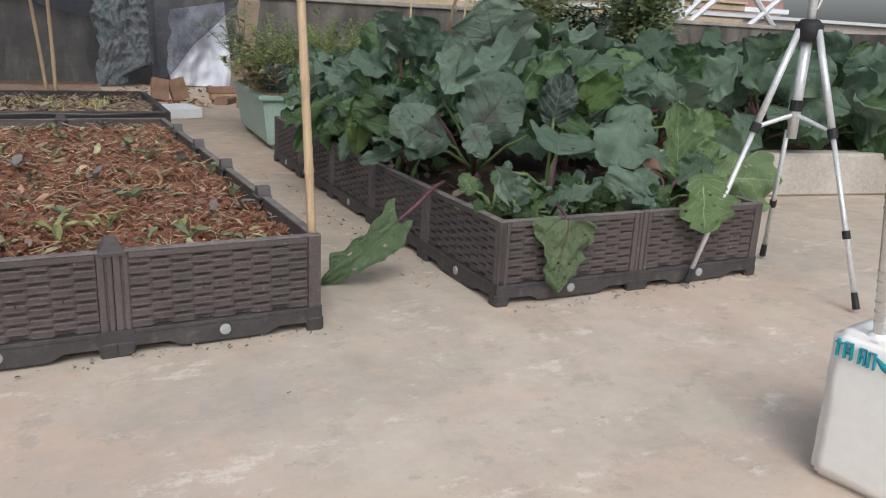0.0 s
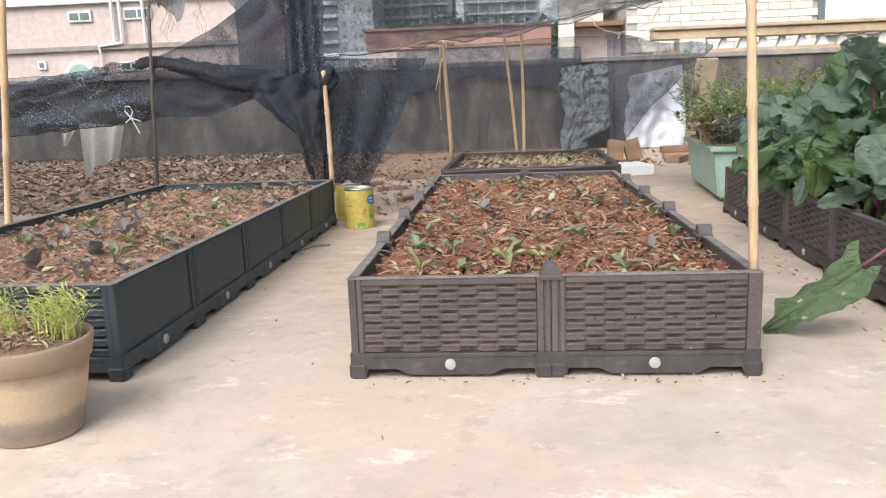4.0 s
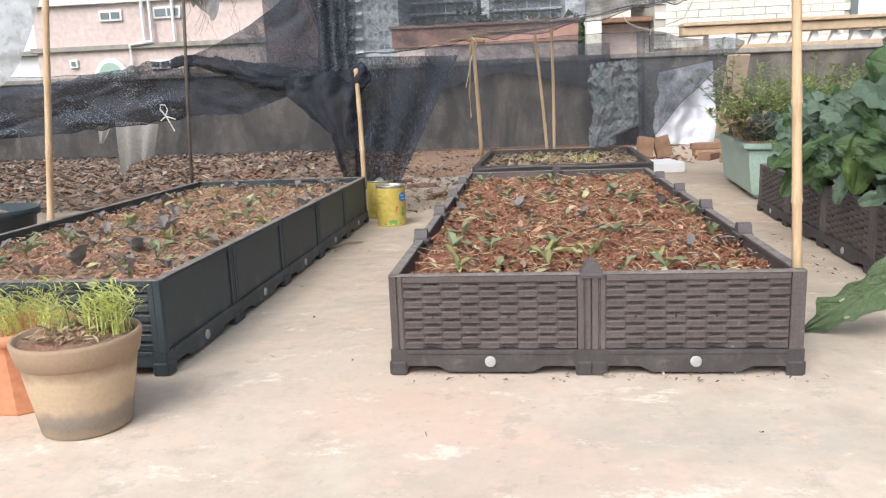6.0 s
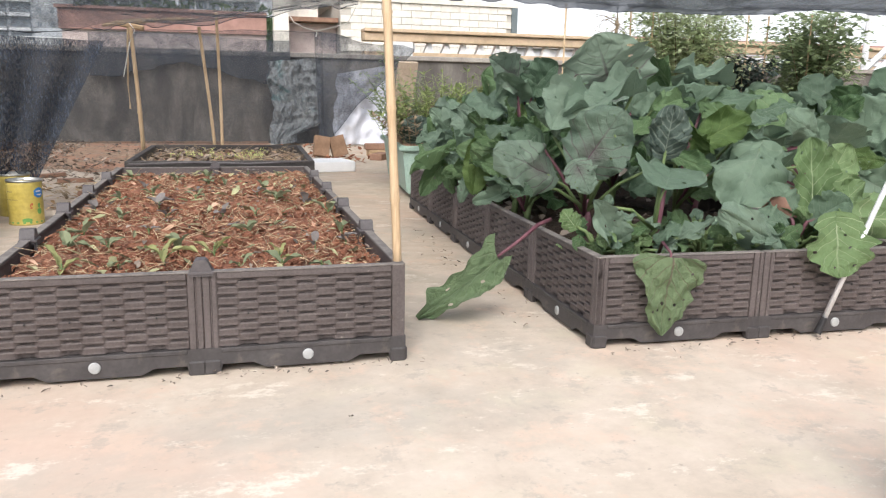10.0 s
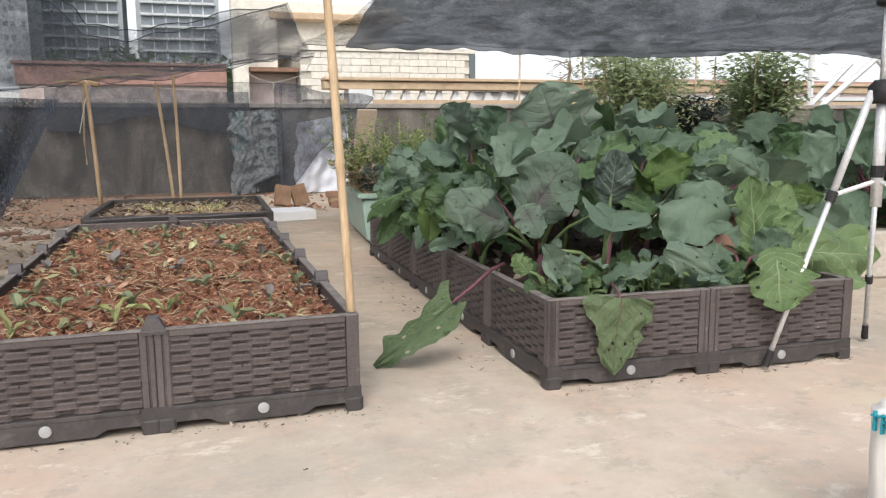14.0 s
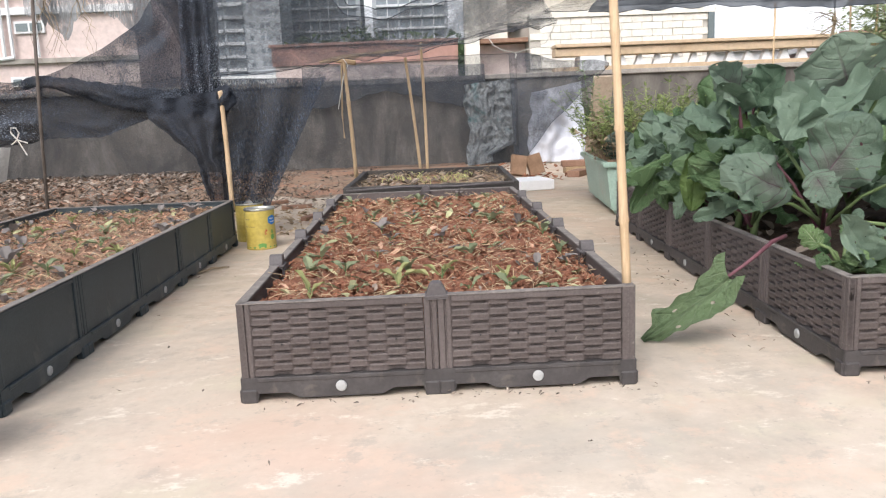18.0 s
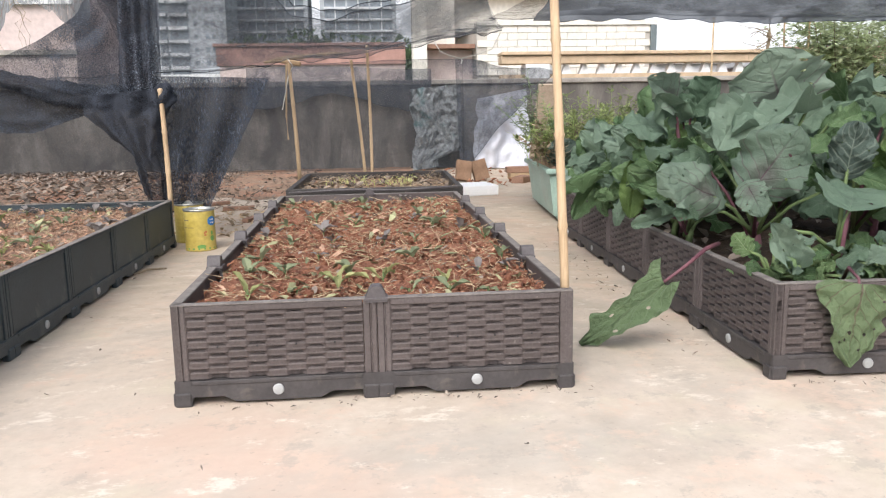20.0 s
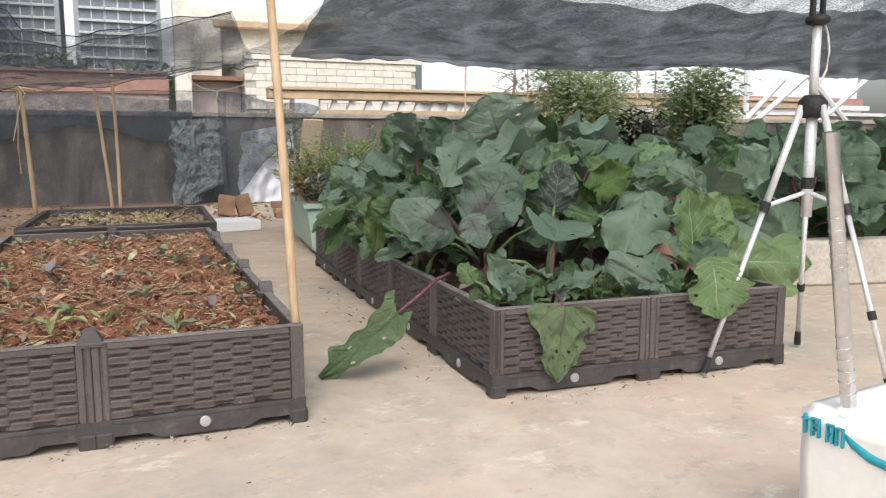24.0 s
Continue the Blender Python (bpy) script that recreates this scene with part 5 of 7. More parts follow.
# ---- tins, pots, foam ----
def tin(m, label):
    t = thing("milk_tin", m, label, "tin", "tins by the black planter")
    prof = [(0.0, 0.002), (0.060, 0.002), (0.0635, 0.0), (0.0645, 0.004), (0.0628, 0.008)]
    for k in range(9):
        z = 0.02 + k * 0.0155
        prof += [(0.0628, z), (0.0620, z + 0.004), (0.0628, z + 0.008)]
    prof += [(0.0628, 0.166), (0.0606, 0.168), (0.0606, 0.03), (0.0, 0.03)]
    part("can", lathe(prof, 36), M["tin"], t, smooth=True)
    part("rim", lathe([(0.0615, 0.166), (0.0650, 0.166), (0.0655, 0.171), (0.0640, 0.174), (0.0600, 0.173), (0.0600, 0.162)], 36), M["tin_metal"], t, "bare metal rim", smooth=True)
    for a0, a1, z0, z1, mm in ((-48, -8, 0.104, 0.144, "blue"), (-40, -18, 0.127, 0.133, "string"), (-38, -14, 0.114, 0.119, "string"), (-64, -56, 0.064, 0.070, "red_print"), (-64, -60, 0.070, 0.082, "red_print"),
                               (-60, -54, 0.076, 0.086, "red_print"), (-40, -22, 0.040, 0.064, "green_print"), (-36, -27, 0.064, 0.084, "green_print"), (-150, -120, 0.128, 0.131, "rim"), (-150, -100, 0.098, 0.100, "rim"),
                               (-150, 20, 0.006, 0.014, "green_print"), (-92, -60, 0.012, 0.028, "green_print")):
        pr = []
        bm = bmesh.new()
        n = 8
        for k in range(n + 1):
            a = radians(a0 + (a1 - a0) * k / n)
            e = 0.25 * (z1 - z0) * (1 - math.sin(math.pi * k / n))
            pr.append([bm.verts.new((0.0634 * math.cos(a), 0.0634 * math.sin(a), z)) for z in (z0 + e, z1 - e)])
        for p, q in zip(pr, pr[1:]):
            bm.faces.new((p[0], q[0], q[1], p[1]))
        part("printed_patch", bm, M[mm], t, "coloured printed patch")
    return t


tin(pose(-0.358, 2.045, 0.0) @ Matrix.Scale(1.1, 4), "open yellow milk powder tin standing on the concrete")
tin(pose(-0.46, 2.30, 0.0, 0, 0, 80) @ Matrix.Scale(1.1, 4), "second yellow tin half hidden behind the first")


def grass_tuft(count, r, h, seed, bend=0.4):
    rng = random.Random(seed)
    verts, faces = [], []
    for _ in range(count):
        a, q = rng.uniform(0, 6.28), r * math.sqrt(rng.random())
        x, y = q * math.cos(a), q * math.sin(a)
        L, b, w = h * rng.uniform(0.5, 1.15), rng.uniform(0.05, bend), rng.uniform(0.0012, 0.0024)
        d = rng.uniform(0, 6.28)
        n = len(verts)
        for k in range(5):
            f = k / 4
            cx, cy, cz = x + math.cos(d) * b * L * f * f, y + math.sin(d) * b * L * f * f, L * f * (1 - 0.25 * b * f)
            ww = w * (1 - f * 0.9)
            verts += [(cx - math.sin(d) * ww, cy + math.cos(d) * ww, cz), (cx + math.sin(d) * ww, cy - math.cos(d) * ww, cz)]
        for k in range(4):
            faces.append((n + 2 * k, n + 2 * k + 1, n + 2 * k + 3, n + 2 * k + 2))
        for s in range(5):
            f = rng.uniform(0.3, 0.9)
            cx, cy, cz = x + math.cos(d) * b * L * f * f, y + math.sin(d) * b * L * f * f, L * f
            e = rng.uniform(0, 6.28)
            ll = L * 0.3
            n = len(verts)
            verts += [(cx, cy, cz), (cx + math.cos(e) * ll * 0.5 + 0.002, cy + math.sin(e) * ll * 0.5, cz + ll * 0.5), (cx + math.cos(e) * ll, cy + math.sin(e) * ll, cz + ll * 0.6), (cx + math.cos(e) * ll * 0.5 - 0.002, cy + math.sin(e) * ll * 0.5 + 0.002, cz + ll * 0.385)]
            faces.append((n, n + 1, n + 2, n + 3))
    me = bpy.data.meshes.new("shoots")
    me.from_pydata(verts, [], faces)
    me.materials.append(M["blade"])
    return me


pot = thing("clay_pot", pose(-0.551, -0.271, 0.0), "tan clay flower pot with a damp dark foot and green shoots", "flower pot")
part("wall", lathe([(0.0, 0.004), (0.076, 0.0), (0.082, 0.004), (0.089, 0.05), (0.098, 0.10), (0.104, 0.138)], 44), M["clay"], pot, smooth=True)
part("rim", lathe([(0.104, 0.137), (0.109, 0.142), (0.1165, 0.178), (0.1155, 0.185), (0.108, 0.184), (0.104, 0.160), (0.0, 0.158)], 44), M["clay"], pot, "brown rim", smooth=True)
part("earth", sheet(lambda u, v: (0.105 * u * math.cos(6.2832 * v), 0.105 * u * math.sin(6.2832 * v), 0.181 - 0.005 * u + 0.006 * nz(u * 5 * math.cos(6.2832 * v), u * 5 * math.sin(6.2832 * v), 2, 1.5)), 14, 40), M["soil_dry"], pot, smooth=True)
part("grass_clump", grass_tuft(80, 0.042, 0.094, 3, 0.9), None, pot, "fresh green shoots", m=pose(0.050, 0.030, 0.176))
part("grass_clump", grass_tuft(26, 0.032, 0.055, 13, 0.9), None, pot, "fresh green shoots", m=pose(-0.055, 0.035, 0.176))
for k, (x, y, z, a) in enumerate(((-0.01, 0.05, 0.238, 30), (0.02, 0.04, 0.262, 150), (-0.03, 0.02, 0.228, 250))):
    part("leaf", SEED_LIB[1][k], None, pot, m=pose(x, y, z, 0, 0, a) @ Matrix.Diagonal((0.034, 0.022, 0.03, 1)))
    part("leaf_stalk", tube([(x, y, 0.165), (x + 0.004, y, z * 0.9), (x, y, z + 0.002)], [0.0016, 0.0013, 0.001], 5), M["stalk"], pot)
scatter("pot_debris", pose(-0.551, -0.271, 0.0), (-0.068, 0.068, -0.068, 0.068), 0.183, 150, "flake", M["straw"], "dry scraps on the soil of the clay pot", 35, (0.006, 0.022), "debris")
pot2 = thing("plastic_pot", pose(-0.745, -0.165, 0.0), "ribbed orange plastic pot with green shoots", "flower pot")
bm = lathe([(0.0, 0.004), (0.075, 0.0), (0.078, 0.004), (0.098, 0.150)], 10)
part("wall", bm, M["terracotta"], pot2)
part("rim", lathe([(0.098, 0.148), (0.106, 0.150), (0.109, 0.172), (0.103, 0.174), (0.096, 0.150), (0.0, 0.150)], 36), M["terracotta"], pot2, smooth=True)
part("grass_clump", grass_tuft(110, 0.09, 0.10, 5, 0.8), None, pot2, "fresh green shoots", m=pose(0, 0, 0.14))

# black round tub behind the black planter
tb = thing("black_tub", pose(-1.70, 1.05, 0.0), "round black plastic tub standing behind the black planter", "tub")
part("earth", lathe([(0.0, 0.205), (0.06, 0.212), (0.12, 0.203), (0.164, 0.206)], 24), M["soil_dry"], tb, "dry soil in the tub")
scatter("tub_debris", pose(-1.70, 1.05, 0.0), (-0.11, 0.11, -0.11, 0.11), 0.208, 90, "flake", M["litter"], "dead leaves lying in the black tub", 36, (0.02, 0.06), "debris")
part("wall", lathe([(0.0, 0.0), (0.14, 0.0), (0.17, 0.22), (0.185, 0.225), (0.185, 0.25), (0.172, 0.25), (0.16, 0.2), (0.0, 0.19)], 36), M["black"], tb, smooth=True)

fo = thing("foam_tray", pose(1.03, 3.95, 0.0, 0, 0, 12), "white foam slab lying on the concrete", "foam")
part("slab", boxed(0.0, 0.36, 0.0, 0.30, 0.0, 0.075, 0.006), M["foam"], fo)

# teal tub with feathery plants
tub = thing("planter_tub", pose(1.42, 2.56, 0.0, 0, 0, -5), "pale teal rectangular plastic tub with feathery herbs", "planter")


def frustum(x0, x1, y0, y1, grow, z0, z1, bevel=0.01):
    bm = boxed(x0, x1, y0, y1, z0, z1)
    for v in bm.verts:
        if v.co.z > (z0 + z1) / 2:
            v.co.x += grow if v.co.x > (x0 + x1) / 2 else -grow
            v.co.y += grow if v.co.y > (y0 + y1) / 2 else -grow
    bmesh.ops.bevel(bm, geom=[e for e in bm.edges], offset=bevel, segments=2, affect="EDGES")
    return bm


part("wall", frustum(0.02, 0.42, 0.0, 0.95, 0.030, 0.025, 0.27), M["tub"], tub)
part("rim", frustum(-0.03, 0.47, -0.05, 1.0, 0.004, 0.265, 0.295, 0.006), M["tub"], tub)
for fx, fy in ((0.05, 0.05), (0.35, 0.05), (0.05, 0.85), (0.35, 0.85)):
    part("foot", boxed(fx, fx + 0.05, fy, fy + 0.08, 0.0, 0.03, 0.004), M["tub"], tub)
part("earth", boxed(0.0, 0.44, -0.02, 0.97, 0.285, 0.305, 0.01), M["soil_dry"], tub)


def feather(seed, h, n, spread, material, leaf=0.03):
    """A clump of upright stems with many fine narrow leaves."""
    rng = random.Random(seed)
    verts, faces = [], []
    for _ in range(n):
        a, q = rng.uniform(0, 6.28), spread * 0.35 * math.sqrt(rng.random())
        p = Vector((q * math.cos(a), q * math.sin(a), 0))
        d = Vector((math.cos(a) * rng.uniform(0, 0.8), math.sin(a) * rng.uniform(0, 0.8), 1)).normalized()
        L = h * rng.uniform(0.55, 1.05)
        pts = [p + d * L * f + Vector((0, 0, -0.22 * L * f * f)) for f in (0, 0.33, 0.66, 1)]
        for u, v in zip(pts, pts[1:]):
            k = len(verts)
            w = 0.0016
            verts += [u + Vector((w, 0, 0)), u - Vector((w, 0, 0)), v - Vector((w, 0, 0)), v + Vector((w, 0, 0))]
            faces.append((k, k + 1, k + 2, k + 3))
        for j in range(26):
            f = rng.uniform(0.12, 1)
            c = p + d * L * f + Vector((0, 0, -0.22 * L * f * f))
            e = rng.uniform(0, 6.28)
            o = Vector((math.cos(e), math.sin(e), rng.uniform(-0.2, 0.6))) * leaf * rng.uniform(0.6, 1.4)
            s = Vector((-math.sin(e), math.cos(e), 0)) * leaf * 0.20
            k = len(verts)
            verts += [c, c + o * 0.5 + s, c + o, c + o * 0.5 - s]
            faces.append((k, k + 1, k + 2, k + 3))
    me = bpy.data.meshes.new("foliage")
    me.from_pydata([tuple(v) for v in verts], [], faces)
    me.materials.append(material)
    return me


def herb(m, label, seed, h, n, spread, material, leaf=0.03, group="herbs"):
    t = thing("herb_plant", m, label, "herb", group)
    part("foliage", feather(seed, h, n, spread, material, leaf), None, t)
    return t


for k, (x, y, h, mm) in enumerate(((1.50, 2.62, 0.28, "brownfern"), (1.62, 2.80, 0.44, "fern"), (1.54, 2.98, 0.36, "brownfern"), (1.70, 2.70, 0.52, "fern"), (1.68, 3.10, 0.46, "fern"), (1.54, 3.25, 0.38, "fern"), (1.56, 2.74, 0.34, "fern"))):
    herb(pose(x, y, 0.30), "feathery green herb growing out of the teal tub" if mm == "fern" else "half-dried brown herb drooping over the tub", 40 + k, h * 1.05, 17, 0.42, M[mm], 0.046)

# upright shoots with long narrow leaves at the far end of the tub
def sprig(root, tips, label, seed, leaf=0.075):
    rng = random.Random(seed)
    t = thing("herb_plant", Matrix.Translation(root), label, "herb", "herbs")
    for tip in tips:
        d = Vector(tip) - Vector(root)
        pts = [Vector((d.x * f ** 1.5, d.y * f ** 1.5, d.z * (f + 0.12 * f * (1 - f)))) for f in (0, 0.25, 0.5, 0.75, 1.0)]
        part("stem", tube(pts, [0.0035, 0.003, 0.0025, 0.002, 0.0012], 5), M["stalk"], t, smooth=True)
        verts, faces = [], []
        for _ in range(int(30 + 40 * d.length)):
            f = 0.18 + 0.82 * rng.random() ** 0.8
            k = min(3, int(f * 4))
            c = pts[k].lerp(pts[k + 1], f * 4 - k)
            e = rng.uniform(0, 6.28)
            up = rng.uniform(-0.1, 0.9)
            o = Vector((math.cos(e), math.sin(e), up)).normalized() * leaf * rng.uniform(0.6, 1.2) * (1.15 - 0.4 * f)
            w = Vector((-math.sin(e), math.cos(e), 0)) * leaf * 0.085
            n = len(verts)
            verts += [c, c + o * 0.35 + w, c + o * 0.75 + w * 0.7 + Vector((0, 0, -0.004)), c + o + Vector((0, 0, -0.014)), c + o * 0.75 - w * 0.7 + Vector((0, 0, -0.004)), c + o * 0.35 - w]
            faces.append((n, n + 1, n + 2, n + 3, n + 4, n + 5))
        me = bpy.data.meshes.new("foliage")
        me.from_pydata([tuple(v) for v in verts], [], faces)
        me.materials.append(M["sprig"])
        part("foliage", me, None, t)
    return t


sprig((1.50, 3.30, 0.30), [(1.44, 3.30, 0.86), (1.52, 3.34, 0.78), (1.40, 3.24, 0.70)], "tall narrow-leaved shoots rising from the teal tub", 60)
sprig((1.48, 3.15, 0.30), [(1.30, 3.20, 0.70), (1.22, 3.16, 0.64), (1.34, 3.05, 0.56)], "narrow-leaved shoots leaning out over the tub's rim", 61, 0.06)
sprig((1.54, 2.85, 0.30), [(1.46, 2.82, 0.62), (1.58, 2.90, 0.70), (1.38, 2.88, 0.50)], "narrow-leaved herb shoots in the teal tub", 62, 0.065)

# ---- tripod, pipe on its white block ----
tri = thing("tripod", pose(0, 0, 0), "silver aluminium camera tripod with black joints and rubber feet", "tripod")
apex = Vector((2.185, -0.117, 0.713))
feet = [Vector((1.915, -0.062, 0.012)), Vector((2.385, 0.075, 0.012)), Vector((2.195, -0.395, 0.012))]
for f in feet:
    top = apex + (Vector((f.x, f.y, 0)) - Vector((apex.x, apex.y, 0))).normalized() * 0.03
    d = f - top
    leg = part("leg", tube([top, top + d * 0.375], 0.0095, 10), M["alu"], tri, smooth=True)
    part("lower_leg", tube([top + d * 0.375, top + d * 0.95], 0.0068, 10), M["alu"], tri, smooth=True)
    part("leg_clamp", tube([top + d * 0.355, top + d * 0.39], 0.0135, 10), M["rubber"], tri, "black plastic clamp")
    part("leg_clamp", tube([top + d * 0.72, top + d * 0.75], 0.0105, 10), M["rubber"], tri, "black plastic clamp")
    part("rubber_foot", tube([top + d * 0.94, f], [0.0082, 0.0100], 10), M["rubber"], tri, "black rubber foot")
    part("brace", tube([Vector((apex.x, apex.y, 0.49)), top + d * 0.37], 0.0062, 6), M["alu"], tri)
part("hub", lathe([(0.0, -0.03), (0.026, -0.03), (0.036, -0.015), (0.036, 0.012), (0.022, 0.028), (0.0, 0.028)], 20), M["rubber"], tri, "black hub", smooth=True, m=Matrix.Translation(apex))
part("centre_column", tube([apex + Vector((0, 0, 0.21)), apex + Vector((0, 0, -0.02))], 0.0115, 12), M["alu"], tri, smooth=True)
part("column_sleeve", tube([apex + Vector((0, 0, -0.02)), apex + Vector((0, 0, -0.29))], [0.0145, 0.0140], 12), M["alu"], tri, smooth=True)
part("column_ring", tube([apex + Vector((0, 0, -0.215)), apex + Vector((0, 0, -0.185))], 0.017, 12), M["rubber"], tri)
part("column_collar", lathe([(0.0, 0.205), (0.018, 0.205), (0.030, 0.212), (0.030, 0.224), (0.016, 0.232), (0.0, 0.232)], 20), M["rubber"], tri, "black collar", smooth=True, m=Matrix.Translation(apex))
part("phone_bracket", boxed(-0.024, -0.014, -0.008, 0.008, 0.225, 0.36, 0.002), M["rubber"], tri, "black bracket arm", m=Matrix.Translation(apex))
part("phone_bracket", boxed(0.010, 0.019, -0.008, 0.008, 0.225, 0.36, 0.002), M["rubber"], tri, "black bracket arm", m=Matrix.Translation(apex))
part("wrist_loop", tube([apex + Vector(p) for p in ((0.022, 0.0, 0.215), (0.038, 0.0, 0.185), (0.046, 0.0, 0.14), (0.040, 0.0, 0.095), (0.020, 0.0, 0.055))], 0.0028, 6), M["string"], tri, "pale cord loop")

wb = thing("pole_base", pose(1.388, -0.878, 0.0, 0, 0, -82), "white plaster block holding a steel pipe, with teal brush marks", "pole base")
bm = boxed(0.0, 0.26, 0.0, 0.24, 0.0, 0.261)
for v in bm.verts:
    if v.co.z > 0.1:
        v.co.x += 0.008 if v.co.x < 0.1 else -0.020
        v.co.y += -0.022 if v.co.y < 0.1 else 0.006
bmesh.ops.subdivide_edges(bm, edges=bm.edges[:], cuts=9, use_grid_fill=True)
bmesh.ops.bevel(bm, geom=[e for e in bm.edges if len(e.link_faces) == 2 and e.calc_face_angle(0.0) > 0.6], offset=0.012, segments=3, affect="EDGES")
for v in bm.verts:
    v.co += 0.0035 * Vector((nz(v.co.x, v.co.y, v.co.z, 22), nz(v.co.y, v.co.z, v.co.x + 4, 22), nz(v.co.z, v.co.x, v.co.y + 8, 18) if v.co.z > 0.01 else 0.0))
part("block", bm, M["white"], wb, smooth=True)
part("plaster_lump", lathe([(0.0, 0.006), (0.012, 0.005), (0.017, 0.001), (0.019, -0.006)], 14), M["white"], wb, "rough set plaster round the pipe", smooth=True, m=pose(0.0665, 0.008, 0.262))


def front_y(z):
    """The leaning front face of the plaster block at a height."""
    return -0.022 * z / 0.261


for x0, x1, z0, z1 in ((0.014, 0.019, 0.190, 0.240), (0.008, 0.030, 0.226, 0.230), (0.034, 0.038, 0.188, 0.236), (0.034, 0.056, 0.232, 0.236), (0.052, 0.056, 0.188, 0.236), (0.038, 0.052, 0.216, 0.219), (0.038, 0.052, 0.203, 0.206),
                       (0.074, 0.078, 0.186, 0.232), (0.074, 0.092, 0.228, 0.232), (0.088, 0.092, 0.186, 0.232), (0.078, 0.088, 0.206, 0.209), (0.098, 0.102, 0.184, 0.230), (0.098, 0.118, 0.226, 0.230), (0.114, 0.118, 0.184, 0.230)):
    za, zb = 0.250 - (0.242 - z0) * 0.56, 0.250 - (0.242 - z1) * 0.56
    y = front_y((za + zb) / 2)
    part("painted_stroke", boxed(0.013 + x0 * 0.56, 0.0135 + x1 * 0.56, y - 0.0045, y + 0.006, za, zb, 0.0004), M["teal_paint"], wb, "teal brush stroke")
part("painted_stroke", tube([(x, front_y(z) + 0.003, z) for x, z in ((0.076, 0.238), (0.092, 0.226), (0.115, 0.216), (0.145, 0.212), (0.195, 0.206))], [0.003, 0.007, 0.008, 0.007, 0.004], 8), M["teal_paint"], wb, "smeared teal brush stroke", smooth=True)
pipe = thing("steel_pipe", pose(1.405, -0.943, 0.252, 0, -10, 0), "ringed stainless steel pipe standing in the white block", "pipe")
prof = [(0.0, -0.02), (0.0098, -0.02)]
for k in range(24):
    z = k * 0.016
    if 0.02 < z < 0.12 or 0.20 < z < 0.28:
        prof += [(0.0098, z), (0.0107, z + 0.0004), (0.0107, z + 0.0038), (0.0098, z + 0.0042)]
    else:
        prof += [(0.0098, z)]
prof += [(0.0098, 0.385), (0.0086, 0.385), (0.0086, 0.37)]
part("pipe_wall", lathe(sorted(prof[2:-3], key=lambda p: p[1])[:] + prof[-3:], 36), M["chrome"], pipe)

# ---- pale low concrete bed with more cabbages ----
mD = pose(2.50, 0.98, 0.0, 0, 0, -12)
db = thing("concrete_bed", mD, "low pale concrete kerb bed full of cabbages", "garden bed")
for k in range(2):
    part("kerb", boxed(k * 2.0, k * 2.0 + 1.996, 0.0, 0.12, 0.0, 0.20, 0.012), M["block"], db)
for k in range(2):
    part("kerb", boxed(0.0, 0.12, 0.125 + k * 1.25, 0.125 + k * 1.25 + 1.246, 0.0, 0.20, 0.012), M["block"], db)
part("earth", boxed(0.125, 4.0, 0.125, 3.0, 0.0, 0.17), M["soil_dry"], db)
rng = random.Random(77)
for k in range(28):
    p = mD @ Vector((0.25 + (k % 7) * 0.52 + rng.uniform(-0.12, 0.12), 0.28 + (k // 7) * 0.68 + rng.uniform(-0.1, 0.1), 0.16))
    bush(tuple(p), rng.uniform(0.40, 0.58), 0.36, 16, [0, 0, 0, 1], (0.16, 0.28), "broad-leaved cabbage in the concrete bed", 400 + k, "cabbage plants in the concrete bed", -0.1)

# ---- shade nets ----
def net(name, fn, nu, nv, material, label, m=None, hems=()):
    t = thing(name, m or pose(0, 0, 0), label, "shade net", "shade nets")
    part("netting", sheet(fn, nu, nv), material, t, smooth=True)
    for v in hems:
        part("hem", tube([Vector(fn(i / nu, v)) for i in range(nu + 1)], 0.0025, 5), M["net_dense"], t, "thicker selvedge of the net")
    return t


def along(points, f):
    """The point at f in 0..1 along a short line of points."""
    f = min(max(f, 0.0), 1.0) * (len(points) - 1)
    k = min(int(f), len(points) - 2)
    f -= k
    return tuple(p + (q - p) * f for p, q in zip(points[k], points[k + 1]))


CANOPY_LOW = [(-0.95, 0.875), (-0.33, 0.905), (-0.05, 0.938), (0.27, 0.95), (0.67, 1.013), (1.08, 1.085), (1.33, 1.12)]
CANOPY_TOP = [(-0.95, 1.42), (-0.45, 1.36), (-0.04, 1.28), (0.06, 1.175), (0.33, 1.14), (0.66, 1.212), (1.06, 1.31)]


def canopy_left(u, v):
    (x0, z0), (x1, z1) = along(CANOPY_LOW, u), along(CANOPY_TOP, u)
    y = 3.5 - 0.9 * v + 0.06 * math.sin(14 * u)
    z = z0 + (z1 - z0) * v - 0.04 * math.sin(math.pi * v) + 0.025 * nz(u * 9, v * 7, 4, 1.5) + 0.012 * nz(u * 30, v * 3, 2, 1)
    return (x0 + (x1 - x0) * v + 0.02 * nz(v * 6, u, 0, 1), y, z)


CANOPY_MID = [(-0.95, 1.36), (-0.45, 1.30), (-0.06, 1.235), (0.06, 1.125), (0.25, 1.095), (0.45, 1.13), (0.62, 1.165), (1.05, 1.295)]


def canopy_inner(u, v):
    (x0, z0), (x1, z1) = along(CANOPY_LOW, u), along(CANOPY_MID, u)
    y = 3.44 - 0.86 * v + 0.06 * math.sin(14 * u)
    z = z0 + 0.012 + (z1 - z0 - 0.012) * v - 0.05 * math.sin(math.pi * v) + 0.025 * nz(u * 7, v * 9, 14, 1.5)
    return (x0 + (x1 - x0) * v + 0.02 * nz(v * 6, u, 3, 1), y, z)


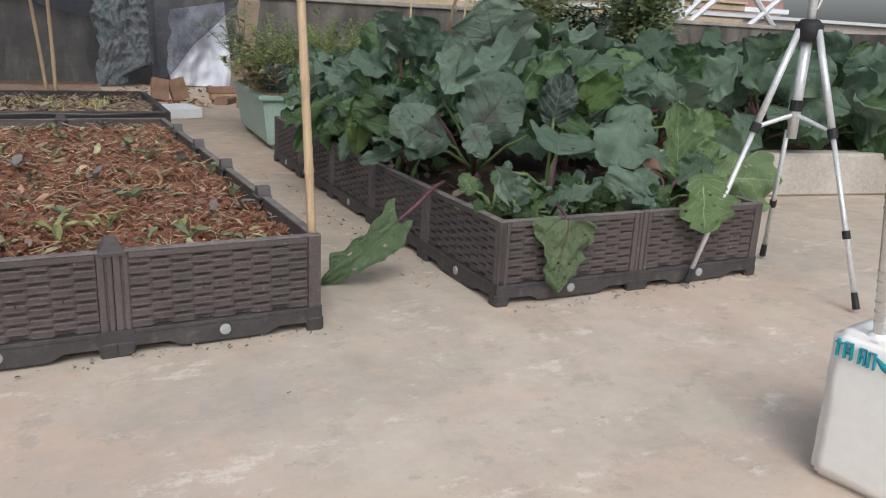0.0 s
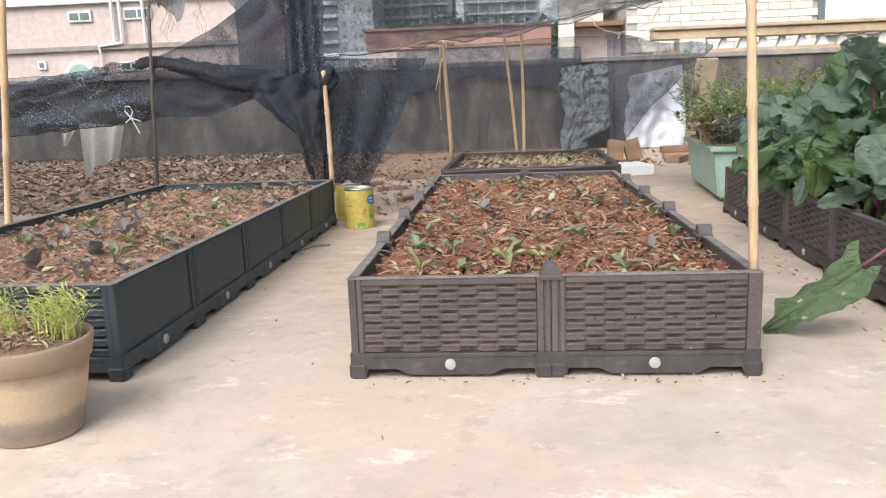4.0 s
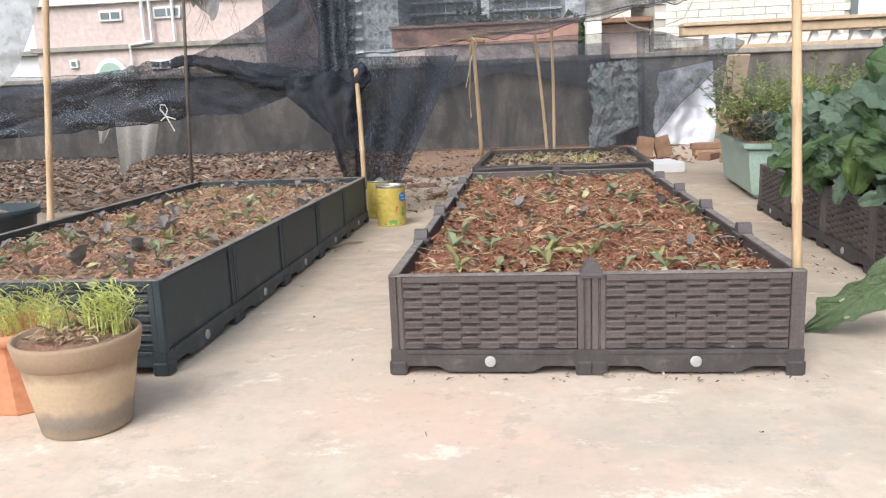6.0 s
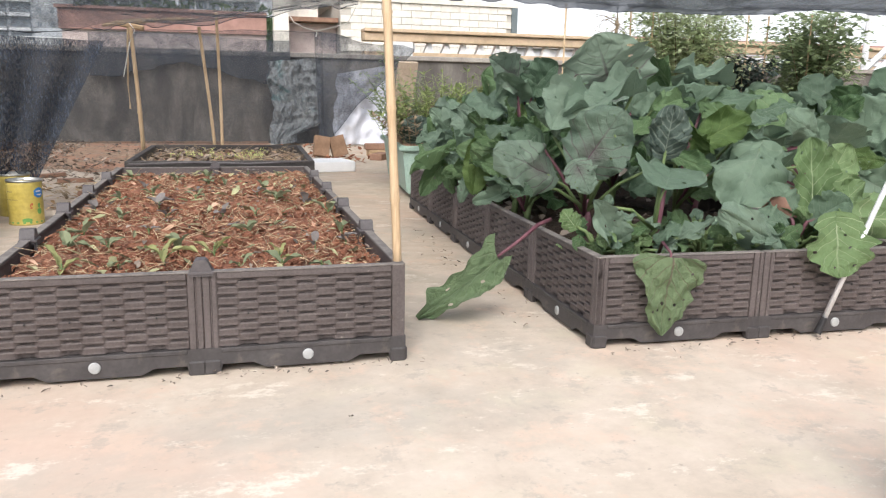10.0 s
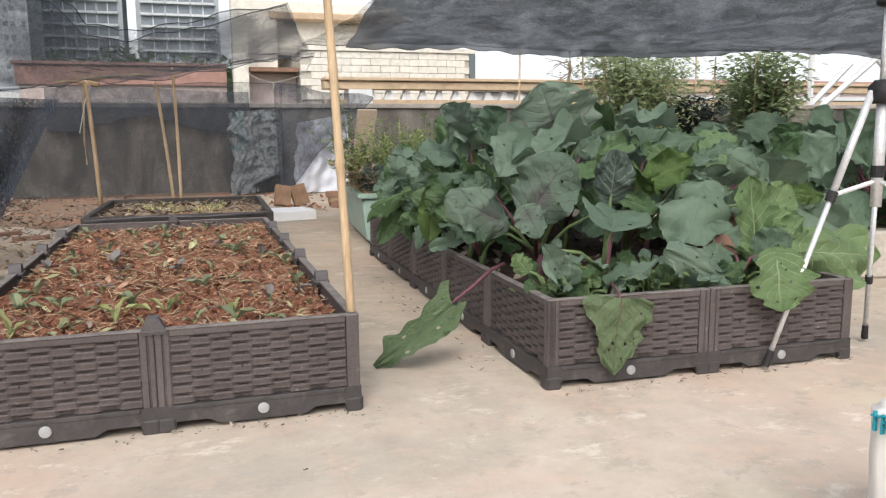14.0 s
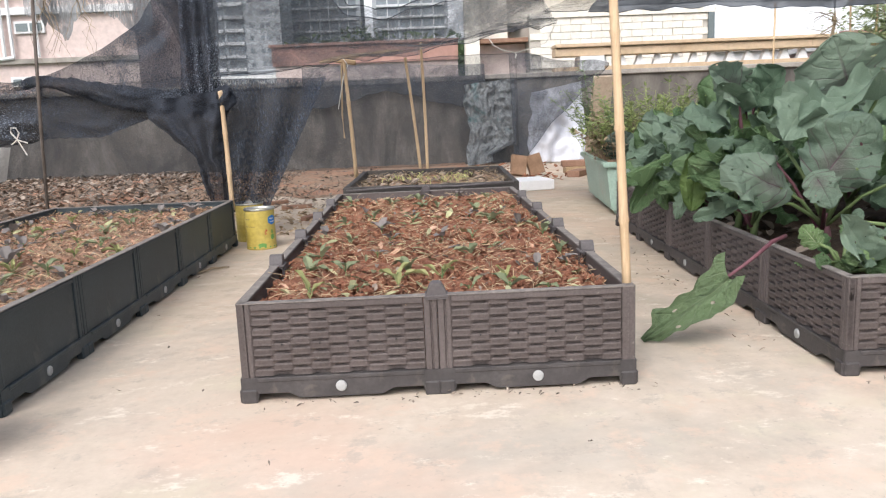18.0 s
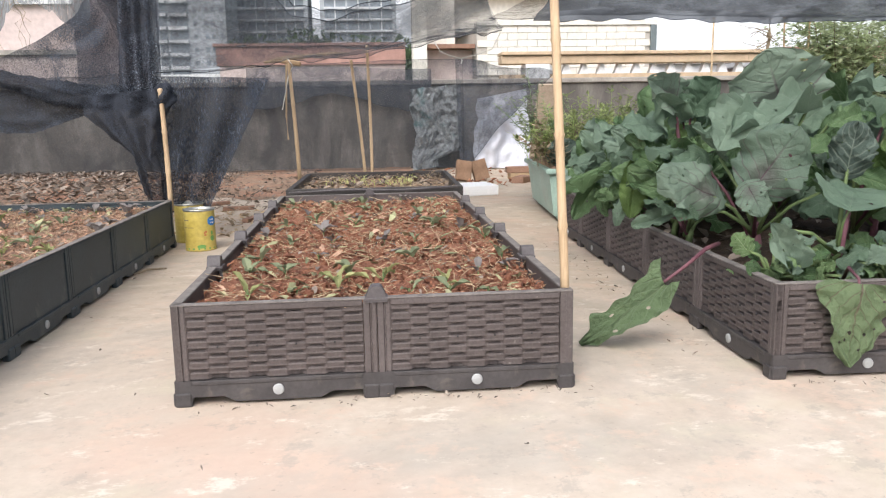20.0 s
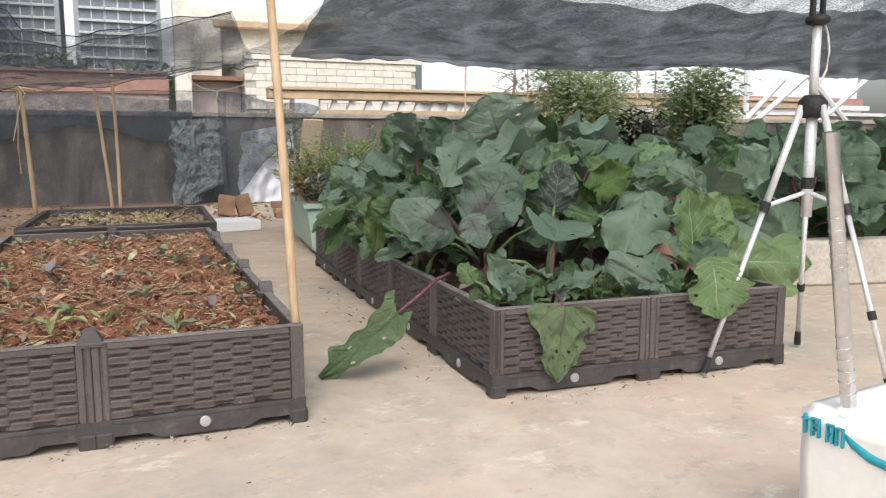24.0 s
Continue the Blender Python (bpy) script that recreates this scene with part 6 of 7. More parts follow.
def canopy_right(u, v):
    x = 1.25 + 6.5 * u + (0.55 * (1 - u) ** 4) * v
    y = 3.6 - 2.4 * v + 0.1 * math.sin(9 * u)
    z = 1.205 + 0.05 * u + 0.025 * math.sin(12 * u) + 0.56 * v - 0.13 * math.sin(math.pi * v) + 0.03 * nz(u * 9, v * 7, 8, 1.5)
    return (x, y, z)


def canopy_fold(u, v):
    x = 1.55 + 6.0 * u
    y = 3.62 - 1.2 * v + 0.1 * math.sin(9 * u)
    z = 1.215 + 0.05 * u + 0.025 * math.sin(12 * u + 0.4) + 0.24 * v + (0.08 * nz(u * 14, 1, 5, 1) + 0.03 * abs(math.sin(7 * u))) * v - 0.03 + 0.018 * nz(u * 45, v * 2, 6, 1) * (1 - v) + 0.012 * math.sin(16 * v + 6 * nz(u * 6, 0, 1, 1))
    return (x, y, z)


net("overhead_net", canopy_left, 60, 18, M["net_canopy"], "sagging black shade net overhead, open at its edge", hems=(0.0, 1.0))
net("overhead_net", canopy_inner, 60, 18, M["net_canopy"], "second layer of sagging black shade net overhead", hems=(1.0,))
net("overhead_net", canopy_right, 60, 18, M["net_light"], "thin grey shade net overhead", hems=(0.0, 1.0))
net("overhead_net", canopy_fold, 110, 12, M["net_fold"], "dark folded edge of the overhead shade net", hems=(0.0,))


def back_net(u, v):
    x = -7.5 + 8.95 * u
    top = 0.955 + 0.18 * max(0, u - 0.3) / 0.7 + 0.02 * math.sin(9 * u) + 0.02 * nz(u * 30, 0, 9, 1)
    z = top - v * (top - 0.03)
    return (x, 6.56 - 0.03 * math.sin(23 * u) * v - 0.05 * v, z)


net("wall_net", back_net, 90, 10, M["net_thin"], "thin grey shade net hung over the parapet wall", hems=(0.0,))


SWAG_TOP = [(-3.3, 0.68), (-2.76, 0.712), (-2.16, 0.756), (-1.77, 0.809), (-1.43, 0.85)]
SWAG_LOW = [(-3.3, 0.44), (-2.81, 0.448), (-2.27, 0.474), (-1.80, 0.505), (-1.48, 0.54)]


def valance(u, v):
    return (-0.81 + 1.96 * u, 6.968 - 0.03 * v - 0.02 * math.sin(23 * u) ** 2 * v, 1.09 + 0.02 * math.sin(5 * u) - v * (0.36 + 0.07 * math.sin(8 * u + 1) + 0.05 * nz(u * 12, 1, 1, 1)))


net("wall_net", valance, 50, 10, M["net_veil"], "dark net draped over the parapet in a loose scalloped edge", hems=(1.0,))


def swag(u, v):
    (x0, z0), (x1, z1) = along(SWAG_TOP, u), along(SWAG_LOW, u)
    f = 0.05 * nz(u * 9 + v * 3, v * 6 - u * 4, 1, 1) + 0.03 * math.sin(9 * v + 5 * u + 2 * nz(u * 4, v * 3, 3, 1))
    return (x0 + (x1 - x0) * v + 0.03 * nz(v * 6, u * 7, 1, 1), 2.40 + f, z0 + (z1 - z0) * v + 0.018 * nz(u * 22, v * 2, 3, 1))


TRI_TOP = [(-1.44, 0.80), (-1.21, 0.76), (-0.93, 0.66)]
TRI_LOW = [(-1.46, 0.547), (-1.17, 0.542), (-0.93, 0.622)]


def flap(u, v):
    (x0, z0), (x1, z1) = along(TRI_TOP, u), along(TRI_LOW, u)
    return (x0 + (x1 - x0) * v, 2.36 + 0.03 * nz(u * 6, v * 6, 2, 1), z0 + (z1 - z0) * v + 0.008 * nz(u * 18, v * 2, 5, 1))


ROLL = [(-1.50, 0.812), (-1.40, 0.823), (-1.24, 0.787), (-1.01, 0.725), (-0.78, 0.700), (-0.57, 0.690)]


def roll(u, v):
    x, z = along(ROLL, u)
    a = 2 * math.pi * v
    r = (0.020 + 0.034 * u) * (1 + 0.25 * math.sin(2 * a + 8 * u) + 0.5 * nz(u * 14, 2 * math.cos(a), 2 * math.sin(a), 1.0) + 0.3 * nz(u * 40, 4 * math.cos(a), 4 * math.sin(a), 1.0))
    return (x + 0.01 * nz(u * 9, 1, 1, 1), 2.30 + 0.8 * r * math.cos(a), z + 1.15 * r * math.sin(a))


FAN_EDGE = [(-1.40, 0.84), (-1.22, 0.906), (-1.036, 0.994), (-0.898, 1.084), (-0.80, 1.22), (-0.76, 1.34)]


def fan(u, v):
    x0, z0 = along(FAN_EDGE, v)
    x1, z1 = -0.56, 0.72 + 0.62 * v
    x0b, z0b = along(ROLL, 0.15 + 0.85 * u)
    x, z = x0 + (x1 - x0) * u, z0 + (z1 - z0) * u
    w = (1 - v) ** 2
    z = z * (1 - w) + z0b * w if u > 0.0 else z
    return (x + 0.012 * nz(u * 8, v * 8, 1, 1), 2.28 + 0.05 * math.sin(10 * u + 3 * v) * u + 0.03 * nz(u * 5, v * 5, 3, 1), z)


def strip_fold(u, v):
    x = -0.73 + 0.20 * u + 0.035 * v
    return (x + 0.012 * nz(u * 4, v * 7, 3, 1), 2.24 + 0.03 * math.sin(22 * u + 3 * v), 0.70 + 0.64 * v)


DROP_LEFT = [(-0.90, 0.70), (-0.886, 0.62), (-0.766, 0.506), (-0.673, 0.424), (-0.655, 0.32), (-0.625, 0.215)]
DROP_RIGHT = [(-0.475, 0.75), (-0.50, 0.645), (-0.535, 0.535), (-0.56, 0.43), (-0.525, 0.32), (-0.535, 0.215)]


def drop(u, v):
    (x0, z0), (x1, z1) = along(DROP_LEFT, v), along(DROP_RIGHT, v)
    g = 0.02 * math.sin(19 * u + 4 * v) + 0.016 * nz(u * 8, v * 9, 4, 1) + 0.006 * nz(u * 24, v * 20, 4, 1) - 0.03 * math.sin(math.pi * u)
    return (x0 + (x1 - x0) * u + 0.012 * nz(v * 14, u * 3, 5, 1), 2.215 + g, z0 + (z1 - z0) * u)


def knot(u, v):
    a, b = 2 * math.pi * u, math.pi * v
    r = 0.040 * (1 + 0.35 * math.sin(3 * a + 4 * b) + 0.3 * nz(u * 6, v * 6, 1, 1))
    return (-0.500 + r * math.cos(a) * math.sin(b), 2.18 + r * math.sin(a) * math.sin(b), 0.705 + 0.062 * math.cos(b))


def side_curtain(u, v):
    x = -0.57 + 0.53 * u * (1 - 0.62 * v)
    z = 0.80 - 0.01 * u - v * (0.62 + 0.03 * math.sin(9 * u))
    return (x, 2.26 + 0.12 * u + 0.02 * math.sin(17 * u), z)


NEAR_EDGE = [(-2.05, 0.60), (-1.93, 0.655), (-1.78, 0.773), (-1.70, 0.93), (-1.646, 1.058), (-1.585, 1.142), (-1.50, 1.30)]


def near_left(u, v):
    x1, z1 = along(NEAR_EDGE, v)
    x0, z0 = -2.75, 1.33 * v
    return (x0 + (x1 - x0) * u, 1.5 + 0.03 * math.sin(11 * u + 2 * v), z0 + (z1 - z0) * u + 0.01 * nz(u * 9, v * 9, 1, 1))


net("hanging_net", swag, 90, 24, M["net"], "black shade net hanging in a loose crumpled swag", hems=(1.0,))
t = net("hanging_net", fan, 36, 24, M["net_open"], "black shade net pulled up in a fan towards the corner stake")
part("flap", sheet(flap, 24, 12), M["net_open"], t, "loose lower flap of the net", smooth=True)
part("rolled_edge", sheet(roll, 60, 20), M["net_open"], t, "rolled dark edge of the net", smooth=True)
t = thing("gathered_net", pose(0, 0, 0), "black shade net gathered in a bundle on a bamboo stake", "shade net", "shade nets")
part("netting", sheet(drop, 44, 44), M["net_dense"], t, smooth=True)
part("upper_fold", sheet(strip_fold, 24, 18), M["net"], t, "vertical fold of doubled net", smooth=True)
part("knot", sheet(knot, 24, 12), M["net_dense"], t, "knotted net round the stake", smooth=True)
for k in range(4):
    z = 0.30 + 0.11 * k
    part("tie", tube([(-0.545, 2.205, z), (-0.52, 2.175, z + 0.02), (-0.50, 2.19, z + 0.05), (-0.535, 2.215, z + 0.075)], 0.0022, 5), M["rubber"], t, "thin black tie wire")
net("hanging_net", side_curtain, 28, 14, M["net_curtain"], "thin black net hanging to the ground beside the tins", hems=(1.0,))
net("hanging_net", near_left, 14, 14, M["net_grey"], "pale thin net hanging at the roof's side")


def tatter(u, v):
    low = 1.10 + 0.05 * math.sin(11 * u + 1.0) + 0.07 * nz(u * 7, 0, 2, 1) + 0.04 * nz(u * 31, 0, 5, 1) + 0.10 * max(0.0, u - 0.75)
    return (-1.49 + 0.60 * u + 0.02 * v * math.sin(14 * u), 2.36 + 0.04 * math.sin(19 * u + 2 * v) + 0.02 * nz(u * 6, v * 6, 4, 1), 1.62 + (low - 1.62) * v)


net("hanging_net", tatter, 60, 16, M["net_tatter"], "ragged pale grey net remnant hanging beside the steel rod")

rng = random.Random(12)
bm = bmesh.new()
for k in range(12):
    x = -1.45 + rng.uniform(-0.05, 0.35)
    p = [Vector((x, 2.3, 1.3))]
    for q in range(7):
        p.append(p[-1] + Vector((rng.uniform(-0.045, 0.05), rng.uniform(-0.02, 0.02), -0.05 + rng.uniform(-0.03, 0.03))))
    tube(p, [0.002, 0.0019, 0.0018, 0.0016, 0.0014, 0.0012, 0.001, 0.0008], 4, bm)
solid("dry_vine", bm, M["brownfern"], "tangle of dry vine twigs caught in the net", "vine", "stuff")
bm = tube([(-1.535, 2.33, 0.470), (-1.572, 2.33, 0.545), (-1.602, 2.33, 0.585), (-1.598, 2.33, 0.607), (-1.575, 2.33, 0.606), (-1.562, 2.33, 0.580), (-1.578, 2.33, 0.545), (-1.605, 2.33, 0.525)], 0.0035, 5)
tube([(-1.578, 2.33, 0.548), (-1.55, 2.325, 0.540), (-1.525, 2.33, 0.530)], 0.0035, 5, bm)
solid("string_tie", bm, M["string"], "white string tied in a loop on the net", "string")
bm = tube([(0.88, 3.50, 1.05), (0.915, 3.50, 0.995), (0.974, 3.50, 0.965), (1.052, 3.50, 0.946), (1.147, 3.50, 0.969), (1.253, 3.50, 1.003), (1.31, 3.50, 1.11)], 0.0035, 5)
tube([(1.052, 3.50, 0.950), (1.056, 3.495, 0.932), (1.050, 3.495, 0.912)], 0.005, 5, bm)
solid("string", bm, M["string"], "white string hanging between the nets", "string")
bm = tube([(-0.20, 3.5, 0.935), (-0.06, 3.49, 0.955), (0.10, 3.5, 0.975)], [0.010, 0.022, 0.012], 6)
tube([(0.10, 3.5, 0.975), (0.24, 3.49, 0.985), (0.34, 3.5, 0.985)], [0.010, 0.013, 0.006], 6, bm)
solid("tied_sheet", bm, M["wood"], "pale rolled strip tied on top of the stakes", "strip")
bm = tube([(-0.06, 3.48, 0.93), (-0.075, 3.47, 0.6), (-0.07, 3.47, 0.45)], 0.006, 5)
solid("hanging_strip", bm, M["straw"], "dry strip hanging from the bamboo stake", "strip")


# ---- plastic sheets, bricks and planks by the wall ----
def foil(u, v):
    right = 0.54 - 0.26 * max(0.0, min(1.0, (v - 0.80) / 0.12))
    x = 0.91 + right * u + 0.035 * nz(v * 7, 1, 0, 1) * (1 - u) + 0.05 * max(0.0, math.sin(7 * v - 2.4)) * (1 - u) ** 3
    z = 0.85 + 0.05 * u - 0.86 * v + 0.03 * nz(u * 6, 2, 2, 1) * (1 - v)
    out = 0.30 * max(0, v - 0.75) ** 1.2
    return (x, 6.80 - 0.10 * v - out + 0.03 * math.sin(11 * u + 3 * v) + 0.06 * nz(u * 5, v * 6, 3, 1) + 0.07 * abs(nz(u * 9, v * 9, 5, 1)) + 0.05 * abs(nz(u * 22, v * 22, 8, 1)), max(0.012, z))


def foil2(u, v):
    x = 1.62 + 0.54 * u - 0.08 * v * (1 - u) + 0.04 * nz(v * 5, u * 2, 4, 1) * (1 - u)
    z = 0.74 - 0.73 * v + 0.10 * u * (1 - v)
    return (x, 6.74 - 0.16 * v + 0.05 * math.sin(8 * u + 4 * v) + 0.06 * nz(u * 6, v * 6, 8, 1), max(0.012, z))


def veil(u, v):
    low = 0.03 + 1.24 * max(0.0, u - 0.08) if u < 0.4 else 0.427 + 0.93 * (u - 0.4)
    top = 1.14 - 0.14 * u + 0.02 * math.sin(9 * u)
    return (1.36 + 1.04 * u + 0.04 * v * (1 - u), 6.52 + 0.025 * math.sin(20 * u) + 0.03 * nz(u * 9, v * 9, 2, 1), top - v * (top - low))


t = thing("plastic_sheet", pose(0, 0, 0), "crumpled silver-green plastic sheet hung on the wall", "plastic sheet")
part("film", sheet(foil, 64, 72), M["sheet"], t, smooth=True)
t = thing("plastic_sheet", pose(0, 0, 0), "shiny white plastic sheet bunched against the wall", "plastic sheet")
part("film", sheet(foil2, 30, 30), M["white_sheet"], t, smooth=True)
net("hanging_net", veil, 36, 20, M["net_veil"], "grey net corner hanging over the plastic sheets", hems=(1.0,))
for k, (x, y, a, b) in enumerate(((1.27, 5.20, 70, 10), (1.42, 5.25, 80, -14))):
    br = thing("brick", pose(x, y, 0.095, a, b, 8), "dark brown brick leaning upright by the sheet", "brick", "loose bricks")
    part("brick_body", boxed(-0.068, 0.068, -0.09, 0.09, -0.025, 0.025, 0.004), M["carton"], br)
for k, (x, y, z, a) in enumerate(((1.82, 5.35, 0.0, 4), (1.80, 5.37, 0.056, -3), (2.15, 5.40, 0.0, 12), (1.75, 5.0, 0.0, 60), (1.9, 4.7, 0.0, 20))):
    br = thing("brick", pose(x, y, z, 0, 0, a), "weathered brick lying by the wall", "brick", "loose bricks")
    part("brick_body", boxed(-0.12, 0.12, -0.055, 0.055, 0.0, 0.054, 0.004), M["brick_red"] if k % 2 else M["wood"], br)
for k, (x, y, a) in enumerate(((-0.42, 3.55, 8), (-0.62, 3.85, 40), (-0.25, 3.0, 70))):
    pk = thing("plank", pose(x, y, 0.0, 0, 0, a), "short weathered plank lying on the ground", "plank", "loose planks")
    part("board", boxed(-0.10, 0.10, -0.022, 0.022, 0.0, 0.025, 0.004), M["brick_red"], pk)
pk = thing("plank", pose(2.15, 6.2, 0.0, 18, 0, 10), "pale board leaning against the wall", "plank", "loose planks")
part("board", boxed(-0.10, 0.10, -0.02, 0.02, 0.0, 0.90, 0.004), M["pale_board"], pk)
tw = tube([(-0.50, 1.46, 0.006), (-0.46, 1.52, 0.012), (-0.40, 1.565, 0.006)], [0.004, 0.005, 0.003], 6)
solid("twig", tw, M["brownfern"], "dry twig lying on the concrete", "twig")
rg = thing("rag", pose(-2.09, 2.75, 0.0), "pale grey cloth hanging from the net behind the planter", "cloth")
part("cloth", sheet(lambda u, v: (0.26 * u - 0.05 * v * u, 0.018 * math.sin(13 * u) * (1 + v), 0.53 - 0.03 * u - v * (0.33 - 0.15 * u ** 0.6)), 20, 12), M["rag"], rg, smooth=True)
part("cord", tube([(0.02, 0.0, 0.52), (0.03, -0.2, 0.60), (0.04, -0.35, 0.64)], 0.003, 5), M["string"], rg)
part("cloth_corner", sheet(lambda u, v: (-0.11 + 0.085 * u * (1 - 0.75 * v), 0.01 * math.sin(9 * u), 0.50 - 0.10 * v), 8, 6), M["rag"], rg, "torn corner of the cloth", smooth=True)
wl = thing("plastic_scrap", pose(0.145, -0.60, 0.0), "scrap of white plastic lying on the floor", "scrap")
part("scrap", sheet(lambda u, v: (-0.04 + 0.08 * u, -0.04 + 0.08 * v, 0.006 + 0.008 * nz(u * 4, v * 4, 0, 1)), 8, 8), M["foam"], wl, smooth=True)

# ---- soil and dead leaves behind the beds ----
dirt = sheet(lambda u, v: (-9 + 8.1 * u, 2.75 + 4.2 * v + 0.25 * nz(u * 12, 0, 4, 1) * (1 - v), 0.006 + 0.06 * min(1, 4 * v) * min(1, 6 * (1 - u)) * (0.6 + 0.5 * nz(u * 20, v * 10, 1, 1))), 90, 45)
solid("dirt_patch", dirt, M["soil_dry"], "dry brown dirt spread along the wall", "dirt", "stuff", True)
scatter("leaf_litter", pose(0, 0, 0), (-6.5, -1.45, 2.3, 6.8), 0.055, 9000, "flake", M["litter"], "pile of dry dead leaves along the wall", 5, (0.022, 0.075), "dead leaves")
scatter("leaf_litter", pose(0, 0, 0), (-1.45, -0.78, 2.5, 6.8), 0.03, 1300, "flake", M["litter"], "scattered dry leaves on the dirt", 6, (0.02, 0.06), "dead leaves")
dirt = sheet(lambda u, v: (-0.95 + 1.85 * u, 4.3 + 2.66 * v + 0.4 * nz(u * 5, 0, 6, 1) * (1 - v), 0.004 + 0.03 * min(1, 3 * v) * (0.6 + 0.5 * nz(u * 9, v * 9, 1, 1))), 40, 40)
solid("dirt_patch", dirt, M["soil_dry"], "thin brown dirt against the wall's foot", "dirt", "stuff", True)
scatter("leaf_litter", pose(0, 0, 0), (-0.85, 0.0, 3.4, 6.9), 0.012, 760, "flake", M["litter"], "thin scatter of dry leaves towards the wall", 13, (0.015, 0.05), "dead leaves")
scatter("leaf_litter", pose(0, 0, 0), (-0.78, 0.0, 2.35, 3.4), 0.003, 330, "flake", M["straw"], "stray dry leaves on the concrete", 12, (0.012, 0.05), "dead leaves")
scatter("debris", pose(0, 0, 0), (1.0, 2.4, 4.6, 6.8), 0.01, 160, "flake", M["chip"], "broken bark and crumbs near the wall", 7, (0.03, 0.09), "debris")
scatter("crumbs", pose(0, 0, 0), (-1.2, 2.6, -1.4, 1.5), 0.0, 40, "flake", M["litter"], "small dark crumbs on the concrete", 8, (0.006, 0.018), "debris")
scatter("crumbs", pose(0, 0, 0), (1.34, 2.2, -0.085, -0.035), 0.0, 60, "flake", M["litter"], "soil crumbs along the planter's foot", 9, (0.005, 0.014), "debris")

scatter("crumbs", pose(0, 0, 0), (-0.02, 0.90, -0.045, -0.008), 0.0, 70, "flake", M["litter"], "soil crumbs along the brown planter's foot", 10, (0.004, 0.013), "debris")
scatter("crumbs", pose(0, 0, 0), (1.20, 1.30, 0.1, 1.9), 0.0, 70, "flake", M["litter"], "soil crumbs beside the cabbage planter", 11, (0.005, 0.016), "debris")

# clods of red earth
cl = bmesh.new()
rc = random.Random(77)
for k in range(2400):
    r = 0.004 + 0.016 * rc.random() ** 2.2
    bmesh.ops.create_icosphere(cl, subdivisions=1, radius=r, matrix=Matrix.Translation((rc.uniform(0.03, 0.83), rc.uniform(0.03, 2.1), 0.185 + rc.uniform(-0.004, 0.008))) @ Matrix.Rotation(rc.uniform(0, 3), 4, "Z") @ Matrix.Diagonal((1, rc.uniform(0.6, 1), rc.uniform(0.5, 0.8), 1)))
for v in cl.verts:
    v.co += 0.003 * Vector((nz(v.co.x, v.co.y, v.co.z, 130), nz(v.co.x, v.co.y, v.co.z + 3, 130), nz(v.co.x, v.co.y, v.co.z + 7, 130)))
solid("clods", cl, M["soil"], "small clods of red earth on the bed", "soil", "stuff", True, mA)

# mulch in the beds
RA = (0.03, 2 * WX - 0.03, 0.03, 5 * CY - 0.05)
scatter("mulch", mA, RA, 0.186, 5600, "flake", M["chip"], "red-brown bark chips and crumbs on the soil", 21, (0.004, 0.014))
scatter("straw", mA, RA, 0.190, 2500, "straw", M["straw"], "bits of dry straw on the red soil", 22, (0.008, 0.038), "straw")
scatter("mulch", mA, RA, 0.188, 380, "flake", M["litter"], "dry leaf scraps on the red soil", 28, (0.006, 0.026))
scatter("leaf_scraps", mA, RA, 0.190, 110, "flake", M["chip_dry"], "larger pale dry leaf pieces on the red soil", 44, (0.018, 0.050), "mulch")
scatter("leaf_scraps", mA, RA, 0.188, 200, "flake", M["scrap_green"], "wilted green-brown leaf scraps on the red soil", 41, (0.016, 0.046), "mulch")
scatter("straw", mA, RA, 0.196, 110, "straw", M["straw"], "longer dry stalks on the red soil", 42, (0.05, 0.12), "straw")
scatter("mulch", mC, RA, 0.182, 8500, "flake", M["chip_dry"], "red-brown crumbs on the dry soil", 29, (0.005, 0.018))
scatter("mulch", mC, RA, 0.182, 750, "flake", M["litter"], "dry leaf scraps on the soil", 23, (0.008, 0.030))
scatter("leaf_scraps", mC, RA, 0.188, 150, "flake", M["scrap_green"], "wilted leaf scraps on the dry soil", 43, (0.018, 0.045), "mulch")
scatter("straw", mC, RA, 0.19, 900, "straw", M["straw"], "bits of dry straw on the soil", 24, (0.01, 0.06), "straw")
scatter("mulch", mK, (0.02, 0.84, 0.04, 1.06), 0.2, 500, "flake", M["litter"], "dry leaf scraps in the board bed", 25, (0.02, 0.06))
scatter("straw", mK, (0.02, 0.84, 0.04, 1.06), 0.205, 300, "straw", M["straw"], "dry grass in the board bed", 26, (0.04, 0.13), "straw")
scatter("mulch", mB, (0.03, 0.83, 0.03, 2.1), 0.178, 140, "flake", M["litter"], "dead leaf scraps under the cabbages", 27, (0.02, 0.07))


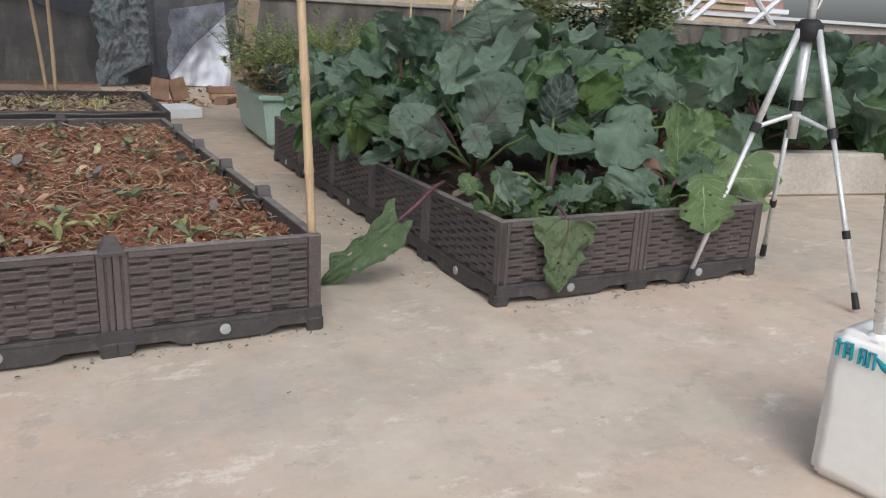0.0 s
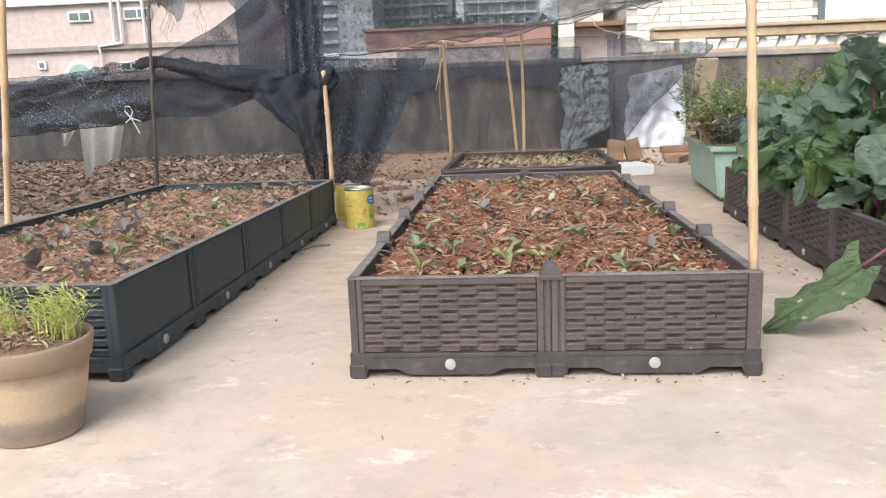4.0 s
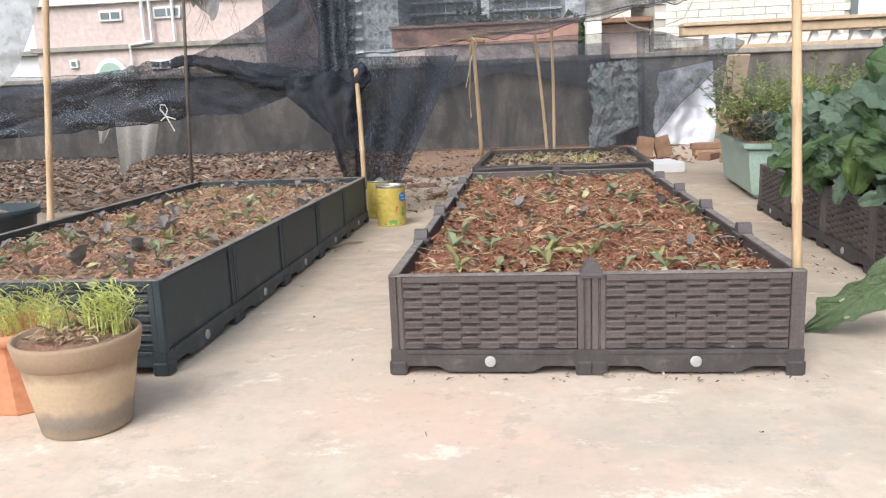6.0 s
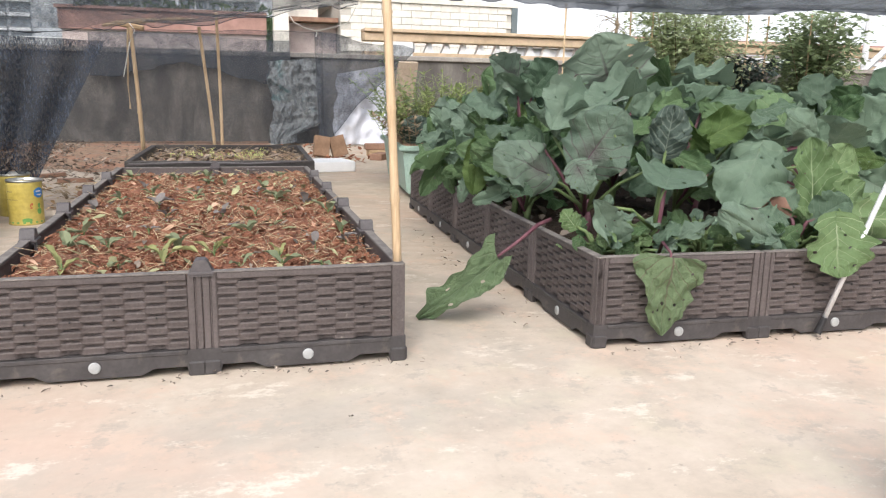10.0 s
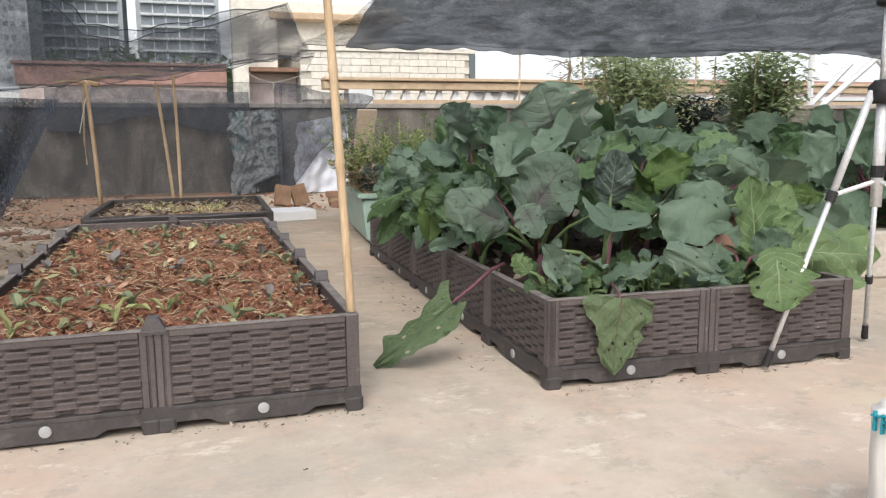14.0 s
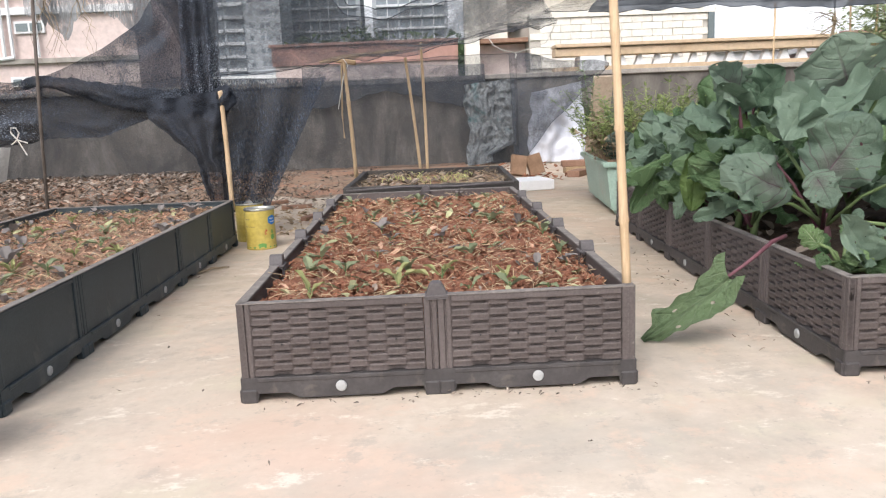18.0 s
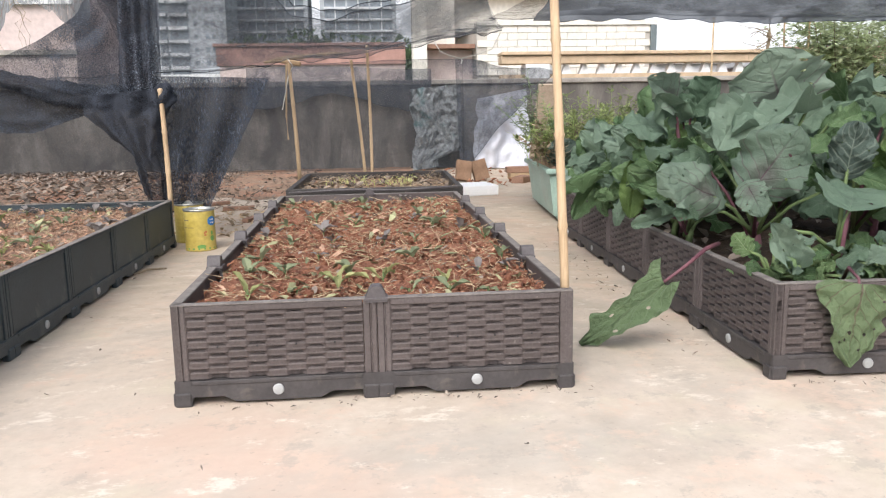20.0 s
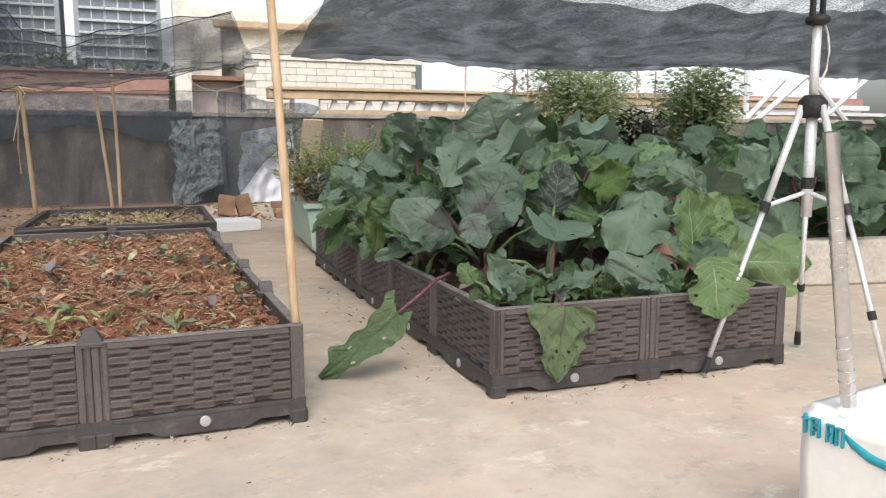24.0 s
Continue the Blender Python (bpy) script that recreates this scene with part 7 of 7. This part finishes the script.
# ---- seedlings ----
def seedling(m, kind, n, size, label, seed, group):
    rng = random.Random(seed)
    t = thing("seedling", m, label, "seedling", group)
    for k in range(n):
        a = k * 2.4 + rng.uniform(-0.3, 0.3)
        L = size * rng.uniform(0.7, 1.15)
        el = rng.uniform(-0.25, 1.0)
        b = Vector((math.cos(a), math.sin(a), 0)) * size * rng.uniform(0.1, 0.5) + Vector((0, 0, size * rng.uniform(0.15, 0.6)))
        tip = b + Vector((math.cos(a) * math.cos(el), math.sin(a) * math.cos(el), math.sin(el))) * L
        part("leaf_stalk", tube([(0, 0, size * 0.08), b * 0.6 + Vector((0, 0, size * 0.10)), b], [0.0016, 0.0013, 0.001], 4), M["stalk"], t)
        part("leaf", SEED_LIB[kind][rng.randrange(3)], None, t, m=leaf_pose(b, tip, L * (0.62, 0.34, 0.78)[kind], (0, 0, 1) if el < 0.8 else (-math.cos(a), -math.sin(a), 0.4)))
    part("stem", tube([(0, 0, -0.02), (0.002, 0, size * 0.5)], [0.003, 0.002], 5), M["stalk"], t)
    return t


KIND_A = ["small green seedling in red soil", "pale yellow-green seedling in red soil", "grey-purple seedling in red soil"]
KIND_C = ["small green seedling in dry soil", "pale yellow-green seedling in dry soil", "grey-purple seedling in dry soil"]
FIRST_A = [(0.34, 0.23, 1, 0.075, 4), (0.45, 0.29, 1, 0.055, 3), (0.14, 0.15, 1, 0.055, 3), (0.20, 0.40, 0, 0.050, 3), (0.11, 0.60, 0, 0.050, 3), (0.60, 0.21, 1, 0.050, 3), (0.70, 0.35, 2, 0.045, 2),
           (0.62, 1.49, 0, 0.060, 3), (0.65, 1.17, 0, 0.060, 3), (0.80, 0.89, 0, 0.055, 3), (0.47, 0.88, 2, 0.050, 4), (0.54, 0.57, 0, 0.050, 3), (0.22, 1.40, 0, 0.045, 3), (0.41, 1.73, 0, 0.050, 3),
           (0.69, 0.11, 0, 0.040, 2), (0.60, 0.12, 0, 0.050, 2), (0.27, 0.64, 2, 0.040, 3)]
FIRST_C = [(0.24, 0.44, 0, 0.065, 4), (0.27, 0.61, 0, 0.055, 4), (0.51, 0.26, 2, 0.060, 5), (0.62, 0.28, 2, 0.050, 4), (0.33, 0.72, 2, 0.050, 4), (0.67, 0.37, 0, 0.055, 3), (0.32, 0.89, 0, 0.055, 3),
           (0.50, 0.76, 2, 0.055, 5), (0.69, 0.62, 0, 0.065, 3), (0.70, 0.17, 2, 0.045, 3), (0.67, 1.05, 0, 0.050, 3), (0.44, 0.18, 2, 0.045, 3), (0.57, 1.60, 0, 0.050, 3)]
rng = random.Random(31)
for k, (x, y, kind, size, n) in enumerate(FIRST_A):
    seedling(mA @ pose(x, y, 0.190, 0, 0, rng.uniform(0, 360)), kind, n, size * (0.62 if kind == 2 else 0.80), KIND_A[kind], 470 + k, "seedlings in the red soil")
for k, (x, y, kind, size, n) in enumerate(FIRST_C):
    seedling(mC @ pose(x, y, 0.188, 0, 0, rng.uniform(0, 360)), kind, n, size * 0.85, KIND_C[kind], 670 + k, "seedlings in the dry soil")
for r in range(9):
    for c in range(4):
        x, y = 0.12 + c * 0.20 + rng.uniform(-0.08, 0.08), max(0.11, 0.16 + r * 0.235 + rng.uniform(-0.10, 0.10))
        kind = rng.choice([0, 0, 2])
        if all(math.hypot(x - q[0], y - q[1]) > 0.09 for q in FIRST_A):
            seedling(mA @ pose(x, y, 0.188, 0, 0, rng.uniform(0, 360)), kind, rng.randint(2, 4), rng.uniform(0.022, 0.040), KIND_A[kind], 500 + r * 9 + c, "seedlings in the red soil")
for r in range(10):
    for c in range(5):
        x, y = 0.10 + c * 0.16 + rng.uniform(-0.06, 0.06), 0.10 + r * 0.205 + rng.uniform(-0.08, 0.08)
        kind = rng.choice([0, 2, 2, 2, 1])
        if all(math.hypot(x - q[0], y - q[1]) > 0.09 for q in FIRST_C):
            seedling(mC @ pose(x, y, 0.186, 0, 0, rng.uniform(0, 360)), kind, rng.randint(3, 6), rng.uniform(0.022, 0.042), KIND_C[kind], 700 + r * 9 + c, "seedlings in the dry soil")
gt = thing("grass_tuft", mK @ pose(0.50, 0.45, 0.2), "tuft of pale green grass in the board bed", "grass")
tagged(part("grass_clump", grass_tuft(34, 0.16, 0.06, 8, 1.2), None, gt), "", "", "", "stuff")
gt = thing("grass_tuft", mK @ pose(0.25, 0.6, 0.2), "tuft of pale green grass in the board bed", "grass")
tagged(part("grass_clump", grass_tuft(20, 0.14, 0.045, 9, 1.2), None, gt), "", "", "", "stuff")


# ---- shrubs and stakes behind the beds ----
def shrub(root, h, spread, n, size, material, label, seed, narrow=0.3):
    rng = random.Random(seed)
    t = thing("shrub", Matrix.Translation(root), label, "shrub", "potted shrubs")
    bm = bmesh.new()
    tips = []
    for k in range(9):
        a = rng.uniform(0, 6.28)
        q = spread * rng.uniform(0.1, 0.5)
        p = [(0.03 * math.cos(a), 0.03 * math.sin(a), 0), (q * 0.5 * math.cos(a), q * 0.5 * math.sin(a), h * 0.5), (q * math.cos(a), q * math.sin(a), h * rng.uniform(0.75, 1.0))]
        tube(p, [0.008, 0.006, 0.003], 5, bm)
        tips.append([Vector(v) for v in p])
    part("branchwork", bm, M["brownfern"], t)
    verts, faces = [], []
    for _ in range(n):
        p = rng.choice(tips)
        f = rng.uniform(0.25, 1.05)
        c = p[0].lerp(p[1], f * 2) if f < 0.5 else p[1].lerp(p[2], f * 2 - 1)
        c = c + Vector((rng.gauss(0, 1), rng.gauss(0, 1), rng.gauss(0, 0.8))) * spread * 0.16
        if c.z > h * 0.97:
            continue
        e = rng.uniform(0, 6.28)
        o = Vector((math.cos(e), math.sin(e), rng.uniform(-0.7, 0.3))).normalized() * size * rng.uniform(0.6, 1.3)
        s = Vector((-math.sin(e), math.cos(e), rng.uniform(-0.3, 0.3))) * size * narrow * 0.5
        k = len(verts)
        verts += [tuple(c), tuple(c + o * 0.45 + s), tuple(c + o), tuple(c + o * 0.45 - s)]
        faces.append((k, k + 1, k + 2, k + 3))
    me = bpy.data.meshes.new("crown")
    me.from_pydata(verts, [], faces)
    me.materials.append(material)
    part("crown", me, None, t)
    pt = lathe([(0.0, 0.0), (0.13, 0.0), (0.17, 0.26), (0.18, 0.27), (0.16, 0.27), (0.15, 0.22), (0.0, 0.22)], 20)
    part("pot", pt, M["black"], t, "dark plant pot", smooth=True, m=pose(0, 0, -root[2] if root[2] else 0))
    return t


shrub((4.62, 5.0, 0.0), 1.50, 1.0, 9000, 0.070, M["shrub_light"], "tall yellow-green leafy shrub in a pot", 61, 0.45)
shrub((4.98, 5.4, 0.0), 1.40, 0.8, 5200, 0.070, M["shrub_light"], "tall yellow-green leafy shrub in a pot", 62, 0.45)
shrub((5.30, 5.0, 0.0), 0.98, 0.55, 2400, 0.11, M["leaf_dark"], "dark drooping-leaved shrub in a pot", 63, 0.3)
shrub((6.08, 5.0, 0.0), 1.46, 0.9, 5200, 0.08, M["mid_green"], "dark green climbing shrub on stakes", 64, 0.6)
shrub((6.5, 5.6, 0.0), 1.28, 0.8, 2000, 0.09, M["mid_green"], "dark green climbing shrub on stakes", 65, 0.6)
for k, (x, y) in enumerate(((2.75, 4.6), (2.95, 4.9), (2.55, 4.9), (3.2, 5.2), (2.3, 4.4))):
    herb(pose(x, y, 0.0), "wispy green herb growing near the wall", 80 + k, 0.95, 60, 0.6, M["fern"], 0.06)
for k, (x, y, h, lean) in enumerate(((4.27, 5.0, 1.38, 0.0), (4.09, 5.0, 1.36, -0.05), (3.89, 5.0, 1.0, 0.08), (3.41, 5.0, 1.36, 0.0), (5.42, 5.2, 1.36, 0.0), (5.62, 5.2, 1.36, 0.03), (5.9, 4.9, 1.36, 0.0))):
    bamboo((x, y, 0.0), (x + lean, y, h), 0.010, "thin bamboo stake for climbing plants", 5)

# dead branch caught in the edge of the net
br = thing("dead_branch", pose(3.85, 5.0, 0.0), "dead forked branch hanging in the net's edge", "branch")
part("limb", tube([(-0.05, 0.0, 0.60), (-0.02, 0.0, 0.85), (0.04, 0.0, 1.02), (0.07, 0.0, 1.20), (0.06, 0.0, 1.36)], [0.018, 0.016, 0.015, 0.013, 0.010], 7), M["brownfern"], br, smooth=True)
rng = random.Random(9)
for k in range(16):
    z = rng.uniform(1.05, 1.36)
    p = [Vector((0.05, 0, z))]
    for q in range(4):
        p.append(p[-1] + Vector((rng.uniform(-0.09, 0.09), rng.uniform(-0.04, 0.04), rng.uniform(-0.06, 0.05))))
    part("twig", tube(p, [0.004, 0.0035, 0.003, 0.002, 0.0015], 4), M["brownfern"], br)

# ---- white steel frame and further roofs ----
fr = thing("steel_truss", pose(0.28, 0, 0), "white painted steel truss frame on the next roof", "steel frame")
for a, b in (((8.8, 7.6, 0.0), (8.8, 7.6, 2.0)), ((9.0, 7.6, 0.95), (10.1, 7.6, 1.75)), ((8.8, 7.8, 0.8), (9.7, 7.8, 1.6)), ((10.2, 7.6, 0.9), (11.6, 7.6, 1.9)), ((9.7, 7.6, 1.9), (10.9, 7.6, 0.9))):
    part("strut", tube([a, b], 0.045, 6), M["white_paint"], fr)


def slab(name, x0, x1, y0, y1, z0, z1, mat, parent, label="", bevel=0.0):
    return part(name, boxed(x0, x1, y0, y1, z0, z1, bevel), M[mat], parent, label)


# terrace balustrade of the next roof
bal = thing("terrace_wall", pose(0, 11.0, 0.0), "ochre ledge and open balustrade of the neighbouring terrace", "balustrade")
slab("ledge", 2.6, 14.0, -0.15, 0.15, 1.33, 1.46, "ochre", bal, bevel=0.01)
slab("ledge", 2.6, 14.0, -0.20, 0.20, 1.465, 1.52, "ochre", bal, bevel=0.01)
slab("base_wall", 2.6, 14.0, -0.12, 0.12, -3.0, 1.17, "ochre", bal)
for k in range(22):
    x = 3.3 + k * 0.29
    bm = prism([(x, 1.17), (x + 0.17, 1.17), (x + 0.11, 1.33), (x + 0.06, 1.33)], "y", -0.06, 0.06)
    part("baluster", bm, M["white_paint"], bal, "white tapered baluster")
slab("end_pier", 2.98, 3.36, -0.22, 0.22, -3.0, 1.325, "white_paint", bal)

# cream tiled house
hs = thing("house", pose(0, 14.0, 0.0), "cream tiled house with ochre cornice", "house")
slab("wall", 2.66, 6.3, 0.02, 5.0, -8, 2.25, "mortar", hs)
up = slab("upper_wall", 2.35, 4.6, 1.2, 5.0, 2.26, 3.3, "cream", hs)
slab("cornice", 2.2, 5.0, 0.9, 5.2, 2.95, 3.1, "ochre", hs, bevel=0.02)
slab("cornice", 2.3, 4.9, 1.0, 5.1, 3.11, 3.3, "cream", hs)
slab("parapet", 2.66, 6.3, -0.05, 0.3, 2.252, 2.34, "cream", hs)
slab("pillar", 1.40, 1.68, 0.0, 0.4, -6, 3.4, "cream", hs)
slab("awning", 1.70, 2.64, 0.1, 0.9, 1.84, 1.92, "brick_red", hs, "faded red awning")
slab("recess_wall", 1.70, 2.64, 0.5, 0.7, -6, 1.83, "pink", hs)
slab("recess_wall", 1.70, 2.34, 0.95, 1.1, 1.83, 3.3, "cream", hs)
slab("drainpipe", 6.16, 6.28, -0.06, 0.0, 1.3, 2.25, "window", hs)
tile = link_mesh("tile", boxed(0.0, 0.392, -0.012, 0.02, 0.0, 0.128, 0.003), M["cream"])
for r in range(7):
    for c in range(10):
        x = 2.67 + c * 0.4 - (0.2 if r % 2 else 0)
        if 2.66 <= x and x + 0.392 <= 6.3:
            part("tile", tile, None, hs, m=pose(x, 0.0, 1.30 + r * 0.136))

# pink house
pk = thing("house", pose(0, 16.0, 0.0), "pink rendered house with a small vent window and white drainpipes", "house")
slab("wall", -11.1, -5.6, 0.0, 6.0, -10, 3.35, "pink", pk)
slab("roof_edge", -11.25, -5.5, -0.15, 6.1, 3.36, 3.55, "pink", pk, bevel=0.02)
slab("string_course", -11.2, -5.55, -0.10, -0.002, 1.93, 2.03, "coping", pk)
slab("string_course", -11.2, -5.55, -0.12, -0.002, 2.95, 3.10, "white_paint", pk)


def pane_window(parent, x0, x1, z0, z1, bars=1):
    w = part("window", boxed(x0, x1, -0.06, -0.01, z0, z1, 0.005), M["white_paint"], parent, "white framed window")
    n = bars + 1
    for k in range(n):
        a = x0 + 0.05 + (x1 - x0 - 0.05) * k / n
        part("pane", boxed(a, a + (x1 - x0 - 0.05) / n - 0.05, -0.075, -0.062, z0 + 0.05, z1 - 0.05), M["window"], w)


pane_window(pk, -9.45, -8.90, 2.56, 2.80)
pane_window(pk, -8.15, -7.50, 2.56, 2.82, 1)
pane_window(pk, -10.3, -10.1, 1.55, 1.75, 0)
pane_window(pk, -8.35, -7.83, 1.45, 1.66, 1)
ar = bmesh.new()
prism([(-9.28 + 0.40 * math.cos(math.pi * k / 14), 1.30 + 0.44 * math.sin(math.pi * k / 14)) for k in range(15)], "y", -0.12, -0.01, ar)
aw = part("arch_window", ar, M["white_paint"], pk, "arched white window surround")
ag = bmesh.new()
prism([(-9.28 + 0.30 * math.cos(math.pi * k / 14), 1.30 + 0.34 * math.sin(math.pi * k / 14)) for k in range(15)], "y", -0.14, -0.121, ag)
part("pane", ag, M["tub"], aw)
for x in (-8.38, -8.20, -7.66):
    part("drainpipe", tube([(x, -0.12, 3.3), (x, -0.12, 2.05)], 0.04, 6), M["white_paint"], pk, "white drainpipe")
part("drainpipe", tube([(-8.75, -0.12, 1.4), (-8.75, -0.12, 2.0), (-8.2, -0.12, 2.06)], 0.04, 6), M["white_paint"], pk, "white drainpipe")
lw = thing("house", pose(0, 22.0, 0.0), "low white house behind the pink one", "house")
slab("wall", -19.0, -14.2, 0.0, 4.0, -10, 2.3, "white_paint", lw)
slab("roof", -19.2, -14.0, -0.2, 4.2, 2.31, 2.45, "coping", lw)
rp = thing("house", pose(0, 16.0, 0.0), "flat roofed house with a faded red parapet", "house")
slab("wall", -2.65, 1.35, 0.0, 5.0, -10, 1.66, "pink", rp)
slab("parapet", -2.7, 1.36, -0.06, 5.05, 1.662, 2.06, "pink_red", rp)
slab("coping", -2.75, 1.37, -0.12, 5.1, 2.062, 2.12, "pink_red", rp)
rw = thing("house", pose(0, 30.0, 0.0), "low pale houses beyond the roof edge", "house")
slab("wall", 12.0, 22.0, 0.0, 5.0, -12, 1.9, "white_paint", rw)
slab("roof", 11.8, 22.2, -0.2, 5.2, 1.91, 2.1, "pink_red", rw)
rw2 = thing("house", pose(0, 18.0, 0.0), "brick-red low house beyond the steel frame", "house")
slab("wall", 15.0, 30.0, 0.0, 5.0, -12, 1.5, "pink", rw2)
slab("roof", 14.8, 30.2, -0.2, 5.2, 1.51, 1.62, "white_paint", rw2)
for k in range(5):
    pane_window(rw2, 15.8 + k * 1.6, 16.6 + k * 1.6, 0.6, 1.2)

rh = thing("house", pose(0, 20.0, 0.0), "low pinkish terrace house behind the steel frame", "house")
slab("wall", 12.1, 26.0, 0.0, 5.0, -12, 1.80, "pink", rh)
slab("roof_edge", 12.0, 26.2, -0.2, 5.1, 1.81, 1.98, "white_paint", rh, bevel=0.02)
slab("parapet", 12.1, 26.0, -0.05, 0.2, 1.981, 2.25, "pink_red", rh)
for k in range(6):
    pane_window(rh, 12.6 + k * 1.7, 13.4 + k * 1.7, 0.9, 1.5)
rh2 = thing("house", pose(0, 22.0, 0.0), "white low house with a grey flat roof", "house")
slab("wall", 8.2, 11.4, 0.0, 4.0, -12, 1.9, "white_paint", rh2)
slab("roof", 8.0, 11.6, -0.2, 4.1, 1.91, 2.15, "coping", rh2)


def tower(m, w, h, bays, label):
    """A far apartment block: storeys of long pale balcony parapets over dark glazing, with slim posts between the bays."""
    t = thing("apartment_tower", m, label, "apartment tower", "apartment towers")
    part("wall", boxed(0, w, 0, 8, -20, h), M["tower"], t)
    b = (w - 0.8) / bays
    ledge = link_mesh("balcony", boxed(0.08, b - 0.08, -0.5, -0.02, 0.0, 0.26), M["tower_ledge"])
    glazing = link_mesh("opening", boxed(0.12, b - 0.12, -0.06, -0.01, 0.27, 1.20), M["tower_glass"])
    post = link_mesh("post", boxed(b * 0.48, b * 0.53, -0.16, -0.02, 0.262, 1.33), M["tower_ledge"])
    for f in range(int((h - 1.0) / 1.33) - 3):
        for c in range(bays):
            a = pose(0.4 + c * b, 0, 2.09 + 1.33 * f)
            bay = part("balcony", ledge, None, t, "pale balcony parapet", m=a)
            part("opening", glazing, None, bay, "dark glazing behind the balcony")
            part("post", post, None, bay)
    return t


tower(pose(-26.6, 84, 0), 6.0, 34, 2, "grey apartment tower with balconies in the distance")
tower(pose(-15.6, 95, 0), 9.8, 33, 4, "grey apartment block with long pale balconies in the distance")
tower(pose(-4.4, 95, 0), 9.0, 36, 3, "pale apartment block with long balconies in the distance")

# the nearer tower: stacked balcony bays with pale parapets, then a flat front with small paired windows
nt_ = thing("apartment_tower", pose(-19.5, 80, 0), "grey apartment tower with stacked pale balconies and small windows", "apartment tower", "apartment towers")
slab_wall = boxed(0.0, 6.6, 0.0, 8.0, -20, 30)
part("wall", slab_wall, M["tower"], nt_)
for f in range(24):
    z = -1.2 + f * 1.27
    for x0, x1 in ((0.15, 0.95), (1.15, 2.95)):
        bay = part("balcony", boxed(x0, x1, -0.55, -0.02, z, z + 0.32), M["tower_ledge"], nt_, "pale balcony parapet")
        part("opening", boxed(x0 + 0.04, x1 - 0.04, -0.06, -0.01, z + 0.34, z + 1.10), M["tower_glass"], bay, "dark glazing behind the balcony")
    for x in (3.45, 4.55, 5.15, 6.05):
        part("window", boxed(x, x + 0.36, -0.05, -0.005, z + 0.40, z + 0.86), M["tower_glass"], nt_)
wb2 = thing("white_block", pose(0, 70, 0), "white rooftop slab below the tower", "building")
slab("wall", -20.0, -9.0, 0.0, 6.0, -12, 4.2, "white_paint", wb2)


def far_tree(root, h, w, seed):
    rng = random.Random(seed)
    t = thing("tree", Matrix.Translation(root), "dark green tree among the far buildings", "tree", "far trees")
    part("trunk", tube([(0, 0, -8), (0.1, 0, h * 0.5), (0.1, 0.1, h * 0.9)], [0.3, 0.2, 0.08], 6), M["brownfern"], t)
    verts, faces = [], []
    for _ in range(900):
        a, b = rng.uniform(0, 6.28), rng.uniform(-1, 1)
        q = w * (rng.random() ** 0.4) * (0.75 + 0.25 * math.sin(3 * a + seed))
        c = Vector((q * math.cos(a) * math.sqrt(1 - b * b), q * math.sin(a) * math.sqrt(1 - b * b), h * 0.75 + q * b * 0.8))
        k = len(verts)
        for _ in range(3):
            verts.append(tuple(c + Vector((rng.gauss(0, 1), rng.gauss(0, 1), rng.gauss(0, 1))) * 0.22))
        faces.append((k, k + 1, k + 2))
    me = bpy.data.meshes.new("crown")
    me.from_pydata(verts, [], faces)
    me.materials.append(M["far_green"])
    part("crown", me, None, t)


for k, (x, y, h, w) in enumerate(((-7.5, 60, 6.2, 2.6), (-3.5, 60, 6.6, 2.8), (0.5, 60, 6.0, 2.6), (3.5, 58, 5.6, 2.4))):
    far_tree((x, y, 0), h, w, 90 + k)
